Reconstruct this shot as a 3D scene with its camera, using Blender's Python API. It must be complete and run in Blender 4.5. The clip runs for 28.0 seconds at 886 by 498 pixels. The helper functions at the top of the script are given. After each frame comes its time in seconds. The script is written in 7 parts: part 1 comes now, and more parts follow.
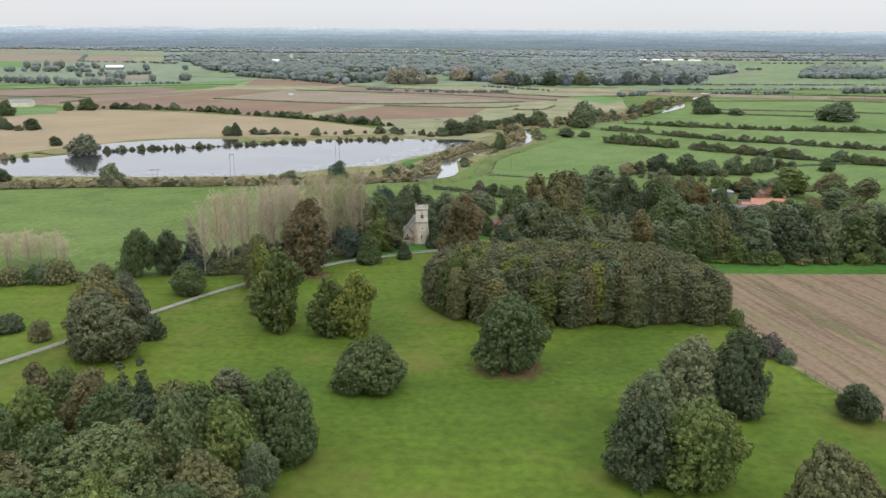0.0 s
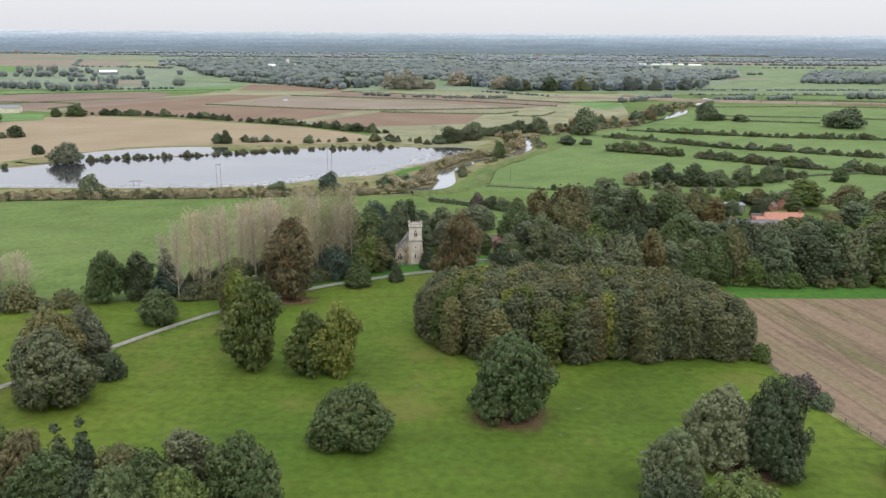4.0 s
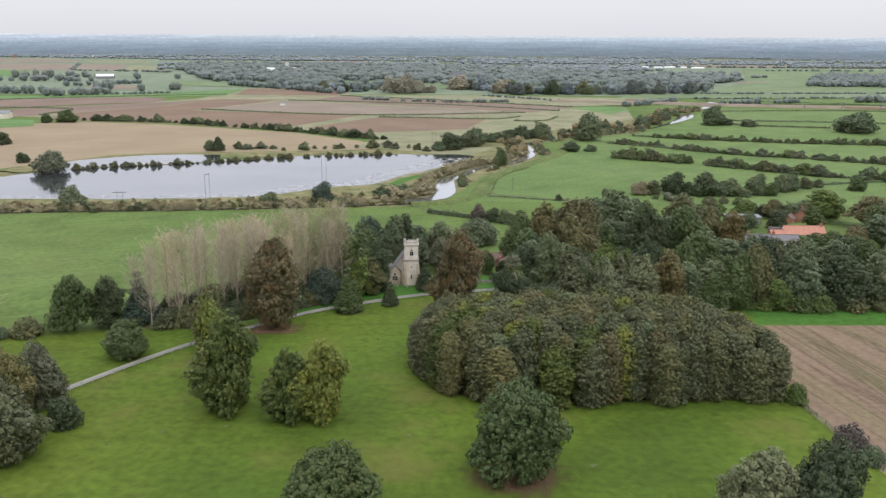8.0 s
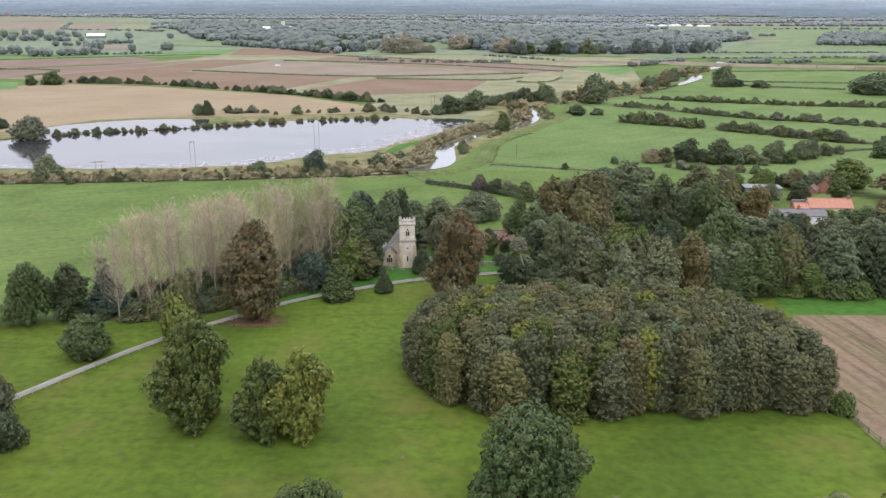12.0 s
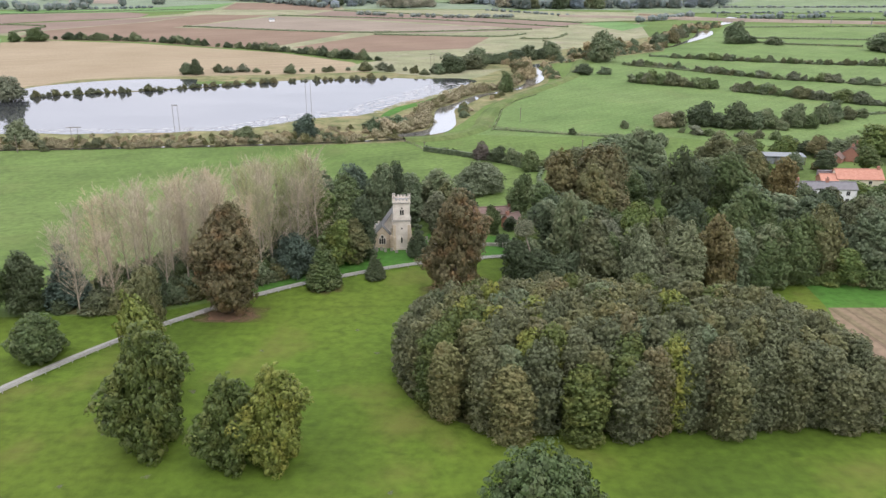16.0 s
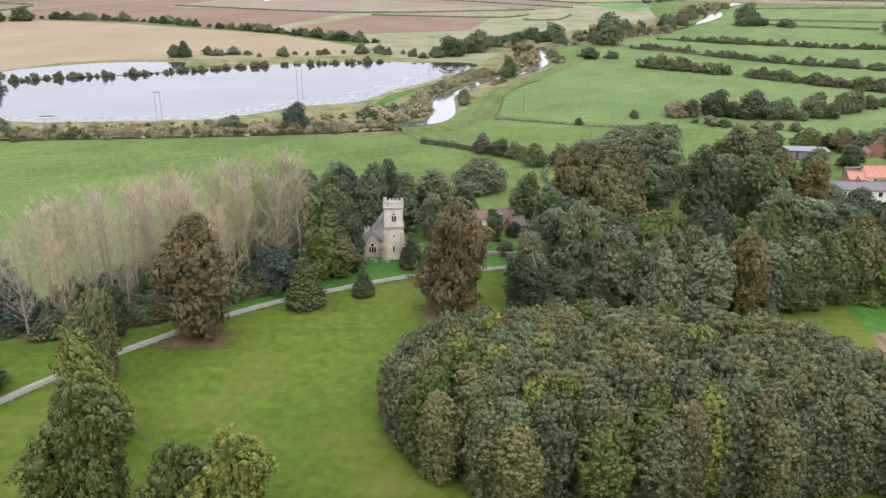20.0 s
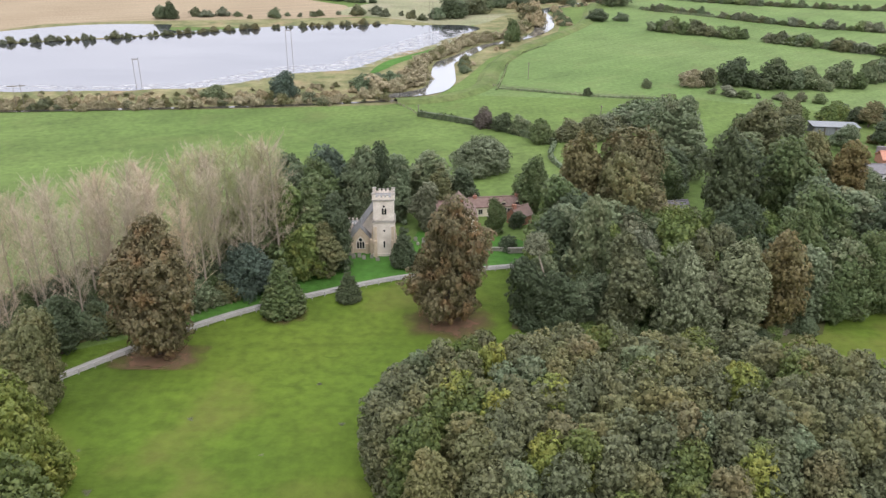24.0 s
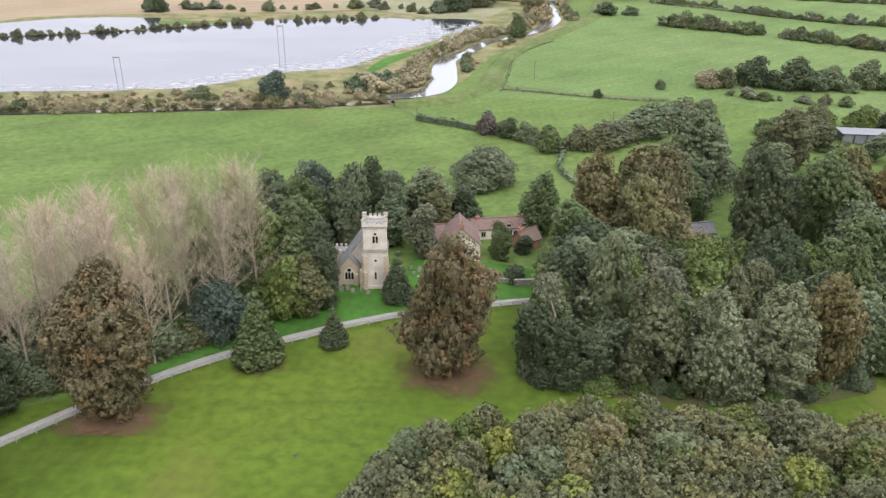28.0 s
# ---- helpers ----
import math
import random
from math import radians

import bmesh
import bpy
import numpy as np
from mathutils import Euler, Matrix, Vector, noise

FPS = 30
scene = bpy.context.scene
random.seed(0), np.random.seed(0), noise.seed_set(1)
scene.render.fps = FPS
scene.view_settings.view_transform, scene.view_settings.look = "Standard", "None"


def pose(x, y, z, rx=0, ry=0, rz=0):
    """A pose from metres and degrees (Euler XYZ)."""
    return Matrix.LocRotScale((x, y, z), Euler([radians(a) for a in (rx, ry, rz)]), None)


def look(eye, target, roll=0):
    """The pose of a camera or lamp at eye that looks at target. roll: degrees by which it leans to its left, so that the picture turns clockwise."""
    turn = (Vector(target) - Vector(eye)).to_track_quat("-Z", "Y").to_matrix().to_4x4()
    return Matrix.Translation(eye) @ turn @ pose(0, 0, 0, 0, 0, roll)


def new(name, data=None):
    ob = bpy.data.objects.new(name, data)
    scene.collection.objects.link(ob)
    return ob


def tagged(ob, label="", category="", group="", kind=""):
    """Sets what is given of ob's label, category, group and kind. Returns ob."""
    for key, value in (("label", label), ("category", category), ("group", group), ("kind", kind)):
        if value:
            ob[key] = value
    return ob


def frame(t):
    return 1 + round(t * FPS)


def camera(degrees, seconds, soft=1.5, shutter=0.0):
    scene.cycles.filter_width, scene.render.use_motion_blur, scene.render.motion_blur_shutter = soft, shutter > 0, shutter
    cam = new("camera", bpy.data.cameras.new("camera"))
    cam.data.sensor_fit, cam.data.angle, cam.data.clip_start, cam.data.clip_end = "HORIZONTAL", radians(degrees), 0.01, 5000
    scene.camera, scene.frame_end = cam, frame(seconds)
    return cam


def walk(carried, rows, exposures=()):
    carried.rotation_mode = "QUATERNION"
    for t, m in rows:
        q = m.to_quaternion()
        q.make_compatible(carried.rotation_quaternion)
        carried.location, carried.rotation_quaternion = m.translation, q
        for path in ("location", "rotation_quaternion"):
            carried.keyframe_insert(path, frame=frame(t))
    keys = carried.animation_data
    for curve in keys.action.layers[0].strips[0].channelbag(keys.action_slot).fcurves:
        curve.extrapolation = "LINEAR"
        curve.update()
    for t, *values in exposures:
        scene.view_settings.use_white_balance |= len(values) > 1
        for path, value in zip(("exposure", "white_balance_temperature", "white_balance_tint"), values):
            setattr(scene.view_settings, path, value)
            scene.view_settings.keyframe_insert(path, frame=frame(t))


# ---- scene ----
cam = camera(58.1, 28.0, soft=1.4)
PATH = [
    (0, (0.506, -3.403, 81.556), (0.523, -1.475, 81.023), 0.4),
    (0.5, (0.739, -0.709, 81.565), (0.756, 1.219, 81.034), 0.5),
    (1, (0.888, 1.939, 81.523), (0.905, 3.867, 80.992), 0.5),
    (1.5, (1.04, 4.629, 81.485), (1.059, 6.558, 80.957), 0.5),
    (2, (1.186, 7.302, 81.468), (1.205, 9.232, 80.94), 0.5),
    (2.5, (1.339, 9.908, 81.467), (1.357, 11.838, 80.94), 0.5),
    (3, (1.598, 12.42, 81.478), (1.617, 14.349, 80.953), 0.4),
    (3.5, (1.723, 15.005, 81.519), (1.743, 16.935, 80.995), 0.4),
    (5.5, (2.279, 25.32, 81.496), (2.3, 27.251, 80.977), 0.4),
    (6, (2.428, 27.89, 81.548), (2.449, 29.822, 81.03), 0.4),
    (6.5, (2.566, 30.47, 81.593), (2.586, 32.402, 81.077), 0.4),
    (7, (2.743, 33.03, 81.612), (2.761, 34.963, 81.098), 0.4),
    (7.5, (2.865, 35.649, 81.637), (2.883, 37.582, 81.125), 0.3),
    (8, (3.033, 38.293, 81.609), (3.05, 40.225, 81.093), 0.3),
    (8.5, (3.176, 41.081, 81.5), (3.194, 43.001, 80.941), 0.3),
    (9, (3.248, 43.908, 81.431), (3.265, 45.814, 80.827), 0.3),
    (9.5, (3.337, 46.732, 81.367), (3.354, 48.636, 80.758), 0.3),
    (10, (3.37, 49.562, 81.307), (3.386, 51.467, 80.699), 0.3),
    (10.5, (3.446, 52.43, 81.257), (3.462, 54.335, 80.649), 0.3),
    (11, (3.456, 55.2, 81.184), (3.473, 57.105, 80.576), 0.3),
    (11.5, (3.53, 58.001, 81.165), (3.546, 59.906, 80.557), 0.3),
    (12, (3.649, 60.764, 81.181), (3.665, 62.668, 80.571), 0.2),
    (12.5, (3.764, 63.494, 81.168), (3.78, 65.392, 80.537), 0.2),
    (13, (3.894, 66.137, 81.066), (3.909, 68.027, 80.41), 0.2),
    (13.5, (4.028, 68.87, 81.029), (4.042, 70.751, 80.35), 0.2),
    (15.5, (4.623, 79.67, 80.839), (4.635, 81.54, 80.132), 0.2),
    (16, (4.727, 82.459, 80.745), (4.74, 84.328, 80.033), 0.2),
    (16.5, (4.858, 85.372, 80.631), (4.87, 87.238, 79.913), 0.2),
    (17, (4.932, 88.225, 80.494), (4.945, 90.09, 79.772), 0.3),
    (17.5, (5.03, 90.936, 80.388), (5.043, 92.8, 79.664), 0.3),
    (18, (5.202, 93.514, 80.345), (5.215, 95.377, 79.619), 0.3),
    (18.5, (5.381, 96.09, 80.318), (5.393, 97.951, 79.588), 0.2),
    (19, (5.495, 98.669, 80.298), (5.507, 100.531, 79.567), 0.3),
    (19.5, (5.681, 101.278, 80.294), (5.692, 103.135, 79.552), 0.3),
    (20, (5.828, 103.812, 80.267), (5.84, 105.663, 79.509), 0.4),
    (20.5, (6.031, 106.354, 80.249), (6.042, 108.198, 79.474), 0.4),
    (21, (6.243, 108.88, 80.234), (6.254, 110.717, 79.443), 0.4),
    (21.5, (6.48, 111.473, 80.23), (6.489, 113.303, 79.422), 0.3),
    (23.5, (6.946, 122.263, 80.073), (6.954, 124.077, 79.231), 0.5),
    (24, (7.17, 125.064, 80.005), (7.178, 126.874, 79.155), 0.5),
    (24.5, (7.339, 127.844, 79.928), (7.346, 129.651, 79.07), 0.4),
    (25, (7.48, 130.571, 79.8), (7.486, 132.372, 78.932), 0.6),
    (25.5, (7.637, 133.329, 79.698), (7.643, 135.127, 78.822), 0.6),
    (26, (7.784, 136.142, 79.632), (7.789, 137.94, 78.757), 0.5),
    (26.5, (7.927, 138.978, 79.609), (7.931, 140.776, 78.734), 0.5),
    (27, (7.974, 141.57, 79.614), (7.979, 143.369, 78.74), 0.5),
    (27.5, (7.969, 143.763, 79.583), (7.972, 145.562, 78.709), 0.5),
    (28, (7.869, 145.546, 79.512), (7.872, 147.345, 78.638), 0.6),
]
walk(cam, [(t, look(eye, target, roll)) for t, eye, target, roll in PATH],
     [(0, 0.25, 6420, 11), (6, 0.25, 6350, 14), (8.2, 0.22, 6340, 15), (9, 0.42, 6320, 16), (10, 0.42, 6320, 16), (11, 0.38, 6320, 17), (13, 0.45, 6320, 17), (18, 0.61, 6320, 17), (25, 0.67, 6350, 18), (28, 0.72, 6350, 18)])

# ---- light ----
world = bpy.data.worlds.new("overcast_sky")
scene.world = world
world.use_nodes = True
wt = world.node_tree
wt.nodes.clear()
w_out = wt.nodes.new("ShaderNodeOutputWorld")
w_bg = wt.nodes.new("ShaderNodeBackground")
w_sky = wt.nodes.new("ShaderNodeTexSky")
w_sky.sky_type = "NISHITA"
w_sky.sun_disc = False
w_sky.sun_elevation, w_sky.sun_rotation = radians(42), radians(215)
w_scale = wt.nodes.new("ShaderNodeMix")
w_scale.data_type, w_scale.blend_type = "RGBA", "MULTIPLY"
w_scale.inputs[0].default_value = 1.0
w_scale.inputs[7].default_value = (0.09, 0.09, 0.09, 1)
w_mix = wt.nodes.new("ShaderNodeMix")
w_mix.data_type = "RGBA"
w_mix.inputs[0].default_value = 0.88
w_tc = wt.nodes.new("ShaderNodeTexCoord")
w_sep = wt.nodes.new("ShaderNodeSeparateXYZ")
w_map = wt.nodes.new("ShaderNodeMapRange")
w_map.inputs[1].default_value, w_map.inputs[2].default_value = 0.0, 1.0
w_map.inputs[3].default_value, w_map.inputs[4].default_value = 0.72, 1.95
w_cloud = wt.nodes.new("ShaderNodeTexNoise")
w_cloud.inputs["Scale"].default_value = 3.0
w_ramp = wt.nodes.new("ShaderNodeValToRGB")
w_ramp.color_ramp.elements[0].color = (0.905, 0.94, 0.968, 1)
w_ramp.color_ramp.elements[1].color = (0.99, 1.0, 1.015, 1)
wl = wt.links.new
wl(w_sky.outputs[0], w_scale.inputs[6])
wl(w_scale.outputs[2], w_mix.inputs[6])
wl(w_cloud.outputs[0], w_ramp.inputs[0])
wl(w_ramp.outputs[0], w_mix.inputs[7])
wl(w_tc.outputs["Generated"], w_sep.inputs[0])
wl(w_sep.outputs[2], w_map.inputs[0])
wl(w_mix.outputs[2], w_bg.inputs[0])
wl(w_map.outputs[0], w_bg.inputs[1])
wl(w_bg.outputs[0], w_out.inputs[0])

sun = new("sun", bpy.data.lights.new("sun", "SUN"))
sun.data.energy, sun.data.angle, sun.data.color = 0.7, radians(14), (1.0, 0.97, 0.92)
sun.matrix_world = look((60, -90, 120), (0, 0, 0))

# ---- materials ----
def shader(name):
    m = bpy.data.materials.new(name)
    m.use_nodes = True
    nt = m.node_tree
    return m, nt, nt.nodes["Principled BSDF"], nt.links.new


def noise_of(nt, scale, stretch=(1, 1, 1), detail=3.0, where="Position", turn=0.0):
    """Noise in metres, optionally drawn out along an axis."""
    if where == "Position":
        src = nt.nodes.new("ShaderNodeNewGeometry").outputs["Position"]
    else:
        src = nt.nodes.new("ShaderNodeTexCoord").outputs["Object"]
    if turn:
        tn = nt.nodes.new("ShaderNodeMapping")
        tn.inputs["Rotation"].default_value = (0, 0, radians(turn))
        nt.links.new(src, tn.inputs[0])
        src = tn.outputs[0]
    mp = nt.nodes.new("ShaderNodeMapping")
    mp.inputs["Scale"].default_value = stretch
    nz = nt.nodes.new("ShaderNodeTexNoise")
    nz.inputs["Scale"].default_value = scale
    nz.inputs["Detail"].default_value = detail
    nt.links.new(src, mp.inputs[0])
    nt.links.new(mp.outputs[0], nz.inputs["Vector"])
    return nz.outputs[0]


def ramp_of(nt, src, stops):
    r = nt.nodes.new("ShaderNodeValToRGB")
    els = r.color_ramp.elements
    while len(els) < len(stops):
        els.new(0.5)
    for e, (p, c) in zip(els, stops):
        e.position, e.color = p, (*c, 1)
    nt.links.new(src, r.inputs[0])
    return r.outputs[0]


def mix_of(nt, a, b, fac, blend="MIX"):
    """Mix two colours; each of a, b, fac is a socket or a value."""
    n = nt.nodes.new("ShaderNodeMix")
    n.data_type, n.blend_type = "RGBA", blend
    for v, s in ((fac, 0), (a, 6), (b, 7)):
        if isinstance(v, bpy.types.NodeSocket):
            nt.links.new(v, n.inputs[s])
        else:
            n.inputs[s].default_value = v if s == 0 else (*v, 1)
    return n.outputs[2]


def grey(v):
    return (v, v, v)


def bump_of(nt, b, src, strength, dist):
    n = nt.nodes.new("ShaderNodeBump")
    n.inputs["Strength"].default_value, n.inputs["Distance"].default_value = strength, dist
    nt.links.new(src, n.inputs["Height"])
    nt.links.new(n.outputs[0], b.inputs["Normal"])


def turf(name, dark, mid, light, patch, streak=(0.02, 0.3, 1), turn=0, big=0.015, odd=0.5):
    """Grass: broad patches, streaks, tufts and a yellowing or worn tint."""
    m, nt, b, link = shader(name)
    broad = ramp_of(nt, noise_of(nt, big, detail=4), [(0.32, dark), (0.52, mid), (0.72, light)])
    tuft = ramp_of(nt, noise_of(nt, 0.55, detail=6), [(0.25, grey(0.66)), (0.5, grey(1.0)), (0.75, grey(1.3))])
    lines = ramp_of(nt, noise_of(nt, 1.0, streak, 4, turn=turn), [(0.3, grey(0.82)), (0.7, grey(1.18))])
    col = mix_of(nt, broad, tuft, 0.8, "MULTIPLY")
    col = mix_of(nt, col, lines, 0.5, "MULTIPLY")
    mid_scale = ramp_of(nt, noise_of(nt, 0.045, detail=5), [(0.3, grey(0.8)), (0.5, grey(1.0)), (0.7, grey(1.14))])
    col = mix_of(nt, col, mid_scale, 0.85, "MULTIPLY")
    worn = ramp_of(nt, noise_of(nt, 0.06, detail=6), [(0.55, grey(0)), (0.72, grey(odd))])
    col = mix_of(nt, col, patch, worn)
    clump = ramp_of(nt, noise_of(nt, 0.16, (1, 2.2, 1), 5), [(0.66, grey(0)), (0.76, grey(0.5))])
    col = mix_of(nt, col, tuple(v * 0.55 for v in dark), clump)
    link(col, b.inputs["Base Color"])
    b.inputs["Roughness"].default_value = 0.9
    b.inputs["Specular IOR Level"].default_value = 0.15
    bump_of(nt, b, noise_of(nt, 1.7, detail=5), 0.6, 0.25)
    return m


def soil(name, base, alt, green, turn=0.0, lines=0.35, gap=0.4, weeds=0.4, wheels=False):
    """Tilled ground with drill lines, wheelings and a green flush of weeds."""
    m, nt, b, link = shader(name)
    col = ramp_of(nt, noise_of(nt, 0.02, detail=5), [(0.3, base), (0.7, alt)])
    drill = ramp_of(nt, noise_of(nt, gap, (1, 0.012, 1), 4, turn=turn), [(0.3, grey(1 - lines)), (0.5, grey(1)), (0.75, grey(1 + lines))])
    col = mix_of(nt, col, drill, 0.8, "MULTIPLY")
    flush = ramp_of(nt, noise_of(nt, 0.12, (1, 0.05, 1), 5, turn=turn), [(0.5, grey(0)), (0.72, grey(weeds))])
    col = mix_of(nt, col, green, flush)
    if wheels:
        rut = ramp_of(nt, noise_of(nt, 0.22, (1, 0.004, 1), 1, turn=turn), [(0.44, grey(1)), (0.47, grey(0.62)), (0.485, grey(1.05)), (0.5, grey(0.62)), (0.53, grey(1))])
        col = mix_of(nt, col, rut, 0.9, "MULTIPLY")
    fine = ramp_of(nt, noise_of(nt, 0.8, detail=6), [(0.3, grey(0.8)), (0.7, grey(1.2))])
    col = mix_of(nt, col, fine, 0.8, "MULTIPLY")
    link(col, b.inputs["Base Color"])
    b.inputs["Roughness"].default_value = 0.95
    b.inputs["Specular IOR Level"].default_value = 0.1
    bump_of(nt, b, noise_of(nt, 1.2, (1, 0.1, 1), 5, turn=turn), 0.5, 0.2)
    return m


def leafage(name, dark, mid, light, turnc, turned=0.35, rough=0.6, sheen=0.3, deep=1.1):
    """Leaves: each spray its own tone, each plant its own cast, patches turning."""
    m, nt, b, link = shader(name)
    dark, mid, light, turnc = ((c[0] * deep * 0.85, c[1] * deep * 0.85, c[2] * deep * 0.9) for c in (dark, mid, light, turnc))
    isl = nt.nodes.new("ShaderNodeNewGeometry").outputs["Random Per Island"]
    info = nt.nodes.new("ShaderNodeObjectInfo").outputs["Random"]
    near = lambda c, k: tuple(q + k * (v - q) for v, q in zip(c, mid))
    col = ramp_of(nt, isl, [(0.0, near(dark, 0.62)), (0.45, mid), (1.0, near(light, 0.55))])
    patch = ramp_of(nt, noise_of(nt, 0.28, detail=3, where="Object"), [(0.5, grey(0)), (0.66, grey(turned))])
    col = mix_of(nt, col, turnc, patch)
    tone = ramp_of(nt, noise_of(nt, 0.75, detail=3, where="Object"), [(0.36, grey(0.84)), (0.5, grey(1.0)), (0.66, grey(1.16))])
    col = mix_of(nt, col, tone, 0.9, "MULTIPLY")
    cast = ramp_of(nt, info, [(0.0, (0.86, 0.91, 0.9)), (0.5, (1, 1, 1)), (1.0, (1.12, 1.06, 0.96))])
    col = mix_of(nt, col, cast, 0.9, "MULTIPLY")
    link(col, b.inputs["Base Color"])
    b.inputs["Roughness"].default_value = rough
    b.inputs["Specular IOR Level"].default_value = sheen
    tr = nt.nodes.new("ShaderNodeBsdfTranslucent")
    link(col, tr.inputs[0])
    ms = nt.nodes.new("ShaderNodeMixShader")
    ms.inputs[0].default_value = 0.06
    link(b.outputs[0], ms.inputs[1])
    link(tr.outputs[0], ms.inputs[2])
    link(ms.outputs[0], nt.nodes["Material Output"].inputs[0])
    return m


def plain(name, a, c, scale=1.5, rough=0.8, stretch=(1, 1, 1), bump=0.2, stain=None, metal=0.0, where="Object"):
    """Stone, tile, wood, paint: two tones at two scales, with optional stains."""
    m, nt, b, link = shader(name)
    col = ramp_of(nt, noise_of(nt, scale, stretch, 5, where), [(0.3, a), (0.7, c)])
    fine = ramp_of(nt, noise_of(nt, scale * 7, stretch, 4, where), [(0.3, grey(0.85)), (0.7, grey(1.12))])
    col = mix_of(nt, col, fine, 0.7, "MULTIPLY")
    if stain:
        s = ramp_of(nt, noise_of(nt, scale * 0.45, (1, 1, 0.35), 6, where), [(0.5, grey(0)), (0.7, grey(0.6))])
        col = mix_of(nt, col, stain, s)
    link(col, b.inputs["Base Color"])
    b.inputs["Roughness"].default_value, b.inputs["Metallic"].default_value = rough, metal
    bump_of(nt, b, noise_of(nt, scale * 5, stretch, 4, where), bump, 0.05)
    return m


M_PARK = turf("park_grass", (0.052, 0.092, 0.0112), (0.076, 0.118, 0.0135), (0.102, 0.133, 0.018), (0.13, 0.122, 0.034), odd=0.55)
M_MEADOW = turf("meadow_grass", (0.078, 0.126, 0.03), (0.096, 0.145, 0.037), (0.113, 0.157, 0.046), (0.126, 0.143, 0.049), (0.35, 0.03, 1), 62, 0.008, 0.35)
M_LAWN = turf("mown_grass", (0.04, 0.108, 0.017), (0.05, 0.13, 0.02), (0.064, 0.144, 0.024), (0.08, 0.11, 0.028), odd=0.25)
M_ROUGH = turf("rough_grass", (0.1, 0.115, 0.045), (0.165, 0.16, 0.072), (0.22, 0.205, 0.105), (0.25, 0.18, 0.105), (0.1, 0.3, 1), 10, 0.12, 0.85)
M_PASTURE = turf("dry_pasture", (0.168, 0.18, 0.101), (0.21, 0.21, 0.121), (0.242, 0.23, 0.149), (0.273, 0.22, 0.176), (0.05, 0.1, 1), 30, 0.02, 0.5)
M_PLAIN = turf("grazed_meadow", (0.092, 0.148, 0.043), (0.112, 0.168, 0.053), (0.13, 0.18, 0.065), (0.146, 0.165, 0.062), (0.35, 0.03, 1), 50, 0.008, 0.35)
M_BRIGHT = turf("young_crop", (0.095, 0.175, 0.055), (0.11, 0.195, 0.065), (0.125, 0.205, 0.075), (0.14, 0.19, 0.08), odd=0.2)
M_STUBBLE = soil("stubble", (0.245, 0.192, 0.125), (0.29, 0.232, 0.155), (0.22, 0.195, 0.115), 70, 0.14, 0.25, 0.35)
M_PLOUGH = soil("drilled_soil", (0.165, 0.118, 0.08), (0.2, 0.147, 0.1), (0.145, 0.155, 0.065), -7.5, 0.16, 0.5, 0.85, True)
M_BROWN = soil("brown_soil", (0.168, 0.116, 0.083), (0.205, 0.146, 0.106), (0.16, 0.15, 0.09), 65, 0.12, 0.1, 0.2)
M_PURPLE = soil("dark_soil", (0.17, 0.125, 0.1), (0.21, 0.155, 0.125), (0.18, 0.17, 0.1), 60, 0.1, 0.1, 0.3)
M_GREYSOIL = soil("pale_soil", (0.2, 0.162, 0.128), (0.24, 0.198, 0.155), (0.2, 0.195, 0.12), 65, 0.12, 0.1, 0.35)
M_BANK = turf("bank_grass", (0.08, 0.118, 0.033), (0.1, 0.135, 0.042), (0.122, 0.147, 0.052), (0.16, 0.145, 0.075), (0.1, 0.3, 1), 0, 0.05, 0.5)
M_LITTER = soil("leaf_litter", (0.07, 0.075, 0.03), (0.1, 0.085, 0.04), (0.06, 0.09, 0.026), 0, 0.1, 1.0, 0.8)
M_DRIVE = plain("drive_gravel", (0.22, 0.21, 0.19), (0.29, 0.28, 0.255), 0.4, 0.9, where="Position")
# These two far grass colours carry the paling of aerial haze
M_HAZEGREEN = turf("far_green_pasture", (0.118, 0.168, 0.078), (0.14, 0.19, 0.095), (0.16, 0.208, 0.11), (0.19, 0.2, 0.13), (0.02, 0.02, 1), 0, 0.004, 0.5)
M_HAZEFIELD = turf("far_pasture", (0.138, 0.178, 0.112), (0.162, 0.203, 0.134), (0.188, 0.222, 0.156), (0.22, 0.21, 0.16), (0.02, 0.02, 1), 0, 0.004, 0.5)

def water(name, deep, pale, metal_share, ripple):
    """Water seen low: mostly mirror, its reflection strengthened by a high metallic share, with wind-ruffled patches.
    """
    m, nt, b, link = shader(name)
    link(ramp_of(nt, noise_of(nt, 0.018, (1, 2.6, 1), 5), [(0.35, deep), (0.68, pale)]), b.inputs["Base Color"])
    link(ramp_of(nt, noise_of(nt, 0.02, (1, 2.5, 1), 5), [(0.4, grey(0.03)), (0.65, grey(0.11))]), b.inputs["Roughness"])
    b.inputs["Metallic"].default_value = metal_share
    b.inputs["IOR"].default_value = 1.33
    bump_of(nt, b, noise_of(nt, 0.9, (1, 1.6, 1), 4), ripple, 0.05)
    return m


M_WATER = water("still_water", (0.215, 0.229, 0.262), (0.26, 0.274, 0.302), 0.88, 0.05)
# River water in two copies: paler for sky glare, darker for the bank's reflection
M_RIVER = water("river_water", (0.46, 0.48, 0.5), (0.52, 0.54, 0.56), 0.88, 0.04)
M_BANKREFLECT = water("dark_river_water", (0.16, 0.15, 0.135), (0.24, 0.23, 0.21), 0.8, 0.04)
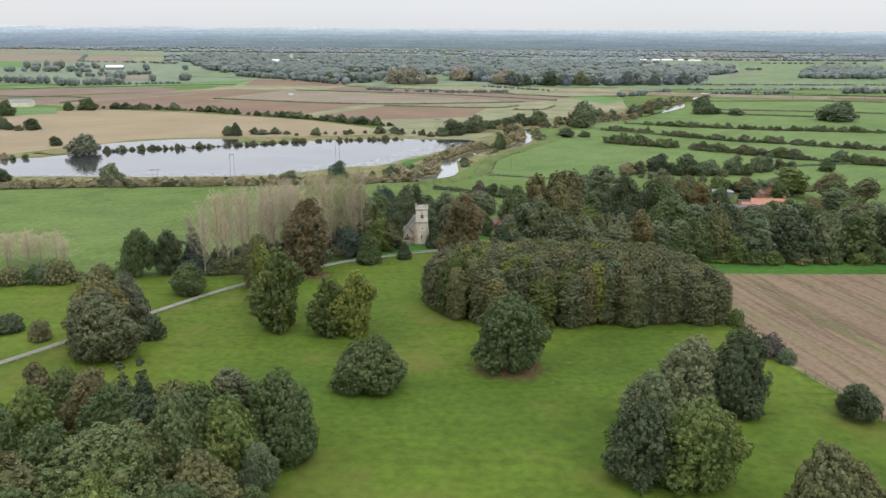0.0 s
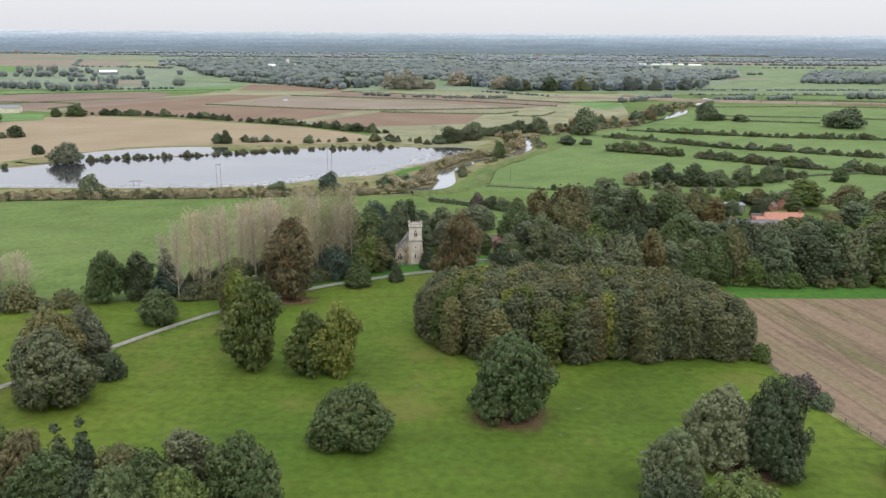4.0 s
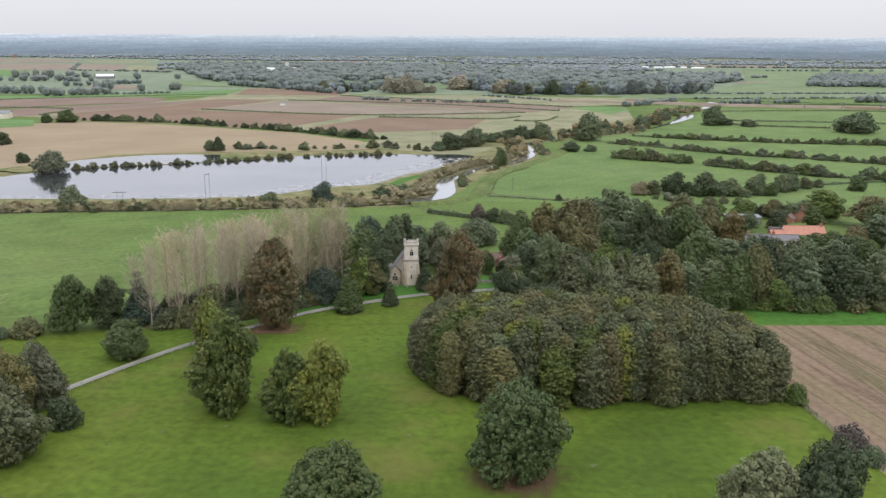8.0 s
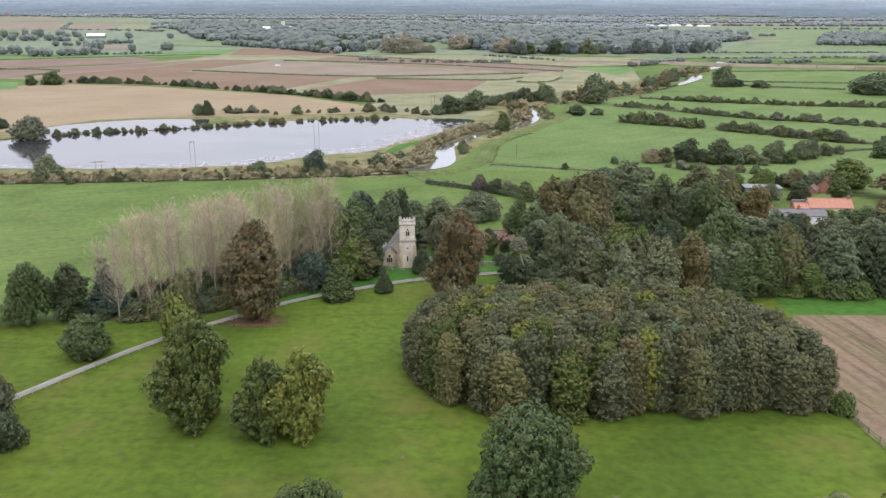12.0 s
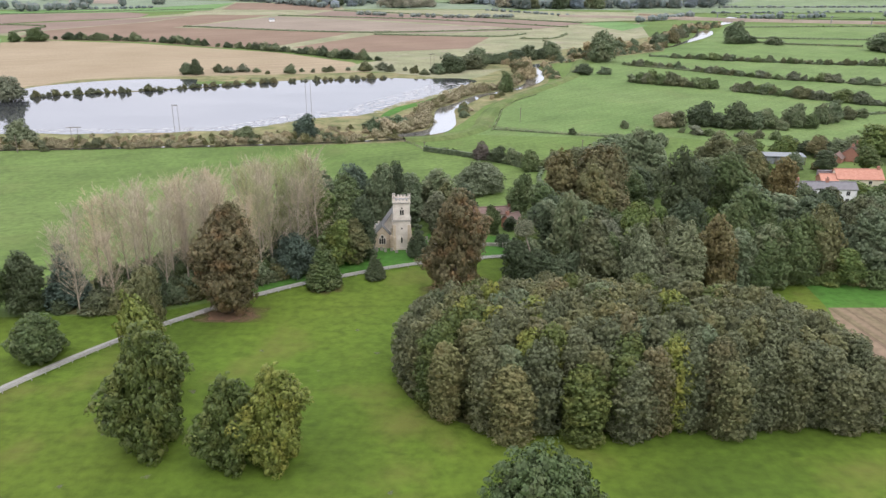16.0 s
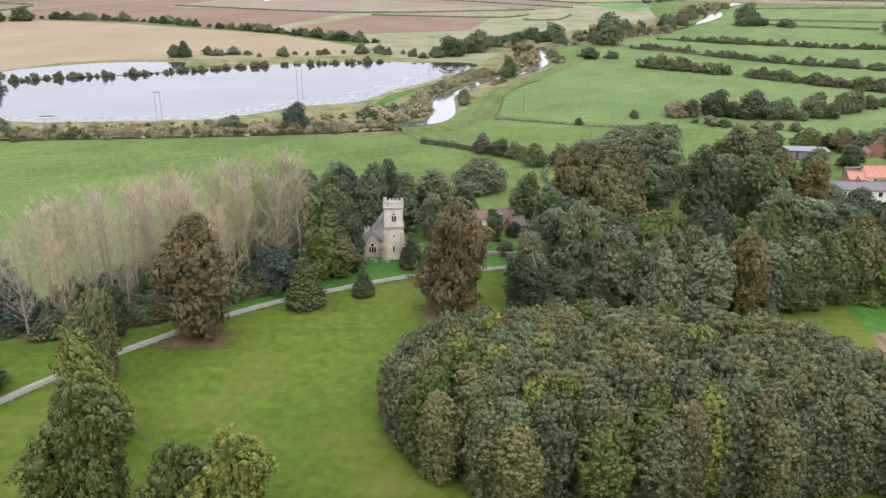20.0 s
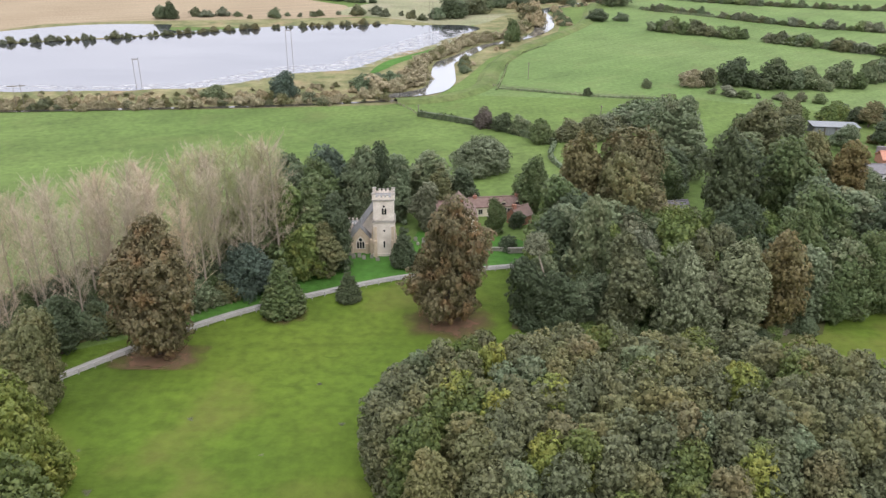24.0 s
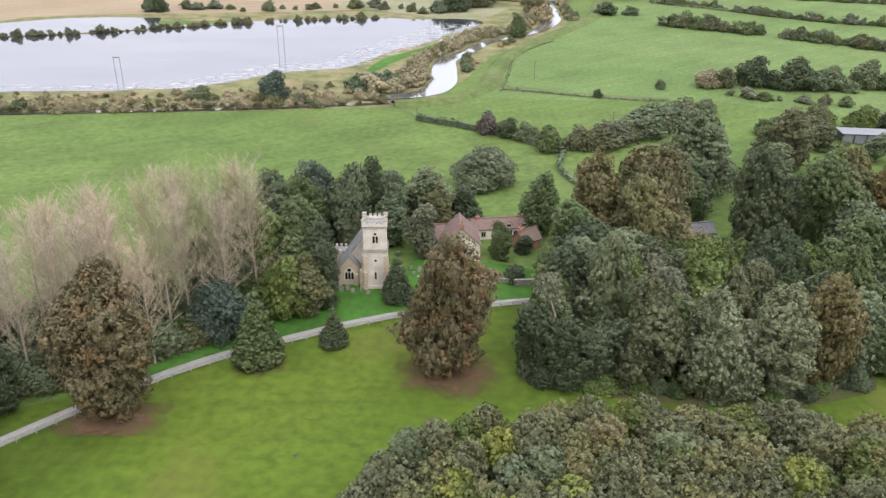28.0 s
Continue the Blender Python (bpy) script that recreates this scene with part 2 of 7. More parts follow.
# pale broken flecks laid over the water along the shore
m, nt, b, link = shader("floating_weed")
link(ramp_of(nt, noise_of(nt, 0.5, detail=5), [(0.35, (0.42, 0.42, 0.41)), (0.7, (0.56, 0.56, 0.55))]), b.inputs["Base Color"])
link(ramp_of(nt, noise_of(nt, 0.2, (1, 2.4, 1), 8), [(0.47, grey(0.0)), (0.62, grey(0.6))]), b.inputs["Alpha"])
b.inputs["Roughness"].default_value = 0.5
M_FLECKS = m

LEAF = {
    "oak": leafage("oak_leaves", (0.046, 0.076, 0.025), (0.075, 0.11, 0.034), (0.142, 0.185, 0.062), (0.142, 0.147, 0.0594), 0.35),
    "lime": leafage("lime_leaves", (0.058, 0.094, 0.024), (0.1, 0.145, 0.035), (0.185, 0.235, 0.062), (0.2, 0.215, 0.045), 0.5),
    "gold": leafage("yellowing_leaves", (0.085, 0.112, 0.02), (0.15, 0.182, 0.033), (0.27, 0.29, 0.06), (0.32, 0.29, 0.055), 0.5, deep=1.06),
    "grey": leafage("grey_green_leaves", (0.078, 0.092, 0.05), (0.145, 0.162, 0.09), (0.283, 0.298, 0.19), (0.165, 0.159, 0.0882), 0.3, deep=0.98),
    "dark": leafage("dark_leaves", (0.037, 0.055, 0.025), (0.057, 0.078, 0.034), (0.105, 0.135, 0.06), (0.085, 0.094, 0.044), 0.3, deep=1.15),
    "copse": leafage("copse_leaves", (0.066, 0.077, 0.036), (0.142, 0.157, 0.071), (0.28, 0.302, 0.145), (0.22, 0.205, 0.077), 0.4, deep=0.8),
    "olive": leafage("olive_leaves", (0.0945, 0.102, 0.039), (0.149, 0.155, 0.0594), (0.241, 0.243, 0.102), (0.227, 0.184, 0.0678), 0.45, deep=1.0),
    "brown": leafage("browning_leaves", (0.076, 0.078, 0.034), (0.136, 0.13, 0.054), (0.226, 0.208, 0.096), (0.19, 0.135, 0.056), 0.45),
    "orange": leafage("orange_leaves", (0.1, 0.09, 0.034), (0.165, 0.132, 0.048), (0.25, 0.195, 0.072), (0.19, 0.18, 0.065), 0.6, deep=0.95),
    "purple": leafage("purple_leaves", (0.07816, 0.06446, 0.05089), (0.1104, 0.09145, 0.07375), (0.1699, 0.1475, 0.118), (0.1062, 0.09593, 0.05168), 0.4),
    "spruce": leafage("blue_green_needles", (0.03908, 0.06446, 0.04234), (0.06372, 0.0944, 0.0649), (0.1204, 0.1628, 0.1107), (0.07788, 0.1107, 0.06632), 0.2, deep=1.15),
    "hedge": leafage("hedge_leaves", (0.066, 0.094, 0.044), (0.118, 0.154, 0.074), (0.205, 0.25, 0.13), (0.177, 0.168, 0.0882), 0.4),
    "willow": leafage("willow_leaves", (0.058, 0.088, 0.03), (0.11, 0.15, 0.05), (0.2, 0.25, 0.095), (0.1888, 0.1947, 0.0826), 0.4, deep=1.0),
    "scrub": leafage("tan_scrub", (0.23, 0.192, 0.105), (0.315, 0.265, 0.148), (0.4, 0.34, 0.195), (0.25, 0.24, 0.115), 0.5, deep=1.15),
    # Aerial haze is mixed into the three far leaf colours below
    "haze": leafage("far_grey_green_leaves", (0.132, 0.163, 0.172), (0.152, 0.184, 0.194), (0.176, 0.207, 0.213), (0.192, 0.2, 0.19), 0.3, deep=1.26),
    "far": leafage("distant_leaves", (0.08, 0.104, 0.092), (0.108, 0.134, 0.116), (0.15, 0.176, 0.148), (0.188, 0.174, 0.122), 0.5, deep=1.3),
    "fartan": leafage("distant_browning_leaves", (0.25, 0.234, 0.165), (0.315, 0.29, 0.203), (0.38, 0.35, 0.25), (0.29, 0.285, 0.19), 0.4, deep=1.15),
    "pale": leafage("pale_grey_green_leaves", (0.084, 0.104, 0.048), (0.182, 0.213, 0.108), (0.32, 0.36, 0.208), (0.22, 0.24, 0.125), 0.3, deep=0.92),
    "copper": leafage("copper_leaves", (0.076, 0.07, 0.034), (0.142, 0.118, 0.053), (0.25, 0.2, 0.092), (0.265, 0.148, 0.062), 0.65),
    "mixed": leafage("turning_green_leaves", (0.05, 0.075, 0.019), (0.096, 0.132, 0.031), (0.172, 0.207, 0.05), (0.205, 0.205, 0.045), 0.45, deep=0.92),
}
M_BARK = plain("bark", (0.07, 0.055, 0.04), (0.13, 0.11, 0.085), 3, 0.95, (1, 1, 0.25), 0.6)
M_PALEBARK = plain("poplar_bark", (0.26, 0.22, 0.165), (0.36, 0.31, 0.24), 3, 0.95, (1, 1, 0.2), 0.3)
M_TWIG = leafage("bare_twigs", (0.34, 0.27, 0.184), (0.47, 0.382, 0.268), (0.575, 0.488, 0.36), (0.42, 0.4, 0.22), 0.5, deep=1.18)
M_BUDS = leafage("greening_twigs", (0.22, 0.24, 0.11), (0.32, 0.33, 0.155), (0.42, 0.42, 0.22), (0.3, 0.33, 0.13), 0.5, deep=1.18)
M_STONE = plain("limestone", (0.53, 0.465, 0.385), (0.72, 0.66, 0.57), 0.55, 0.9, stain=(0.4, 0.345, 0.285))
M_OLDSTONE = plain("mossy_stone", (0.2, 0.185, 0.15), (0.32, 0.3, 0.26), 1.2, 0.95, stain=(0.14, 0.15, 0.1))
M_GOLDSTONE = plain("golden_stone", (0.44, 0.35, 0.24), (0.56, 0.46, 0.34), 0.8, 0.9, stain=(0.33, 0.28, 0.21))
M_LEAD = plain("lead_roof", (0.17, 0.17, 0.165), (0.25, 0.25, 0.24), 0.7, 0.6, stain=(0.2, 0.19, 0.14))
M_SLATE = plain("slate_roof", (0.12, 0.115, 0.12), (0.18, 0.17, 0.175), 1.0, 0.6, (1, 1, 3))
M_TILE = plain("old_clay_tiles", (0.131, 0.086, 0.071), (0.213, 0.142, 0.117), 1.2, 0.85, (1, 1, 2), 0.5, stain=(0.12, 0.095, 0.07))
M_ORANGETILE = plain("new_clay_tiles", (0.37, 0.165, 0.11), (0.47, 0.23, 0.16), 1.2, 0.8, (1, 1, 2), 0.4)
M_BRICK = plain("red_brick", (0.28, 0.13, 0.09), (0.38, 0.19, 0.13), 2.0, 0.9)
M_CREAM = plain("cream_render", (0.62, 0.56, 0.44), (0.74, 0.68, 0.56), 0.6, 0.9, stain=(0.5, 0.44, 0.34))
M_WHITE = plain("white_render", (0.74, 0.74, 0.72), (0.82, 0.82, 0.8), 0.6, 0.8)
M_SHEET = plain("grey_sheeting", (0.15, 0.165, 0.17), (0.22, 0.235, 0.24), 0.8, 0.6, (3, 1, 0.3))
M_WOOD = plain("weathered_wood", (0.13, 0.11, 0.085), (0.22, 0.19, 0.15), 2.5, 0.9, (1, 1, 0.3))
M_PAINT = plain("pale_fence_paint", (0.3, 0.29, 0.265), (0.4, 0.39, 0.36), 2.0, 0.7)
m, nt, b, link = shader("window_glass")
b.inputs["Base Color"].default_value = (0.015, 0.017, 0.02, 1)
b.inputs["Roughness"].default_value = 0.08
M_GLASS = m
# Backdrop haze is painted in, paler with height, and glows faintly
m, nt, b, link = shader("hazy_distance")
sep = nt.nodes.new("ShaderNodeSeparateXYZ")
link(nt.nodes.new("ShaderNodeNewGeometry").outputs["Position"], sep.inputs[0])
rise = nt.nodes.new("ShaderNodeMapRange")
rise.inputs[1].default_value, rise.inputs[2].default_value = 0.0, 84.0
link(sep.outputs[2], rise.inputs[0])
haze_ramp = ramp_of(nt, rise.outputs[0], [(0.0, (0.165, 0.2, 0.225)), (0.35, (0.2, 0.245, 0.292)), (0.62, (0.275, 0.33, 0.395)), (0.82, (0.39, 0.445, 0.51)), (0.94, (0.48, 0.525, 0.575)), (1.0, (0.52, 0.56, 0.59))])
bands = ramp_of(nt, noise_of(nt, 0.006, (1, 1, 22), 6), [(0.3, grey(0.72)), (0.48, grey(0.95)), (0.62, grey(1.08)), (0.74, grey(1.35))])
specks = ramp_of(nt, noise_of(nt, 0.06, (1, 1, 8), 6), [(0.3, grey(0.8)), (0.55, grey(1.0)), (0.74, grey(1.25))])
hz = mix_of(nt, mix_of(nt, haze_ramp, bands, 0.5, "MULTIPLY"), specks, 0.8, "MULTIPLY")
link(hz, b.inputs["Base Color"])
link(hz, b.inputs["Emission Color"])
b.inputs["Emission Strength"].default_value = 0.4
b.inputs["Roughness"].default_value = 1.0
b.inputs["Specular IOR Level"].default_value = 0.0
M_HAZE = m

# fallen leaves thinning out from the middle of their patch
m, nt, b, link = shader("fallen_leaves")
oc = nt.nodes.new("ShaderNodeTexCoord").outputs["Object"]
ln = nt.nodes.new("ShaderNodeVectorMath")
ln.operation = "LENGTH"
link(oc, ln.inputs[0])
ad = nt.nodes.new("ShaderNodeMath")
ad.operation = "ADD"
link(ln.outputs["Value"], ad.inputs[0])
link(noise_of(nt, 0.35, detail=6), ad.inputs[1])
half = nt.nodes.new("ShaderNodeMath")
half.operation = "MULTIPLY"
half.inputs[1].default_value = 0.6
link(ad.outputs[0], half.inputs[0])
thin = ramp_of(nt, half.outputs[0], [(0.5, grey(0.85)), (0.86, grey(0.0))])
link(ramp_of(nt, noise_of(nt, 0.9, detail=6), [(0.3, (0.11, 0.075, 0.035)), (0.7, (0.19, 0.1, 0.058))]), b.inputs["Base Color"])
link(thin, b.inputs["Alpha"])
b.inputs["Roughness"].default_value = 0.95
M_FALLEN = m

# ---- the lie of the land ----
from mathutils import geometry

KNOT_Y = (-400, 0, 100, 150, 185, 240, 280, 340, 410, 460)
KNOT_Z = (11, 11, 10.5, 9.2, 7.5, 5.3, 4.5, 1.8, 0.2, 0)


def lie(y):
    """Height of the ground: a park slope that falls to a flat flood plain."""
    return float(np.interp(y, KNOT_Y, KNOT_Z))


def mesh_of(name, verts, faces, mat, smooth=False):
    me = bpy.data.meshes.new(name)
    me.from_pydata(verts, [], faces)
    if mat:
        me.materials.append(mat)
    if smooth:
        me.shade_smooth()
    me.update()
    return me


def link_bm(name, bm, mat, smooth=False):
    me = bpy.data.meshes.new(name)
    bm.to_mesh(me)
    bm.free()
    me.materials.append(mat)
    if smooth:
        me.shade_smooth()
    return me


def part(name, bm, mat, parent, label=""):
    ob = new(name, link_bm(name, bm, mat))
    ob.parent = parent
    return tagged(ob, label)


def curve_line(pts, step=4.0):
    """A smooth line through a few control points (Catmull-Rom), in plan."""
    p = [Vector((*q[:2], 0)) for q in pts]
    p = [p[0] * 2 - p[1]] + p + [p[-1] * 2 - p[-2]]
    out = []
    for a, b_, c, d in zip(p, p[1:], p[2:], p[3:]):
        n = max(2, int((c - b_).length / step))
        for i in range(n):
            t = i / n
            out.append(0.5 * ((2 * b_) + (c - a) * t + (2 * a - 5 * b_ + 4 * c - d) * t * t + (3 * b_ - a - 3 * c + d) * t ** 3))
    out.append(p[-2])
    return [(v.x, v.y) for v in out]


def sheet(name, pts, mat, lift, label="", round_step=0, wobble=0.0):
    """A flat cover laid on the land within an outline."""
    if round_step:
        pts = curve_line(list(pts) + [pts[0]], round_step)[:-1]
    if wobble:
        pts = [(x + wobble * noise.noise((x * 0.07, y * 0.07, 3)), y + wobble * noise.noise((x * 0.07, y * 0.07, 9))) for x, y in pts]
    bm = bmesh.new()
    flat, _, tris, *_ = geometry.delaunay_2d_cdt([Vector(q) for q in pts], [], [list(range(len(pts)))], 1, 0.001)
    cs = [bm.verts.new((v.x, v.y, 0)) for v in flat]
    for t in tris:
        bm.faces.new([cs[i] for i in t])
    for k in KNOT_Y:
        bmesh.ops.bisect_plane(bm, geom=bm.verts[:] + bm.edges[:] + bm.faces[:], plane_co=(0, k, 0), plane_no=(0, 1, 0))
    xs, ys = [q[0] for q in pts], [q[1] for q in pts]
    for lo, hi, n in ((min(xs), max(xs), (1, 0, 0)), (min(ys), max(ys), (0, 1, 0))):
        for k in np.arange(lo + 250, hi, 250.0) if hi - lo > 700 else ():
            bmesh.ops.bisect_plane(bm, geom=bm.verts[:] + bm.edges[:] + bm.faces[:], plane_co=[k * v for v in n], plane_no=n)
    for v in bm.verts:
        v.co.z = lie(v.co.y) + lift
    bm.normal_update()
    for g in bm.faces:
        if g.normal.z < 0:
            g.normal_flip()
    return tagged(new(name, link_bm(name, bm, mat)), label, kind="structure")


def ribbon(name, pts, widths, mat, lift, label="", crown=0.0, step=4.0):
    """A strip along a smooth line; with crown, a raised bank."""
    line = curve_line(pts, step)
    n = len(line)
    at = np.cumsum([0] + [math.dist(a, c) for a, c in zip(line, line[1:])])
    stops = [0.0]
    for q in pts[1:]:
        stops.append(at[min(range(n), key=lambda i: math.dist(line[i], q[:2]))])
    ws = np.interp(at, stops, widths if len(widths) == len(pts) else np.full(len(pts), widths[0]))
    cross = (-0.5, 0.5) if not crown else (-0.5, -0.2, 0.2, 0.5)
    verts, faces = [], []
    for i, (x, y) in enumerate(line):
        a, c = line[max(i - 1, 0)], line[min(i + 1, n - 1)]
        d = Vector((c[0] - a[0], c[1] - a[1])).normalized()
        for k in cross:
            px, py = x - d.y * k * ws[i], y + d.x * k * ws[i]
            verts.append((px, py, lie(py) + lift + (crown if abs(k) < 0.4 else 0)))
    m_ = len(cross)
    for i in range(n - 1):
        for j in range(m_ - 1):
            q = i * m_ + j
            faces.append((q, q + m_, q + m_ + 1, q + 1))
    me = mesh_of(name, verts, faces, mat)
    if sum(p.normal.z for p in me.polygons) < 0:
        me.flip_normals()
    return tagged(new(name, me), label, kind="structure")


# ground: one sheet to the horizon
rows = [*range(-5000, -400, 230), *KNOT_Y, *range(700, 5001, 215)]
cols = list(range(-5000, 5001, 200))
nc = len(cols)
vs = [(x, y, lie(y)) for y in rows for x in cols]
fs = [(j * nc + i, j * nc + i + 1, j * nc + nc + i + 1, j * nc + nc + i) for j in range(len(rows) - 1) for i in range(nc - 1)]
ground = tagged(new("ground", mesh_of("ground", vs, fs, M_MEADOW)), "green flood plain meadow reaching the horizon", kind="structure")

DRIVE = [(-118, 128), (-97, 163), (-79, 196), (-60, 227), (-36, 252), (-14, 265.5), (2, 272.5), (21, 277), (34, 279)]
sheet("park_lawn", [(-400, -390), (95, -390), (90, 95), (87, 130), (81, 160), (79.5, 193), (91.5, 244), (95, 257), (82, 258), (60, 262), (34, 279), (21, 277), (2, 272.5),
                    (-14, 265.5), (-36, 252), (-60, 240), (-100, 238), (-400, 226)], M_PARK, 0.03, "open parkland grass, grazed and worn")
sheet("ploughed_field", [(92, 244), (80, 194), (81.5, 160), (87.5, 132), (93, 90), (280, 84), (290, 244)], M_PLOUGH, 0.05, "pinkish brown drilled field with wheel lines")
sheet("grass_strip", [(91.8, 243.5), (290, 244), (300, 268), (93, 266)], M_LAWN, 0.04, "bright grass strip between plough and wood")
sheet("church_lawn", [(-44, 246), (-36, 252), (-14, 265.5), (2, 272.5), (21, 277), (30, 279), (30, 290), (22, 294), (2, 297), (-1, 283), (-12, 284), (-20, 274), (-36, 259)],
      M_LAWN, 0.05, "bright mown churchyard grass beside the drive")
ribbon("drive", DRIVE, (2.1, 2.1), M_DRIVE, 0.09, "pale gravel drive across the park")

ribbon("field_edge", [(79.8, 193), (80.6, 176), (81.4, 161), (84.4, 147), (87.4, 131), (91.6, 100), (93, 90)], (1.5, 1.5), M_ROUGH, 0.085, "pale rough grass edge of the ploughed field")
# lake, river and their banks
sheet("rough_bank", [(-420, 385), (-250, 400), (-145, 410), (-69, 417), (-14, 424), (4, 436), (17, 468), (30, 512), (72, 575), (82, 634), (72, 668),
                     (40, 640), (28, 612), (24, 590), (4, 556), (-16, 530), (-32, 500), (-60, 482), (-90, 458), (-141, 446), (-185, 444), (-243, 440), (-420, 424)], M_ROUGH, 0.04, "rough tan grass bank between lake and river", wobble=2)
sheet("lake_water", [(-460, 420), (-243, 437), (-190, 441), (-160, 440), (-134, 442), (-107, 445), (-91, 449), (-82, 454), (-72, 462), (-59, 475), (-45, 481), (-31, 489), (-22, 508), (-13, 522), (-1, 539), (13, 566), (29, 591), (24, 602), (11, 606), (-4, 603), (-31, 605), (-80, 597),
                     (-140, 577), (-150, 597), (-186, 598), (-220, 583), (-242, 562), (-232, 532), (-250, 512), (-277, 500), (-460, 478)], M_WATER, 0.1, "still lake mirroring the grey sky", 6, 3)
ribbon("lake_weed", [(-240, 443), (-190, 447), (-134, 448), (-107, 451), (-90, 456), (-76, 468), (-62, 482), (-44, 489), (-34, 497), (-26, 514), (-14, 532), (-2, 550), (10, 572), (16, 588)],
       (6, 6, 7, 10, 13, 16, 16, 16, 18, 20, 22, 24, 26, 16), M_FLECKS, 0.12, "pale broken flecks along the lake shore")
ribbon("bank_grass", [(-23, 478), (-20, 489), (-14.5, 503), (0, 525), (13, 548), (28, 573), (40, 586)], (3, 6, 7, 5, 4, 3, 2), M_LAWN, 0.16, "bright green grass strip above the lake")
sheet("lake_spit", [(-229, 532), (-205, 541), (-169, 553), (-137, 567), (-109, 581), (-108, 583), (-137, 569.5), (-169, 556), (-206, 544)], M_ROUGH, 0.25, "narrow grassy spit in the lake")
ribbon("river_water", [(-300, 385), (-200, 405), (-145, 411), (-69, 419), (-38, 424), (-12, 430), (-4, 435)], (2.4, 2.4), M_BANKREFLECT, 0.28, "narrow river reach coloured dark for the scrub's reflection")
ribbon("river_water", [(-14, 437), (-5, 440.5), (4, 447.5), (7.8, 462), (8.2, 484), (9.2, 500), (15.5, 512), (23.5, 529), (30, 542), (45, 557), (58, 573), (67, 600), (70, 632), (71, 656), (92, 684), (140, 728), (195, 770),
                       (220, 805), (244, 842), (264, 882), (276, 912), (281, 926), (305, 970), (330, 1010), (345, 1050), (366, 1090)],
       (6, 8, 10, 11, 10.5, 9, 7, 6.5, 5, 4, 6, 11, 12, 11, 2, 2, 2, 4, 9, 16, 12, 1, 1, 11, 13, 13), M_RIVER, 0.3, "slow river between grassy banks")
sheet("river_flat", [(60, 650), (110, 690), (190, 750), (205, 800), (250, 905), (215, 870), (150, 790), (70, 730), (20, 690), (10, 640)], M_ROUGH, 0.25, "rough scrubby ground by the river", wobble=4)
ribbon("lake_margin", [(-460, 486), (-277, 508), (-250, 530), (-246, 562), (-224, 592), (-186, 606), (-140, 606), (-80, 608), (-31, 614), (10, 611)], (30, 30), M_ROUGH, 0.035, "rough tan grass along the lake shore")
ribbon("railway_embankment", [(255, 1110), (313, 1058), (350, 1046), (400, 1024), (470, 1008), (553, 990), (700, 960)], (11, 11), M_BROWN, 0.3, "low brown railway embankment", 1.8)
ribbon("flood_bank", [(-10, 428), (8, 434), (24, 453), (29, 479), (36.5, 507), (49, 536), (75, 580), (95, 620), (104, 660), (112, 690)], (9, 9), M_BANK, 0.06, "raised grass flood bank beside the river", 1.3)

sheet("lake_meadow", [(-60, 640), (-26, 628), (4, 608), (24, 602), (44, 636), (64, 662), (60, 690), (29, 694), (-21, 700), (-50, 676)], M_PASTURE, 0.075, "dry grass between lake and pasture", 8, 3)
sheet("river_meadow", [(20, 440), (33, 500), (46, 542), (86, 590), (108, 660), (150, 725), (240, 815), (330, 1000), (640, 935), (600, 480), (240, 430), (150, 420), (110, 436), (62, 436)], M_PLAIN, 0.02, "bright grazed meadows beside the river")
sheet("field_margin", [(-440, 870), (-420, 960), (-310, 1120), (-300, 1330), (-140, 1310), (-120, 1190), (190, 1010), (110, 900), (40, 720), (-40, 690), (-120, 745), (-250, 805), (-360, 840)], M_PASTURE, 0.05, "pale rough margins between tilled fields")
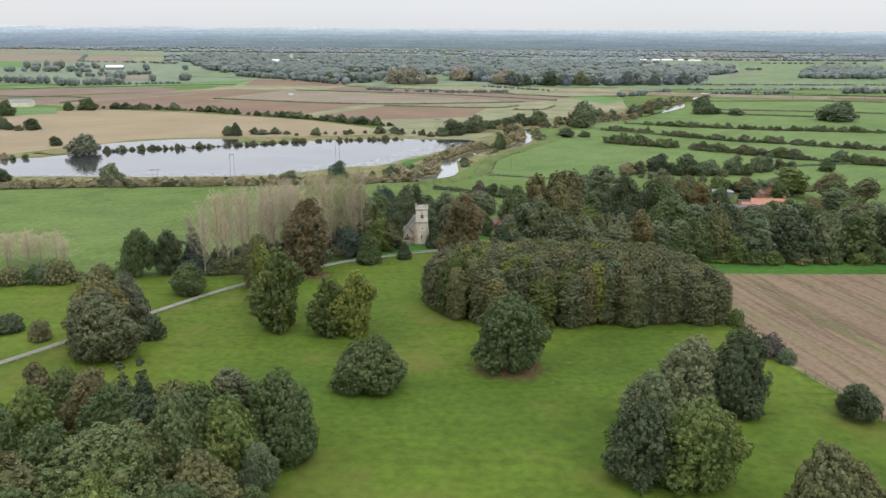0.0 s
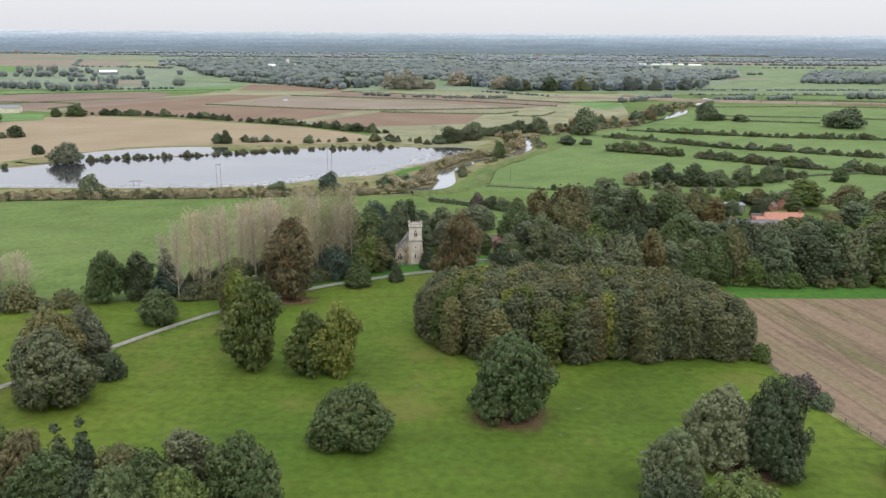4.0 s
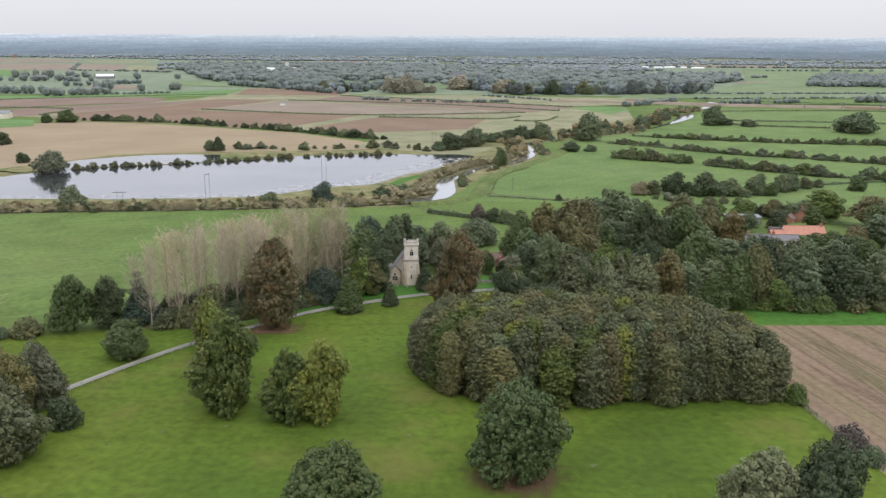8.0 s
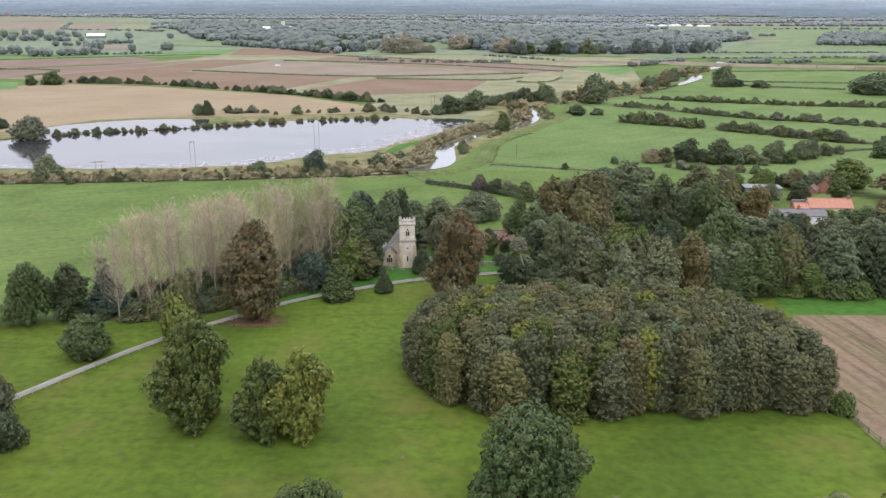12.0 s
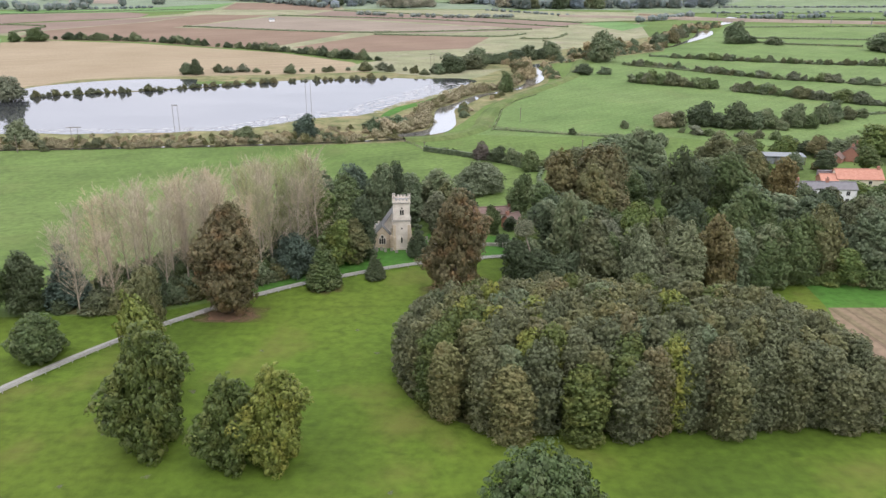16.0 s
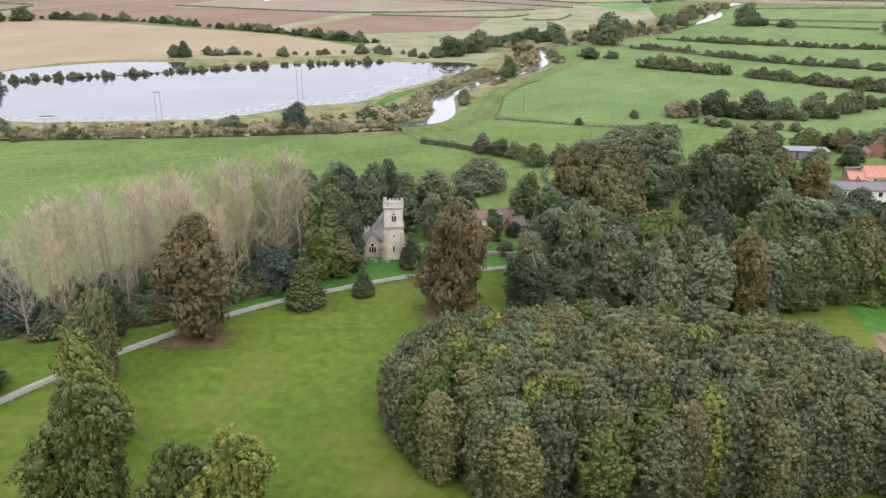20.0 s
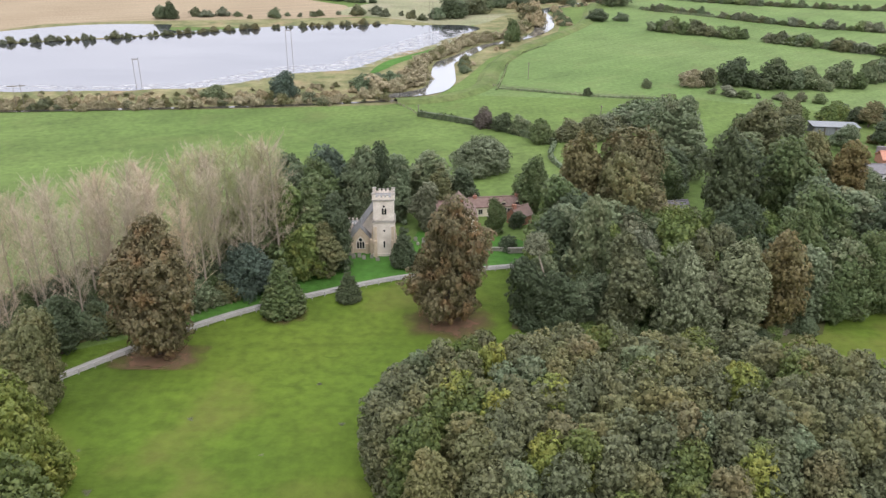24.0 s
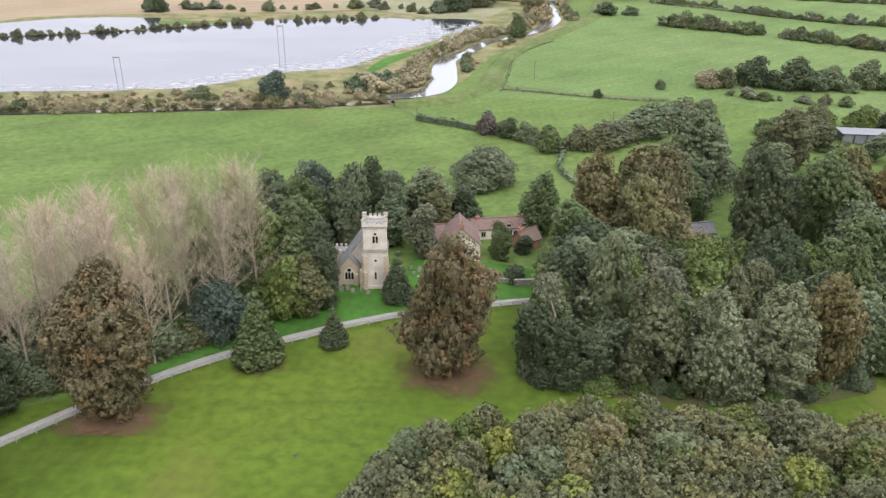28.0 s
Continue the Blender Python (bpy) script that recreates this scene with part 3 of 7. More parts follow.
# the far fields
FIELDS = [
    ("stubble_field", M_STUBBLE, "pale tan stubble field beyond the lake", [(-520, 480), (-280, 520), (-245, 568), (-222, 596), (-187, 607), (-140, 614), (-85, 622), (-40, 632), (-57, 678), (-121, 734), (-259, 797), (-354, 819), (-420, 760), (-560, 640)]),
    ("brown_field", M_BROWN, "bare reddish brown field", [(-388, 845), (-384, 905), (-345, 963), (-313, 1003), (-285, 1097), (-198, 1097), (-269, 938), (-77, 894), (-140, 762), (-180, 768), (-250, 806), (-340, 822)]),
    ("dark_field", M_PURPLE, "dark brown tilled strip", [(-520, 800), (-440, 840), (-390, 905), (-350, 962), (-318, 1004), (-288, 1096), (-345, 1040), (-436, 985), (-480, 940), (-600, 860)]),
    ("brown_field", M_BROWN, "far reddish tilled field", [(-294, 1321), (-152, 1291), (-133, 1176), (-282, 1186)]),
    ("pale_field", M_GREYSOIL, "pale grey brown tilled field", [(-262, 945), (-189, 1082), (98, 924), (-4, 884), (-77, 900)]),
    ("brown_field", M_BROWN, "small reddish tilled field", [(-118, 768), (-57, 871), (53, 852), (30, 765), (-62, 735)]),
    ("dark_field", M_PURPLE, "purplish tilled strip", [(-132, 1165), (-6, 1100), (165, 998), (108, 932), (-165, 1090)]),
    ("dry_pasture", M_PASTURE, "yellowed rough pasture", [(56, 799), (110, 930), (160, 970), (230, 1005), (205, 860), (150, 795), (80, 735), (29, 690), (-21, 697)]),
    ("young_crop", M_BRIGHT, "bright green young crop", [(162, 996), (203, 1030), (233, 977), (192, 915)]),
    ("young_crop", M_BRIGHT, "small bright green paddock", [(-520, 830), (-426, 834), (-391, 828), (-366, 776), (-390, 760), (-520, 720)]),
    ("dark_field", M_PURPLE, "long brown strip beyond the fields", [(-600, 1010), (-520, 1110), (-450, 1150), (-395, 1135), (-352, 1108), (-345, 1050), (-436, 1000), (-490, 950), (-620, 880)]),
    ("young_crop", M_BRIGHT, "long green strip field", [(-640, 1080), (-579, 1139), (-515, 1164), (-414, 1181), (-295, 1310), (-293, 1167), (-347, 1143), (-489, 1105)]),
    ("pale_field", M_GREYSOIL, "far pinkish field", [(-1347, 2431), (-1008, 2338), (-845, 1949), (-1064, 1924)]),
    ("pale_field", M_GREYSOIL, "far pinkish field beside a hedge", [(-998, 2340), (-856, 2315), (-727, 1932), (-840, 1950)]),
    ("dry_pasture", M_PASTURE, "far pale green field", [(-834, 2276), (-730, 2248), (-611, 1916), (-720, 1933)]),
    ("far_stubble", M_GREYSOIL, "far pale strip", [(-1571, 2831), (-1348, 2837), (-1181, 2736), (-1072, 2524), (-1400, 2526)]),
    ("far_stubble", M_PASTURE, "far pale strip behind the pink fields", [(-1132, 2683), (-918, 2659), (-839, 2457), (-1028, 2479)]),
    ("far_crop", M_BRIGHT, "far green field by a village", [(-1080, 1953), (-949, 1937), (-824, 1663), (-901, 1634)]),
    ("dry_pasture", M_PASTURE, "yellow green paddock", [(-732, 1333), (-637, 1326), (-608, 1225), (-664, 1210)]),
    ("far_crop", M_HAZEFIELD, "far pale green strip", [(-868, 1887), (-644, 1855), (-566, 1666), (-765, 1691)]),
    ("pale_field", M_GREYSOIL, "narrow tan field among trees", [(-578, 1404), (-486, 1381), (-449, 1286), (-531, 1293)]),
    ("far_park", M_HAZEGREEN, "green park before the far wood", [(-484, 1531), (-291, 1459), (-275, 1338), (-428, 1385)]),
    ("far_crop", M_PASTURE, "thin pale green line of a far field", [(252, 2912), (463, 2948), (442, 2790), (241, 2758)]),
    ("far_crop", M_HAZEGREEN, "green opening in the far wood", [(-197, 1556), (-82, 1547), (-73, 1382), (-155, 1376)]),
    ("far_crop", M_HAZEGREEN, "green opening beside brown trees", [(-24, 1464), (29, 1436), (27, 1333), (-26, 1329)]),
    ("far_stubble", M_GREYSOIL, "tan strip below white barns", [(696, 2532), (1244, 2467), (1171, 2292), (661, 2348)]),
    ("far_pasture", M_HAZEGREEN, "far green meadows by the railway", [(816, 2212), (1111, 2175), (1193, 1983), (701, 1276), (404, 1257), (588, 1566)]),
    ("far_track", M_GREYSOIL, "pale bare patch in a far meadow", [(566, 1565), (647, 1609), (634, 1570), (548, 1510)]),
    ("far_pasture", M_HAZEGREEN, "green strip before the far meadows", [(276, 1214), (691, 1239), (648, 1162), (251, 1139)]),
    ("far_pasture", M_PLAIN, "meadow behind the railway", [(354, 1126), (640, 1141), (600, 1049), (370, 1063)]),
    ("dry_pasture", M_PASTURE, "pale pasture before the wood", [(-140, 1180), (20, 1190), (300, 1140), (330, 1060), (170, 1010)]),
]
for i, (nm, mt, lb, pts) in enumerate(FIELDS):
    sheet(nm, pts, mt, 0.06 + 0.02 * i, lb)
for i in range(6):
    sheet("far_pasture", [(-2700 + i * 900, 1150 + 60 * (i % 2)), (-1800 + i * 900, 1150 + 60 * (1 - i % 2)), (-1800 + i * 900, 3300), (-2700 + i * 900, 3300)], M_HAZEFIELD, 0.04, "far hazy farmland")

rng = random.Random(8)
for k in range(44):
    y = 2000 + 1250 * rng.random()
    x, w, d = rng.uniform(-0.5, 0.6) * y, rng.uniform(90, 330), rng.uniform(50, 130)
    if x < -400 and y < 2900 or 450 < x and y < 2600:
        continue
    nm, mt = rng.choice([("far_soil", M_GREYSOIL), ("far_pasture", M_PASTURE), ("far_pasture", M_HAZEFIELD)])
    sh = rng.uniform(-0.2, 0.2)
    sheet(nm, [(x, y), (x + w, y + sh * w), (x + w * 0.95, y + d + sh * w), (x - w * 0.06, y + d)], mt, 0.5 + 0.03 * k, "far field in the hazy plain")

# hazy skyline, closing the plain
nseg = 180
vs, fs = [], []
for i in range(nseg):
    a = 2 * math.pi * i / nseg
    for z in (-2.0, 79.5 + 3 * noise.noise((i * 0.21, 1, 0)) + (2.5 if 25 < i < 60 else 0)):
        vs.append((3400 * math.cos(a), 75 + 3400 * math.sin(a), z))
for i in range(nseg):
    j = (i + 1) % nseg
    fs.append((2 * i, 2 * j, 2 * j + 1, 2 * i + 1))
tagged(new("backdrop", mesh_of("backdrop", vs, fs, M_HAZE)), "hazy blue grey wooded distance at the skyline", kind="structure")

# ---- plants: foliage of many small sprays on lobed crowns ----
# a finer ball for distant crowns
ball = bmesh.new()
bmesh.ops.create_icosphere(ball, subdivisions=1, radius=1.0)
ball.verts.index_update()
BALL_F = np.array([[v.index for v in f.verts] for f in ball.faces])
BALL_V = np.array([v.co[:] for v in ball.verts])
ball.free()


def unit(a):
    return a / np.maximum(np.linalg.norm(a, axis=-1, keepdims=True), 1e-9)


def tri_mesh(name, tris):
    """A mesh of loose triangles, an (n, 3, 3) array."""
    n = len(tris)
    me = bpy.data.meshes.new(name)
    me.vertices.add(3 * n)
    me.vertices.foreach_set("co", np.ascontiguousarray(tris, dtype=np.float32).ravel())
    me.loops.add(3 * n)
    me.loops.foreach_set("vertex_index", np.arange(3 * n, dtype=np.int32))
    me.polygons.add(n)
    me.polygons.foreach_set("loop_start", np.arange(0, 3 * n, 3, dtype=np.int32))
    me.polygons.foreach_set("loop_total", np.full(n, 3, dtype=np.int32))
    me.materials.append(None)
    me.update(calc_edges=True)
    return me


def sprays(rng, p, n, size, loose=0.24):
    """Leaf sprays: one triangle at each place p, facing about n, turned any way."""
    n = unit(n + loose * rng.normal(size=n.shape))
    t = rng.normal(size=n.shape)
    t = unit(t - n * (t * n).sum(1, keepdims=True))
    s = np.cross(n, t)
    k = (size * (0.6 + 0.75 * rng.random(len(p))))[:, None]
    return np.stack([p + 1.1 * k * t, p + k * (-0.55 * t + 0.68 * s), p + k * (-0.55 * t - 0.68 * s)], 1)


# crown outlines: half width against height, both as shares
PROFILE = {
    "dome": lambda z: 0.5 * np.where(z > 0.32, np.maximum(1 - (np.maximum(z - 0.32, 0) / 0.68) ** 1.75, 0) ** 0.6, np.sqrt(np.maximum(1 - (np.maximum(0.32 - z, 0) / 0.5) ** 2, 0))),
    "tall": lambda z: 0.5 * np.where(z > 0.5, np.maximum(1 - (np.maximum(z - 0.5, 0) / 0.5) ** 2.6, 0) ** 0.5, np.sqrt(np.maximum(1 - (np.maximum(0.5 - z, 0) / 0.64) ** 2, 0))),
    "column": lambda z: 0.5 * np.where(z > 0.45, np.maximum(1 - (np.maximum(z - 0.45, 0) / 0.55) ** 2.3, 0) ** 0.55, 0.88 + 0.12 * z / 0.45),
    "cone": lambda z: 0.5 * np.maximum(1 - z, 0) ** 0.9 * np.minimum(1, 0.72 + 3.5 * z),
    "bush": lambda z: 0.5 * np.sqrt(np.maximum(1 - np.maximum(z - 0.15, 0) ** 2 / 0.7225, 0)) * np.minimum(1, 0.8 + 1.4 * z),
}
GOLD = math.pi * (3 - math.sqrt(5))


def even_dirs(n, a):
    """n directions spread evenly over a ball, turned by the angle a."""
    i = np.arange(n) + 0.5
    z = 1 - 2 * i / n
    r = np.sqrt(1 - z * z)
    return np.stack([r * np.cos(GOLD * i + a), r * np.sin(GOLD * i + a), z], 1)


def crown(seed, kind, w, h, lobes, puff, leaves, leaf, foot=0.06, ragged=0.3):
    """A crown built as trees grow: limbs of foliage on an outline, puffs of twigs on each limb, leaf sprays on each
    puff; solid cores added within block light.
    """
    rng = np.random.default_rng(seed)
    prof = PROFILE[kind]
    zs = np.linspace(foot, 0.995, 240)
    rs = prof(zs) * w
    step = np.hypot(np.gradient(zs) * h, np.gradient(rs))
    area = np.cumsum((rs + 0.02 * w) * step) * 2 * math.pi
    # spread the limbs evenly: each new one is the candidate farthest from the rest
    cz = np.interp(rng.random(lobes * 14) * area[-1], area, zs)
    ca = rng.uniform(0, 2 * math.pi, len(cz))
    cr = prof(cz) * w
    cand = np.stack([cr * np.cos(ca), cr * np.sin(ca), cz * h], 1)
    pick, gap = [0], np.linalg.norm(cand - cand[0], axis=1)
    for _ in range(lobes - 1):
        k = int(np.argmax(gap))
        pick.append(k)
        gap = np.minimum(gap, np.linalg.norm(cand - cand[k], axis=1))
    c0, z0 = cand[pick], cz[pick]
    slope = (prof(np.minimum(z0 + 0.01, 1)) - prof(z0 - 0.01)) * w / (0.02 * h)
    nrm = unit(np.concatenate([unit(c0[:, :2]), -np.clip(slope, -6, 1.2)[:, None]], 1))
    rad = math.sqrt(area[-1] / lobes / math.pi) * rng.uniform(0.85, 1.28, lobes)
    if kind == "cone":
        rad *= 1.25 - 0.8 * z0
    rad = np.minimum(rad, 0.32 * w)
    wave = np.array([noise.noise((1.6 * n[0] + 9.1 * seed, 1.6 * n[1], 2.6 * q)) for n, q in zip(nrm, z0)])
    c = c0 - nrm * rad[:, None] * (0.85 - ragged * (0.9 * wave + rng.uniform(-0.5, 0.5, lobes))[:, None])
    c[:, 2] = np.maximum(np.minimum(c[:, 2], h - rad * (0.3 if kind == "cone" else 0.95)), 0.7 * rad + 0.5 * foot * h)
    # puffs over each limb's outer side
    pc, pn, pr, own = [], [], [], []
    for i in range(lobes):
        d = even_dirs(max(12, int(3.7 * (rad[i] / puff) ** 2)), rng.uniform(0, 6.28))
        d = unit(d + 0.16 * rng.normal(size=d.shape))
        d = d[d @ unit(nrm[i] + np.array([0, 0, 0.45])) > -0.22]
        pc.append(c[i] + rad[i] * rng.uniform(0.76, 1.0, (len(d), 1)) * d * np.array([1, 1, 0.92]))
        pn.append(d)
        pr.append(puff * rng.uniform(0.6, 1.3, len(d)))
        own.append(np.full(len(d), i))
    pc, pn, pr, own = np.concatenate(pc), np.concatenate(pn), np.concatenate(pr), np.concatenate(own)
    far = np.linalg.norm(pc[:, None] - c[None], axis=2) / rad[None]
    far[np.arange(len(pc)), own] = 9
    keep = (far.min(1) > 0.74) & (pc[:, 2] > 0.2 * puff + 0.4 * foot * h)
    pc, pn, pr = pc[keep], pn[keep], pr[keep]
    d2 = unit(rng.normal(size=(len(pc), leaves, 3)) + 0.95 * pn[:, None] + np.array([0, 0, 0.45]))
    p = (pc[:, None] + pr[:, None, None] * d2 * rng.uniform(0.72, 1.08, (len(pc), leaves, 1))).reshape(-1, 3)
    tris = [sprays(rng, p, d2.reshape(-1, 3), leaf)]
    # twigs closer in, between the puffs
    k = max(40, int(9 * (rad.mean() / puff) ** 2 * leaves / 16))
    d3 = unit(rng.normal(size=(lobes, k, 3)))
    tris.append(sprays(rng, (c[:, None] + rad[:, None, None] * rng.uniform(0.6, 0.78, (lobes, k, 1)) * d3).reshape(-1, 3), d3.reshape(-1, 3), 1.25 * leaf))
    # hearts: unseen knobbly cores added in each limb and the middle to block light
    for i in range(lobes):
        tris.append((BALL_V * rng.uniform(0.52, 0.7, (len(BALL_V), 1)) * rad[i] * np.array([1, 1, 0.92]) + c[i])[BALL_F])
    mid = BALL_V * np.array([0.3 * w, 0.3 * w, 0.38 * h]) * (0.75 if kind in ("cone", "tall") else 1) + np.array([0, 0, h * (0.46 if kind != "cone" else 0.42)])
    tris.append(mid[BALL_F])
    out = np.concatenate(tris)
    return grown(rng, out[out[:, :, 2].max(1) > 0.02], w, h, ragged)


def grown(rng, t, w, h, ragged):
    """Uneven growth: the crown swells, hollows and leans by broad waves."""
    m = t.mean(1)
    a, z = np.arctan2(m[:, 1], m[:, 0]), m[:, 2] / h
    f = rng.uniform(0, 6.28, 8)
    k = 1 + ragged * (0.13 * np.sin(2 * a + f[0] + 2.5 * z) + 0.13 * np.sin(3 * a + f[1] - 5 * z) + 0.12 * np.sin(7 * z + f[2] + a) + 0.07 * np.sin(5 * a + f[3] + 9 * z))
    up = 1 + ragged * 0.14 * np.sin(a + f[4]) * np.minimum(1, np.hypot(m[:, 0], m[:, 1]) / (0.25 * w))
    t = t * np.stack([k, k, up], 1)[:, None]
    t[:, :, 0] += (ragged * 0.09 * w * z * np.sin(4 * z + f[5]))[:, None]
    t[:, :, 1] += (ragged * 0.09 * w * z * np.sin(4 * z + f[6]))[:, None]
    # bring the whole back to its width and height
    lo, hi = np.percentile(t[:, :, :2].reshape(-1, 2), (1.3, 98.7), axis=0)
    t[:, :, :2] = (t[:, :, :2] - (lo + hi) / 2) * (w / (hi - lo).mean())
    t[:, :, 2] *= h / np.percentile(t[:, :, 2], 99.5)
    return t


def limb_tris(a, b_, ra, rb, sides=6):
    """A tapered round limb from a to b as triangles."""
    a, b_ = np.array(a, float), np.array(b_, float)
    d = unit(b_ - a)
    s = unit(np.cross(d, [0.31, 0.9, 0.2]))
    t = np.cross(d, s)
    th = np.arange(sides) * 2 * math.pi / sides
    ring = np.cos(th)[:, None] * s + np.sin(th)[:, None] * t
    lo, hi = a + ra * ring, b_ + rb * ring
    nx = np.roll(np.arange(sides), -1)
    return np.concatenate([np.stack([lo, lo[nx], hi], 1), np.stack([hi, lo[nx], hi[nx]], 1)])


def trunk_mesh(h, r):
    t = [limb_tris((0, 0, -0.3), (0.02 * h, 0, 0.12 * h), r * 1.35, r, 8), limb_tris((0.02 * h, 0, 0.12 * h), (0, 0.02 * h, 0.7 * h), r, r * 0.35, 8)]
    return tri_mesh("trunk", np.concatenate(t))


def boughs_mesh(seed, w, h, r, n=9):
    rng = np.random.default_rng(seed)
    t = []
    for i in range(n):
        a, z = i * 2.4 + rng.random(), h * (0.14 + 0.42 * i / n)
        k = 0.36 * w * rng.uniform(0.8, 1.1)
        mid = (0.5 * k * math.cos(a), 0.5 * k * math.sin(a), z + 0.1 * h)
        t += [limb_tris((0, 0, z), mid, r * 0.45, r * 0.28), limb_tris(mid, (k * math.cos(a), k * math.sin(a), z + 0.16 * h), r * 0.28, r * 0.1)]
    return tri_mesh("branchwork", np.concatenate(t))


# kind: (width, height, crowns of several seeds)
STOCK = {}
for kind, prof, w, h, lobes, puff, leaves, leaf, foot, ragged, seeds in (
        ("dome", "dome", 14, 15, 34, 0.85, 40, 0.23, 0.14, 0.6, (1, 2, 3, 28)),
        ("tall", "tall", 13, 22, 44, 0.8, 36, 0.23, 0.1, 0.9, (4, 5, 6, 29)),
        ("broad", "dome", 20, 15, 60, 0.9, 40, 0.24, 0.1, 0.6, (30, 31)),
        ("woodtop", "dome", 12, 18, 22, 0.85, 28, 0.28, 0.4, 0.6, (32, 33, 34)),
        ("slim", "tall", 9, 21, 34, 0.75, 30, 0.24, 0.07, 0.8, (35, 36, 37)),
        ("column", "column", 7, 18, 26, 0.58, 24, 0.2, 0.03, 0.25, (7, 8, 9, 10)),
        ("canopy", "column", 7, 18, 15, 0.58, 24, 0.2, 0.5, 0.25, (25, 26, 27)),
        ("wood", "dome", 12, 18, 32, 0.85, 28, 0.27, 0.08, 0.7, (11, 12, 13, 14)),
        ("skirted", "dome", 10, 17, 40, 0.7, 34, 0.22, 0.03, 0.95, (38, 39, 40)),
        ("cone", "cone", 8, 15, 46, 0.5, 18, 0.22, 0.04, 0.25, (15, 16)),
        ("shrub", "bush", 6, 5, 14, 0.5, 20, 0.19, 0.03, 0.4, (17, 18)),
        ("bush", "bush", 6, 5, 11, 0.6, 15, 0.3, 0.03, 1.0, (19, 20, 21)),
        ("midtree", "dome", 10, 10, 18, 0.75, 17, 0.32, 0.08, 0.75, (22, 23, 24))):
    bodies = [crown(s, prof, w, h, lobes, puff, leaves, leaf, foot, ragged) for s in seeds]
    STOCK[kind] = (w, h, [tri_mesh("crown", t) for t in bodies], bodies)
TRUNK = trunk_mesh(18, 0.5)
TRUNK.materials[0] = M_BARK
BOUGHS = boughs_mesh(3, 12, 18, 0.5)
BOUGHS.materials[0] = M_BARK
turn_rng = random.Random(7)


def coloured(ob, mat):
    ob.material_slots[0].link = "OBJECT"
    ob.material_slots[0].material = mat
    return ob


def tree(name, x, y, w, h, kind, leaf, label, group="", limbs=True):
    """A tree of its own: trunk, limbs and crown on an empty at its foot."""
    if kind in ("dome", "wood", "tall", "broad"):  # the stock whose build is nearest, so that no crown is drawn out
        kind = min(("broad", kind, "slim"), key=lambda k: abs(math.log(h / w * STOCK[k][0] / STOCK[k][1])))
    w0, h0, crowns, _ = STOCK[kind]
    foot = new(name)
    foot.matrix_world = pose(x, y, lie(y), 0, 0, turn_rng.uniform(0, 360))
    tagged(foot, label, "tree", group)
    for nm, me, sc in (("trunk", TRUNK, (w / 12, w / 12, h / 18)), ("branchwork", BOUGHS, (w / 12, w / 12, h / 18)), ("crown", turn_rng.choice(crowns), (w / w0, w / w0, h / h0))):
        if nm == "branchwork" and not limbs:
            continue
        ob = new(nm, me)
        ob.parent, ob.scale = foot, sc
        if nm == "crown":
            coloured(ob, LEAF[leaf])
    return foot


def bush(name, x, y, w, h, leaf, label, group="", kind="bush", category="bush"):
    w0, h0, crowns, _ = STOCK[kind]
    ob = new(name, turn_rng.choice(crowns))
    ob.matrix_world = pose(x, y, lie(y) - 0.15, 0, 0, turn_rng.uniform(0, 360)) @ Matrix.Diagonal((w / w0, w / w0, h / h0, 1))
    coloured(ob, LEAF[leaf])
    return tagged(ob, label, category, group)


def hedgerow(pts, gap, size, leaves, label, group, spread=1.0, miss=0.12, seed=1, kinds=("bush",), joined=""):
    """Separate bushes and small trees along an old field boundary; joined: too many to count, one body for each leaf."""
    rng = random.Random(seed)
    line = curve_line(pts, 1.0)
    run, last, body = gap, line[0], {}
    for q in line[1:]:
        run += math.dist(q, last)
        last = q
        if run < gap:
            continue
        run = rng.uniform(-0.35, 0.35) * gap
        if rng.random() < miss:
            continue
        k = size * rng.choice([0.55, 0.75, 0.9, 1, 1.1, 1.35])
        kd, lf = rng.choice(kinds), rng.choice(leaves)
        x, y, w, h = q[0] + rng.gauss(0, spread), q[1] + rng.gauss(0, spread), k * rng.uniform(0.95, 1.4), k * rng.uniform(0.75, 1.0)
        if joined:
            w0, h0, _, bodies = STOCK[kd]
            a = rng.uniform(0, 6.28)
            turn = np.array([[math.cos(a), math.sin(a), 0], [-math.sin(a), math.cos(a), 0], [0, 0, 1]])
            body.setdefault(lf, []).append((rng.choice(bodies) * np.array([w / w0, w / w0, h / h0])) @ turn + np.array([x, y, lie(y) - 0.15]))
        else:
            bush("hedgerow_tree" if kd == "midtree" else "hedgerow_bush", x, y, w, h, lf, label, group, kd, "tree" if kd == "midtree" else "bush")
    for lf, tris in body.items():
        ob = new(joined, tri_mesh(joined, np.concatenate(tris)))
        ob.data.materials[0] = LEAF[lf]
        tagged(ob, label, "scrub", kind="stuff")


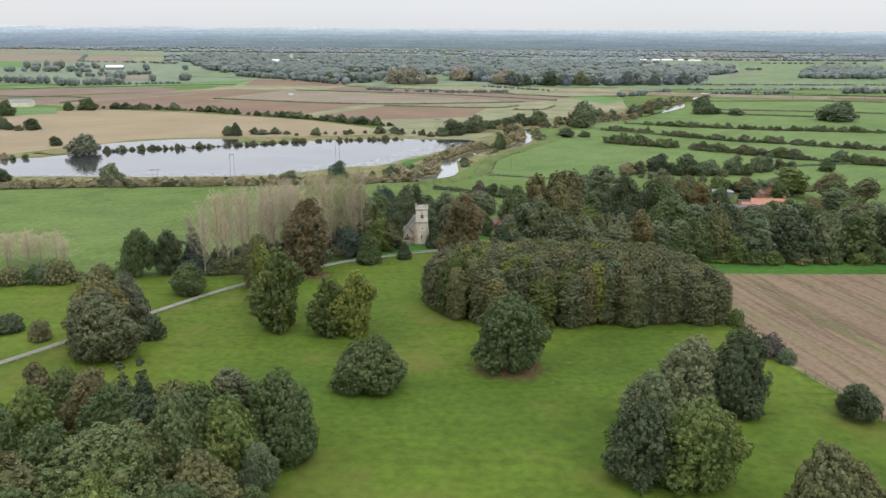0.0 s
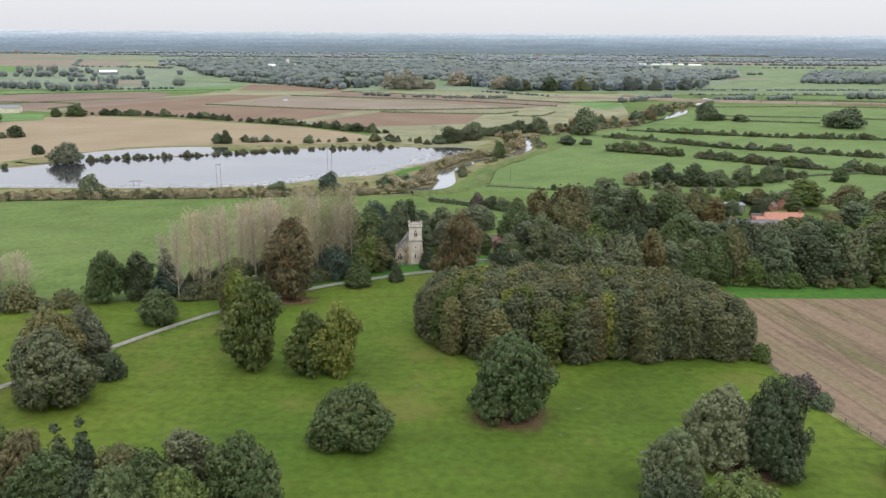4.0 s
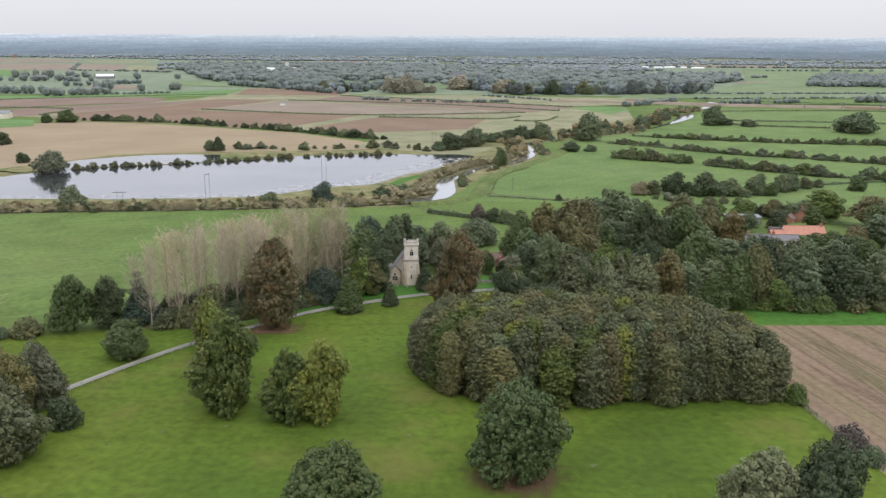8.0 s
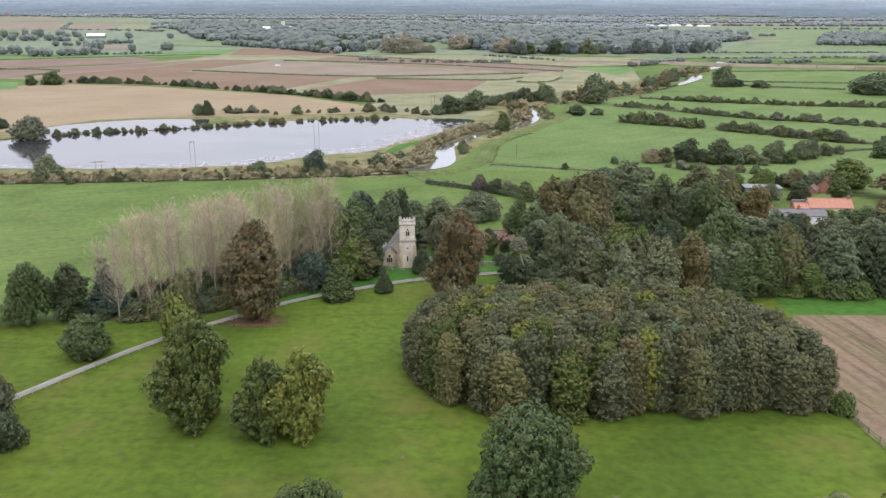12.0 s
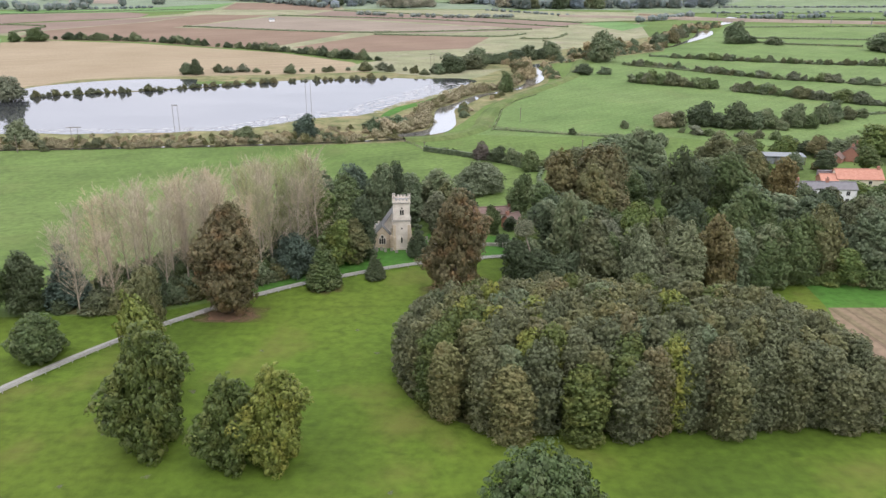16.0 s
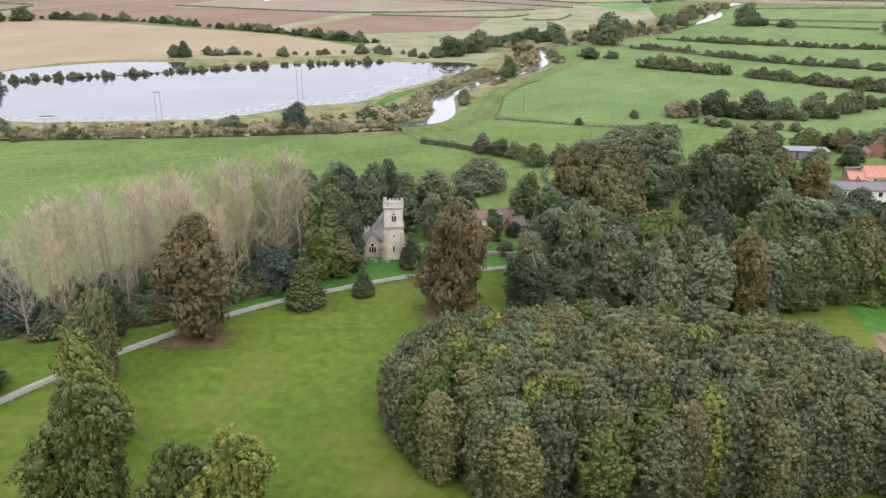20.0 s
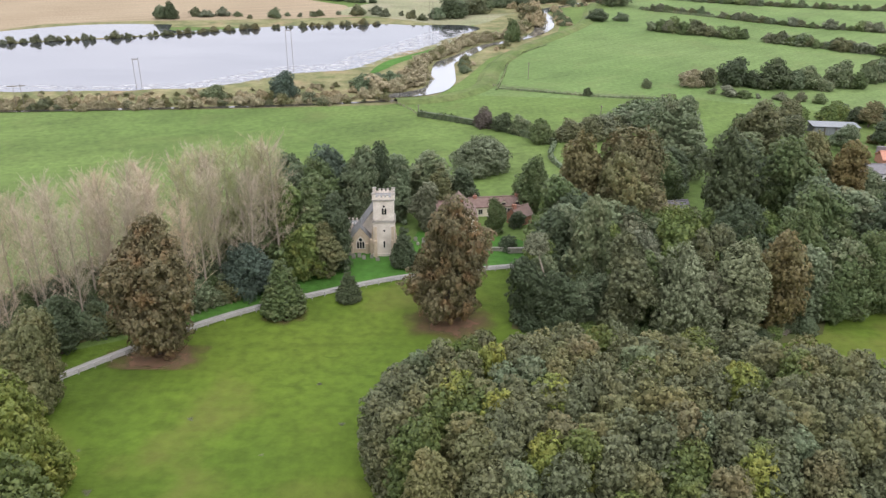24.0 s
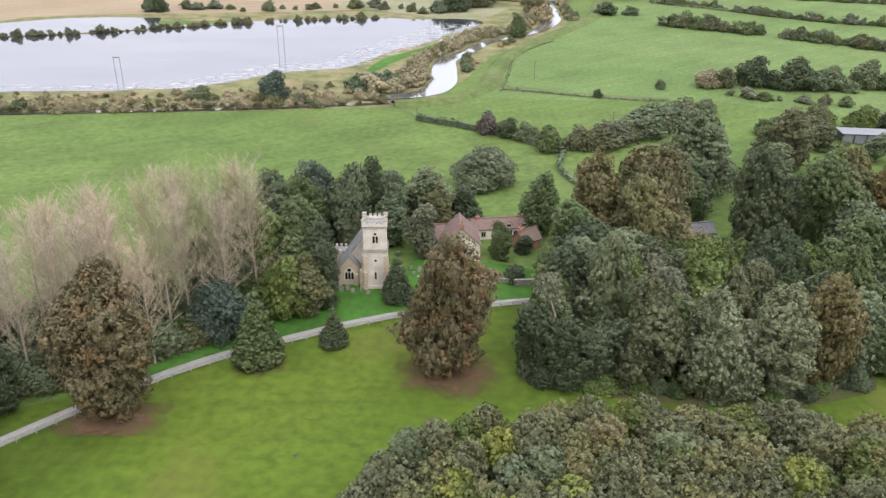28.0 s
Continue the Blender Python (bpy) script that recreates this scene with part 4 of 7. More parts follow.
def clipped_hedge(pts, w, h, leaf, label, seed=1, dens=9, size=0.42):
    """A continuous hedge as one body of leaves along a line."""
    rng = np.random.default_rng(seed)
    line = np.array(curve_line(pts, 1.5))
    seg = np.diff(line, axis=0)
    n = int(np.linalg.norm(seg, axis=1).sum() * dens)
    i = rng.integers(0, len(seg), n)
    base = line[i] + seg[i] * rng.random((n, 1))
    a = rng.uniform(0, math.pi, n)
    side = unit(np.stack([-seg[i][:, 1], seg[i][:, 0]], 1))
    hh = h * (0.85 + 0.3 * np.array([noise.noise((*q, 0)) for q in base * 0.15]))
    off = np.cos(a) * w / 2
    z = np.abs(np.sin(a)) ** 0.5 * hh
    p = np.stack([base[:, 0] + side[:, 0] * off, base[:, 1] + side[:, 1] * off, z + np.array([lie(v) for v in base[:, 1]])], 1)
    nrm = np.stack([side[:, 0] * np.cos(a), side[:, 1] * np.cos(a), np.sin(a) + 0.2], 1)
    tris = [sprays(rng, p, nrm, size, 0.7)]
    for q, s in zip(line[:-1], seg):
        d = unit(np.array([-s[1], s[0]])) * w * 0.36
        z0, z1 = lie(q[1]), lie(q[1] + s[1])
        ring = lambda c, zz: np.array([(c[0] - d[0], c[1] - d[1], zz), (c[0] - d[0] * 0.7, c[1] - d[1] * 0.7, zz + h * 0.8), (c[0] + d[0] * 0.7, c[1] + d[1] * 0.7, zz + h * 0.8), (c[0] + d[0], c[1] + d[1], zz)])
        r0, r1 = ring(q, z0), ring(q + s, z1)
        tris.append(np.array([t for j in range(3) for t in ((r0[j], r1[j], r1[j + 1]), (r0[j], r1[j + 1], r0[j + 1]))]))
    ob = new("hedge", tri_mesh("hedge", np.concatenate(tris)))
    ob.data.materials[0] = LEAF[leaf]
    return tagged(ob, label, "hedge")


def far_wood(name, spots, leaf, label, seed=1, size=(9, 15), tall=(7, 12), n=34):
    """Distant trees too many to count: small leafy crowns in one body."""
    rng = np.random.default_rng(seed)
    tris = []
    for x, y in spots:
        w, h = rng.uniform(*size), rng.uniform(*tall)
        foot, half = np.array([x, y, 0.0]), np.array([w * 0.5, w * 0.5, h])
        d = unit(rng.normal(size=(n, 3)) + np.array([0, -0.25, 0.35]))
        d[:, 2] = np.abs(d[:, 2])
        p = foot + d * half * rng.uniform(0.78, 1.05, (n, 1))
        tris.append(sprays(rng, p, d + np.array([0, 0, 0.3]), 0.065 * w + 0.15))
        tris.append((BALL_V * rng.uniform(0.86, 1.08, (len(BALL_V), 1)) * half * 0.92 * np.array([1, 1, 0.56]) + foot + np.array([0, 0, h * 0.47]))[BALL_F])
    ob = new(name, tri_mesh(name, np.concatenate(tris)))
    ob.data.materials[0] = LEAF[leaf]
    return tagged(ob, label, "woodland", kind="stuff")


def inside(p, poly):
    x, y = p
    hit = False
    for (x0, y0), (x1, y1) in zip(poly, poly[1:] + poly[:1]):
        if (y0 > y) != (y1 > y) and x < (x1 - x0) * (y - y0) / (y1 - y0) + x0:
            hit = not hit
    return hit


def edge_gap(q, a, b_):
    """Distance in plan from q to the stretch from a to b."""
    q, a, b_ = Vector(q), Vector(a), Vector(b_)
    f = max(0, min(1, (q - a).dot(b_ - a) / (b_ - a).length_squared))
    return (a + f * (b_ - a) - q).length


def spread(poly, gap, seed, clear=()):
    """Places in an outline, about a gap apart."""
    rng = random.Random(seed)
    xs, ys = [q[0] for q in poly], [q[1] for q in poly]
    out, row = [], 0
    y = min(ys)
    while y < max(ys):
        x = min(xs) + (gap / 2 if row % 2 else 0)
        while x < max(xs):
            q = (x + rng.uniform(-0.3, 0.3) * gap, y + rng.uniform(-0.3, 0.3) * gap)
            if inside(q, poly) and all(math.dist(q, c[:2]) > gap * 0.75 for c in clear):
                out.append(q)
            x += gap
        y += gap * 0.87
        row += 1
    return out


def poplar_meshes(seed, h=27.0):
    """A leafless poplar: pale stem, steep branches and a haze of twigs."""
    rng = np.random.default_rng(seed)
    stem = [limb_tris((0, 0, -0.3), (0.1, 0, h * 0.45), 0.2, 0.12, 6), limb_tris((0.1, 0, h * 0.45), (0, 0.1, h * 0.97), 0.12, 0.02, 5)]
    tw, br = [], []
    for i in range(90):
        z = h * (0.16 + 0.7 * (i / 90) ** 0.9)
        a, ln = i * 2.4 + rng.random(), h * rng.uniform(0.1, 0.22) * (1.15 - 0.45 * i / 90)
        k = ln * rng.uniform(0.4, 1.0)
        e = np.array([k * math.cos(a), k * math.sin(a), min(z + ln, h)])
        br.append(limb_tris((0, 0, z), e, 0.03, 0.01, 3))
        n = 40
        f = rng.uniform(0.2, 1.0, (n, 1))
        p = np.array([0, 0, z]) * (1 - f) + e * f
        d = unit(np.array([0.3 * math.cos(a), 0.3 * math.sin(a), 1.0]) + 0.55 * rng.normal(size=(n, 3)))
        s = unit(np.cross(d, rng.normal(size=(n, 3)))) * 0.016
        L = rng.uniform(0.5, 2.0, (n, 1))
        tw.append(np.stack([p - s, p + s, p + d * L], 1))
    out = []
    for nm, t, mt in (("trunk", stem, M_PALEBARK), ("branchwork", br, M_PALEBARK), ("spray", tw, M_TWIG)):
        me = tri_mesh(nm, np.concatenate(t))
        me.materials[0] = mt
        out.append(me)
    return out


POPLARS = [poplar_meshes(s) for s in (31, 32, 33)]


def poplar(x, y, h, w=1.0):
    foot = new("poplar_tree")
    foot.matrix_world = pose(x, y, lie(y), turn_rng.uniform(-2, 2), turn_rng.uniform(-2, 2), turn_rng.uniform(0, 360))
    tagged(foot, "tall leafless poplar with pale upswept branches", "tree", "row of bare poplars")
    for me in turn_rng.choice(POPLARS):
        ob = new(me.name.split(".")[0], me)
        ob.parent, ob.scale = foot, (w * h / 27, w * h / 27, h / 27)
        if ob.name.startswith("spray") and x > -44 and turn_rng.random() < 0.55:
            coloured(ob, M_BUDS)
    return foot

# ---- the park trees ----
PARK = [
    ("oak_tree", -13.4, 148.8, 13.6, 10.6, "dome", "oak", "round dark green oak standing alone in the grass"),
    ("horse_chestnut_tree", 17.2, 161.6, 14.6, 16.9, "dome", "oak", "large dark green domed tree on worn brown ground"),
    ("lime_tree", -40, 187.6, 11.4, 20.6, "skirted", "mixed", "tall olive green tree with yellowing lower boughs"),
    ("lime_tree", -26.8, 183.3, 8.8, 14.6, "skirted", "mixed", "dark green tree growing as one of a close pair"),
    ("lime_tree", -20.2, 183.8, 9.6, 16, "skirted", "gold", "yellow green tree growing as one of a close pair"),
    ("sycamore_tree", -75.1, 166.4, 15.6, 15.5, "dome", "copse", "broad grey green tree beside the drive"),
    ("maple_tree", -81.5, 180, 12.3, 16.5, "dome", "olive", "browning tree behind a broad grey green one"),
    ("larch_tree", -77.2, 189, 7.5, 14.2, "tall", "grey", "slim grey green tree near the drive"),
    ("holm_oak_tree", -71.7, 218.7, 9.5, 9.2, "dome", "oak", "round dark green tree beyond the drive"),
    ("copper_beech_tree", -40.8, 241.4, 12.4, 23.6, "tall", "copper", "tall brown leaved tree beside the gravel drive"),
    ("copper_beech_tree", 8.9, 253.9, 12.5, 24.2, "tall", "copper", "tall reddish brown tree before the church"),
    ("cypress_tree", -22.2, 256.4, 8.0, 12.6, "cone", "oak", "conical clipped evergreen beside the drive"),
    ("cypress_tree", -10.5, 261.6, 4.8, 6.9, "cone", "dark", "small conical evergreen on the park lawn"),
    ("whitebeam_tree", 52, 142.7, 12, 14, "dome", "pale", "pale grey green round tree in a clump"),
    ("holm_oak_tree", 59.8, 139.2, 11.2, 16.3, "dome", "dark", "dark green tree beside a pale one"),
    ("maple_tree", 40, 131, 9, 11.4, "dome", "hedge", "low olive tree at the edge of a clump"),
    ("lime_tree", 34.6, 113.2, 10.8, 13.6, "dome", "dark", "dense dark green tree in a close pair"),
    ("lime_tree", 43.4, 112, 12.6, 14.8, "dome", "lime", "bright green tree in a close pair"),
    ("maple_tree", 59, 97.5, 13.5, 13.3, "broad", "olive", "broad olive brown tree near the field edge"),
    ("hawthorn_tree", 82, 135.4, 7.6, 7.3, "dome", "dark", "round dark thorn at the ploughed field edge"),
    ("alder_tree", -93.5, 238.8, 10.2, 15.4, "dome", "oak", "dark green tree in a clump of three"),
    ("yew_tree", -84.7, 240.9, 8.4, 14.4, "tall", "dark", "dark evergreen in a clump of three"),
    ("cedar_tree", -78.2, 246, 9.9, 13.8, "cone", "spruce", "blue green conifer in a clump of three"),
]
for row in PARK:
    tree(*row)
for x, y, w, h, lf, lb in ((-69.3, 179.9, 6, 6.3, "dark", "clipped dark evergreen shrub by the drive"), (-95.7, 178.5, 5.2, 4.9, "brown", "small browning thorn on the lawn"),
                           (-107.6, 185, 8.4, 4.3, "dark", "dark spreading shrub by a low wall"), (79.2, 169.6, 6.4, 5.2, "purple", "dark purple leaved bush at the field edge"),
                           (80.7, 164.8, 4.2, 3.4, "hedge", "low green bush at the field edge"), (79, 191.5, 3.9, 4.6, "lime", "green bush at the corner of the copse")):
    bush("shrub", x, y, w, h, lf, lb, kind="shrub", category="shrub")

tree("birch_tree", -53.2, 224.5, 8.6, 16.4, "tall", "olive", "slim olive tree beside the gravel drive", limbs=True)
tree("field_maple_tree", -46.0, 206.0, 9.2, 18.0, "skirted", "gold", "bright yellow green tree with golden top", limbs=True)
tree("yew_tree", -57.3, 241.0, 6.4, 10.6, "dome", "dark", "dark evergreen at the edge of the poplars", limbs=False)
rng = random.Random(17)
for x, y in ((-48.9, 191.6), (-38.1, 180.2), (-49.6, 177.7), (-45.9, 170.2), (-17.6, 213.8), (-43.4, 214.2), (-53.1, 200.9), (-38.7, 205.6), (-7.2, 221.2), (18.3, 172.5), (25.2, 152.3), (-2, 176), (31, 164), (-58, 172), (-30, 222), (48, 158), (-12, 232)):
    bush("grass_tussock", x, y, rng.uniform(0.7, 1.4), rng.uniform(0.22, 0.32), "copse", "low dark tussock in the grazed grass", "tussocks in the park", "bush", "tussock")
rng = random.Random(29)
for x, y in ((18, 484), (19, 490), (21.5, 497), (35, 531), (38, 537), (41, 542), (82, 607), (84, 617), (83, 628)):
    bush("bank_bush", x, y, rng.uniform(3.0, 6.0), rng.uniform(1.8, 3.4), rng.choice(("scrub", "olive", "hedge")), "low tan and olive scrub bush at the water's edge", "scrub on the river bank", "bush")
# worn, leaf-strewn ground below some of them
disc = bmesh.new()
bmesh.ops.create_circle(disc, cap_ends=True, segments=32, radius=1.0)
disc_me = link_bm("leaf_litter", disc, M_FALLEN)
for x, y, r in ((17.2, 160.6, 10.5), (-40.8, 240, 9.5), (9, 252.5, 9.5), (-22, 255, 5), (55.5, 139, 8)):
    lt = tagged(new("leaf_litter", disc_me), "brown fallen leaves on worn ground", kind="structure")
    slope = math.degrees(math.atan((lie(y + 5) - lie(y - 5)) / 10))
    lt.matrix_world = pose(x, y, lie(y) + 0.07, slope, 0, 0) @ Matrix.Diagonal((r, r * 0.85, 1, 1))

# ---- the copse: close planted trees with one shared crown line ----
COPSE = [(4, 197.5), (13, 190.4), (30, 190.0), (52, 190.8), (76, 192.6), (79, 203), (76, 214), (66, 222), (46, 226), (20, 226), (3, 221.5), (-1, 211.5), (0.5, 203.5)]
rng = random.Random(5)
sheet("copse_floor", [(6, 198.5), (14, 192.5), (40, 192.5), (75, 194.5), (78, 202), (75, 213), (65, 221), (46, 225), (20, 225), (4, 220.5), (0, 211), (2, 204)], M_LITTER, 0.04, "brown shaded leaf litter under the copse", 4, 1.2)
for x, y in spread(COPSE, 4.1, 5):
    rim = min(edge_gap((x, y), p0, p1) for p0, p1 in zip(COPSE, COPSE[1:] + COPSE[:1]))
    # Dark leaves at the left rim put its shaded side into the colour
    lf = rng.choices(["copse", "hedge", "olive", "mixed", "gold", "brown", "dark"], [8, 1.4, 4, 2, 0.2, 0.6, 4 if x < 6 else 0])[0]
    h = rng.uniform(16.4, 18.4) - 5.2 * math.exp(-rim / 3.6) - 0.2 * max(0, x - 60)
    tree("hornbeam_tree", x, y, rng.uniform(5.7, 7.2), h, "column" if rim < 6.5 else "canopy", lf,
         "close planted tree with dense upright olive crown", "copse of close planted trees", limbs=False)

# ---- the wood by the near left ----
WOOD_CROWNS = [
    (-67.8, 118, 9.4, 14.4, "dome", "lime"), (-49.5, 102.5, 20.2, 13.7, "broad", "willow"), (-62.2, 127.6, 9, 12.7, "dome", "brown"), (-71.6, 131, 5.3, 12.4, "dome", "brown"), (-54.7, 126, 6.6, 14.6, "cone", "dark"),
    (-51.6, 127, 6.4, 15, "cone", "dark"), (-40.7, 112, 9.8, 15.2, "dome", "willow"), (-32.9, 114.5, 9.5, 13.7, "dome", "lime"), (-36.1, 128, 7.9, 13.8, "dome", "copse"), (-26.5, 122.5, 10.8, 15.1, "dome", "oak"),
    (-33.4, 100, 10, 11.7, "dome", "olive"), (-45.5, 106.5, 7.8, 13, "dome", "olive"), (-60, 97, 8, 13, "dome", "olive"), (-46.5, 89, 11, 14, "dome", "lime"), (-27.4, 109, 5.8, 8.6, "dome", "hedge"),
]
WOOD_FILL = [
    (-45.2, 126, 10.5, 11.4, "dome", "olive"), (-59.5, 105, 10.5, 13, "dome", "oak"), (-23.7, 118.5, 7.5, 11, "dome", "oak"), (-54.8, 121, 10.7, 12.5, "dome", "oak"), (-70, 108, 11, 14, "dome", "oak"),
    (-34, 92, 9, 11, "dome", "oak"), (-80, 122, 11, 13, "dome", "oak"), (-56, 86, 11, 14, "dome", "oak"), (-85, 108, 12, 14, "dome", "lime"), (-72, 94, 12, 14, "dome", "grey"),
    (-29, 127, 7, 11, "dome", "dark"), (-68, 133, 8, 11, "dome", "oak"), (-40, 121, 9, 13, "dome", "oak"), (-47, 116, 9, 13, "dome", "dark"), (-27, 101, 5, 6, "dome", "oak"),
]
WORD = {"lime": "fresh green", "willow": "pale green", "purple": "purple brown", "brown": "browning", "spruce": "dark conifer", "grey": "grey green", "oak": "deep green", "olive": "olive yellow",
        "hedge": "dull green", "dark": "very dark green", "orange": "orange leaved", "copse": "olive grey", "pale": "pale grey green", "copper": "rusty brown", "mixed": "yellowing green"}
for x, y, w, h, kd, lf in WOOD_CROWNS + WOOD_FILL:
    tree("spruce_tree" if kd == "cone" else "woodland_tree", x, y, w, h, kd, lf, WORD[lf] + " tree in the mixed wood beside the park", "mixed wood beside the park", False)

# ---- the wood behind the copse ----
EDGE_TREES = [
    (23.4, 253, 6.6, 13, "wood", "dark"), (28.6, 251, 7.6, 11, "wood", "dark"), (34, 290, 8.5, 16.2, "tall", "lime"), (34.9, 260, 7.2, 22.1, "wood", "hedge"), (40.6, 249.5, 8.3, 18.4, "wood", "copse"),
    (50.2, 248, 10.5, 17.3, "wood", "pale"), (60.2, 249, 9.1, 18, "wood", "pale"), (67.6, 252.5, 11, 19, "wood", "orange"), (53.6, 266, 13, 17.3, "wood", "lime"), (76.9, 262, 6.7, 18.5, "wood", "oak"),
    (81.7, 260, 9.9, 14.5, "wood", "hedge"), (97.3, 263, 10, 18, "wood", "olive"), (85.4, 275, 14, 19, "wood", "oak"), (70, 273, 15.5, 15.9, "wood", "dark"), (39.2, 294, 9.6, 24.5, "tall", "brown"),
    (48.6, 291, 15.9, 25.8, "tall", "brown"), (46, 287, 12, 22, "tall", "olive"), (73.3, 340, 16.1, 22.1, "wood", "hedge"), (104, 361, 14, 18, "wood", "copse"), (75.4, 300, 13, 23.8, "wood", "dark"), (64, 318, 11, 14, "wood", "oak"), (69, 327, 11, 13, "wood", "dark"), (58, 322, 9, 12, "wood", "hedge"),
]
INNER_TREES = [
    (87.5, 296, 11.5, 23.3, "wood", "oak"), (100.6, 313, 8.2, 20.3, "wood", "olive"), (105.7, 308, 8.4, 19.9, "wood", "orange"), (33.5, 284, 9.5, 18.5, "wood", "oak"), (31.1, 266, 9.8, 18.4, "wood", "hedge"),
    (29.6, 267, 8.5, 17.5, "wood", "dark"), (110, 262, 13, 17, "wood", "hedge"), (122, 262, 14, 17.5, "wood", "dark"), (135, 263, 13, 17, "wood", "hedge"), (147, 264, 14, 17.5, "wood", "oak"),
    (159, 265, 13, 17, "wood", "dark"), (44, 253, 8, 15, "wood", "oak"), (33, 254, 6, 9, "wood", "hedge"), (75, 256, 8, 15, "wood", "hedge"), (103, 258.5, 7, 9, "wood", "lime"),
    (92, 261, 7, 13, "wood", "dark"), (170, 266, 13, 17, "wood", "oak"), (116, 277, 13, 15.5, "wood", "copse"), (140, 290, 12, 9, "wood", "olive"),
]
for x, y, w, h, kd, lf in EDGE_TREES + INNER_TREES:
    tree("woodland_tree", x, y, w, h, kd, lf, WORD.get(lf, "blue green") + " tall tree in the wood behind the copse", "wood behind the copse", False)
rng = random.Random(11)
for x, y in spread([(30, 275), (60, 262), (100, 268), (195, 268), (215, 296), (150, 300), (110, 306), (92, 318), (72, 296), (58, 300), (36, 292)], 11.0, 3, EDGE_TREES + INNER_TREES + [(60, 288), (62, 296), (64, 303)]):
    lf = rng.choices(["hedge", "dark", "oak", "olive", "brown", "grey", "copse"], [5, 5, 5, 1.5, 0.4, 0.8, 1.2])[0]
    cap = 18.6 - 0.33 * max(0, y - 275) if x > 98 else 30
    if cap < 4.5:
        continue
    tree("woodland_tree", x, y, rng.uniform(11, 14), min(rng.uniform(15, 18.5) - 0.03 * max(0, y - 290), cap), "woodtop" if cap > 12 else "wood", lf, WORD[lf] + " tall tree in the wood behind the copse", "wood behind the copse", False)

sheet("wood_floor", [(20, 250), (36, 246), (62, 244.5), (76, 250), (92, 258), (200, 262), (205, 296), (100, 312), (60, 302), (34, 292), (24, 270)], M_LITTER, 0.06, "dark leaf litter under the wood", 5, 1.5)
rng = random.Random(23)
for x, y in spread([(23, 254), (34, 250), (62, 249.5), (74, 254), (84, 262), (78, 280), (60, 282), (36, 286), (27, 274)], 5.4, 8, [(27.2, 254.6)]):
    lf = rng.choice(["hedge", "dark", "oak", "oak", "lime", "copse", "grey"])
    tree("woodland_tree", x, y, rng.uniform(7, 9.5), rng.uniform(8, 12.5) + (2.5 if y > 262 else 0), "wood", lf, WORD[lf] + " lower tree filling the wood behind the copse", "wood behind the copse", False)
for x, y in spread([(22, 250.5), (34, 247), (62, 246), (75, 250), (76, 253), (62, 249), (34, 250), (23, 254)], 2.6, 31):
    bush("undergrowth_bush", x, y, rng.uniform(3, 4.6), rng.uniform(1.6, 3.6), rng.choice(["oak", "dark", "hedge", "lime"]), "low dark undergrowth at the edge of the wood", "undergrowth along the wood", "shrub")
for x, y, w, h in ((83, 257.5, 9.5, 13), (89.5, 259.5, 9.5, 15), (80, 254.5, 6, 8), (94, 262, 9, 16), (124, 299, 10, 10), (131, 301, 11, 14), (139, 303, 11, 14.5), (147, 300, 11, 13)):
    tree("woodland_tree", x, y, w, h, "wood", "oak", "deep green tree at the edge of the wood", "wood behind the copse", False)

# a slender pine whose pale stem shows at the wood's edge
pine = tagged(new("pine_tree"), "slender leaning pine with a pale bare stem", "tree")
pine.matrix_world = pose(27.2, 254.6, lie(254.6))
stem = tri_mesh("trunk", np.concatenate([limb_tris((0, 0, -0.3), (-0.8, -0.3, 8.5), 0.24, 0.19), limb_tris((-0.8, -0.3, 8.5), (-2.2, -0.4, 13), 0.19, 0.13), limb_tris((-2.2, -0.4, 13), (-2.9, -0.2, 16), 0.13, 0.05)]))
stem.materials[0] = M_PALEBARK
new("trunk", stem).parent = pine
top = coloured(new("crown", STOCK["shrub"][2][0]), LEAF["grey"])
top.parent, top.location, top.scale = pine, (-2.6, 0.3, 13.6), (0.75, 0.75, 0.7)

# ---- trees about the church ----
YARD_TREES = [
    (-29.2, 308, 10, 15.5, "wood", "hedge"), (-21.3, 301.5, 9, 16.5, "wood", "oak"), (-19.3, 308.5, 10, 18, "wood", "spruce"), (-12, 303.5, 7.5, 18.5, "tall", "hedge"), (-7.9, 311, 5.0, 18, "column", "dark"),
    (-2.7, 303.5, 7, 14, "wood", "hedge"), (3.6, 314.5, 13.5, 15, "wood", "hedge"), (3.5, 297.5, 6, 12.5, "wood", "grey"), (-0.3, 277.5, 5.6, 10, "cone", "dark"), (-15.4, 279, 7.4, 15.5, "tall", "dark"),
    (-25.5, 280, 9.6, 18.5, "wood", "lime"), (-20.4, 289, 9, 17, "wood", "oak"), (-29, 278, 8, 15, "wood", "willow"), (-15.6, 271.5, 6, 11.5, "wood", "olive"), (-14, 275, 5.5, 13.5, "wood", "dark"),
    (-20, 271.5, 8, 12, "wood", "lime"),
]
LANE_TREES = [
    (-19, 278.5, 8, 16, "wood", "willow"), (-30.1, 264.3, 9.4, 10.5, "dome", "spruce"), (20.4, 297.5, 4.6, 8, "tall", "oak"), (7.5, 307.5, 5.5, 12, "tall", "olive"), (19, 345, 15.5, 10, "dome", "pale"),
    (25.5, 300.5, 3.6, 4.2, "wood", "dark"), (-34, 296, 9, 15, "wood", "hedge"), (-25, 292, 9, 16, "wood", "dark"), (-38, 305, 9, 13, "wood", "hedge"), (13, 316, 8, 10, "wood", "dark"),
    (-12, 312, 8, 14, "wood", "dark"), (-4, 318, 9, 13, "wood", "hedge"), (30, 312, 9, 14, "wood", "willow"), (-35, 284, 8, 15, "wood", "lime"), (-41, 279, 7, 11, "wood", "willow"),
]
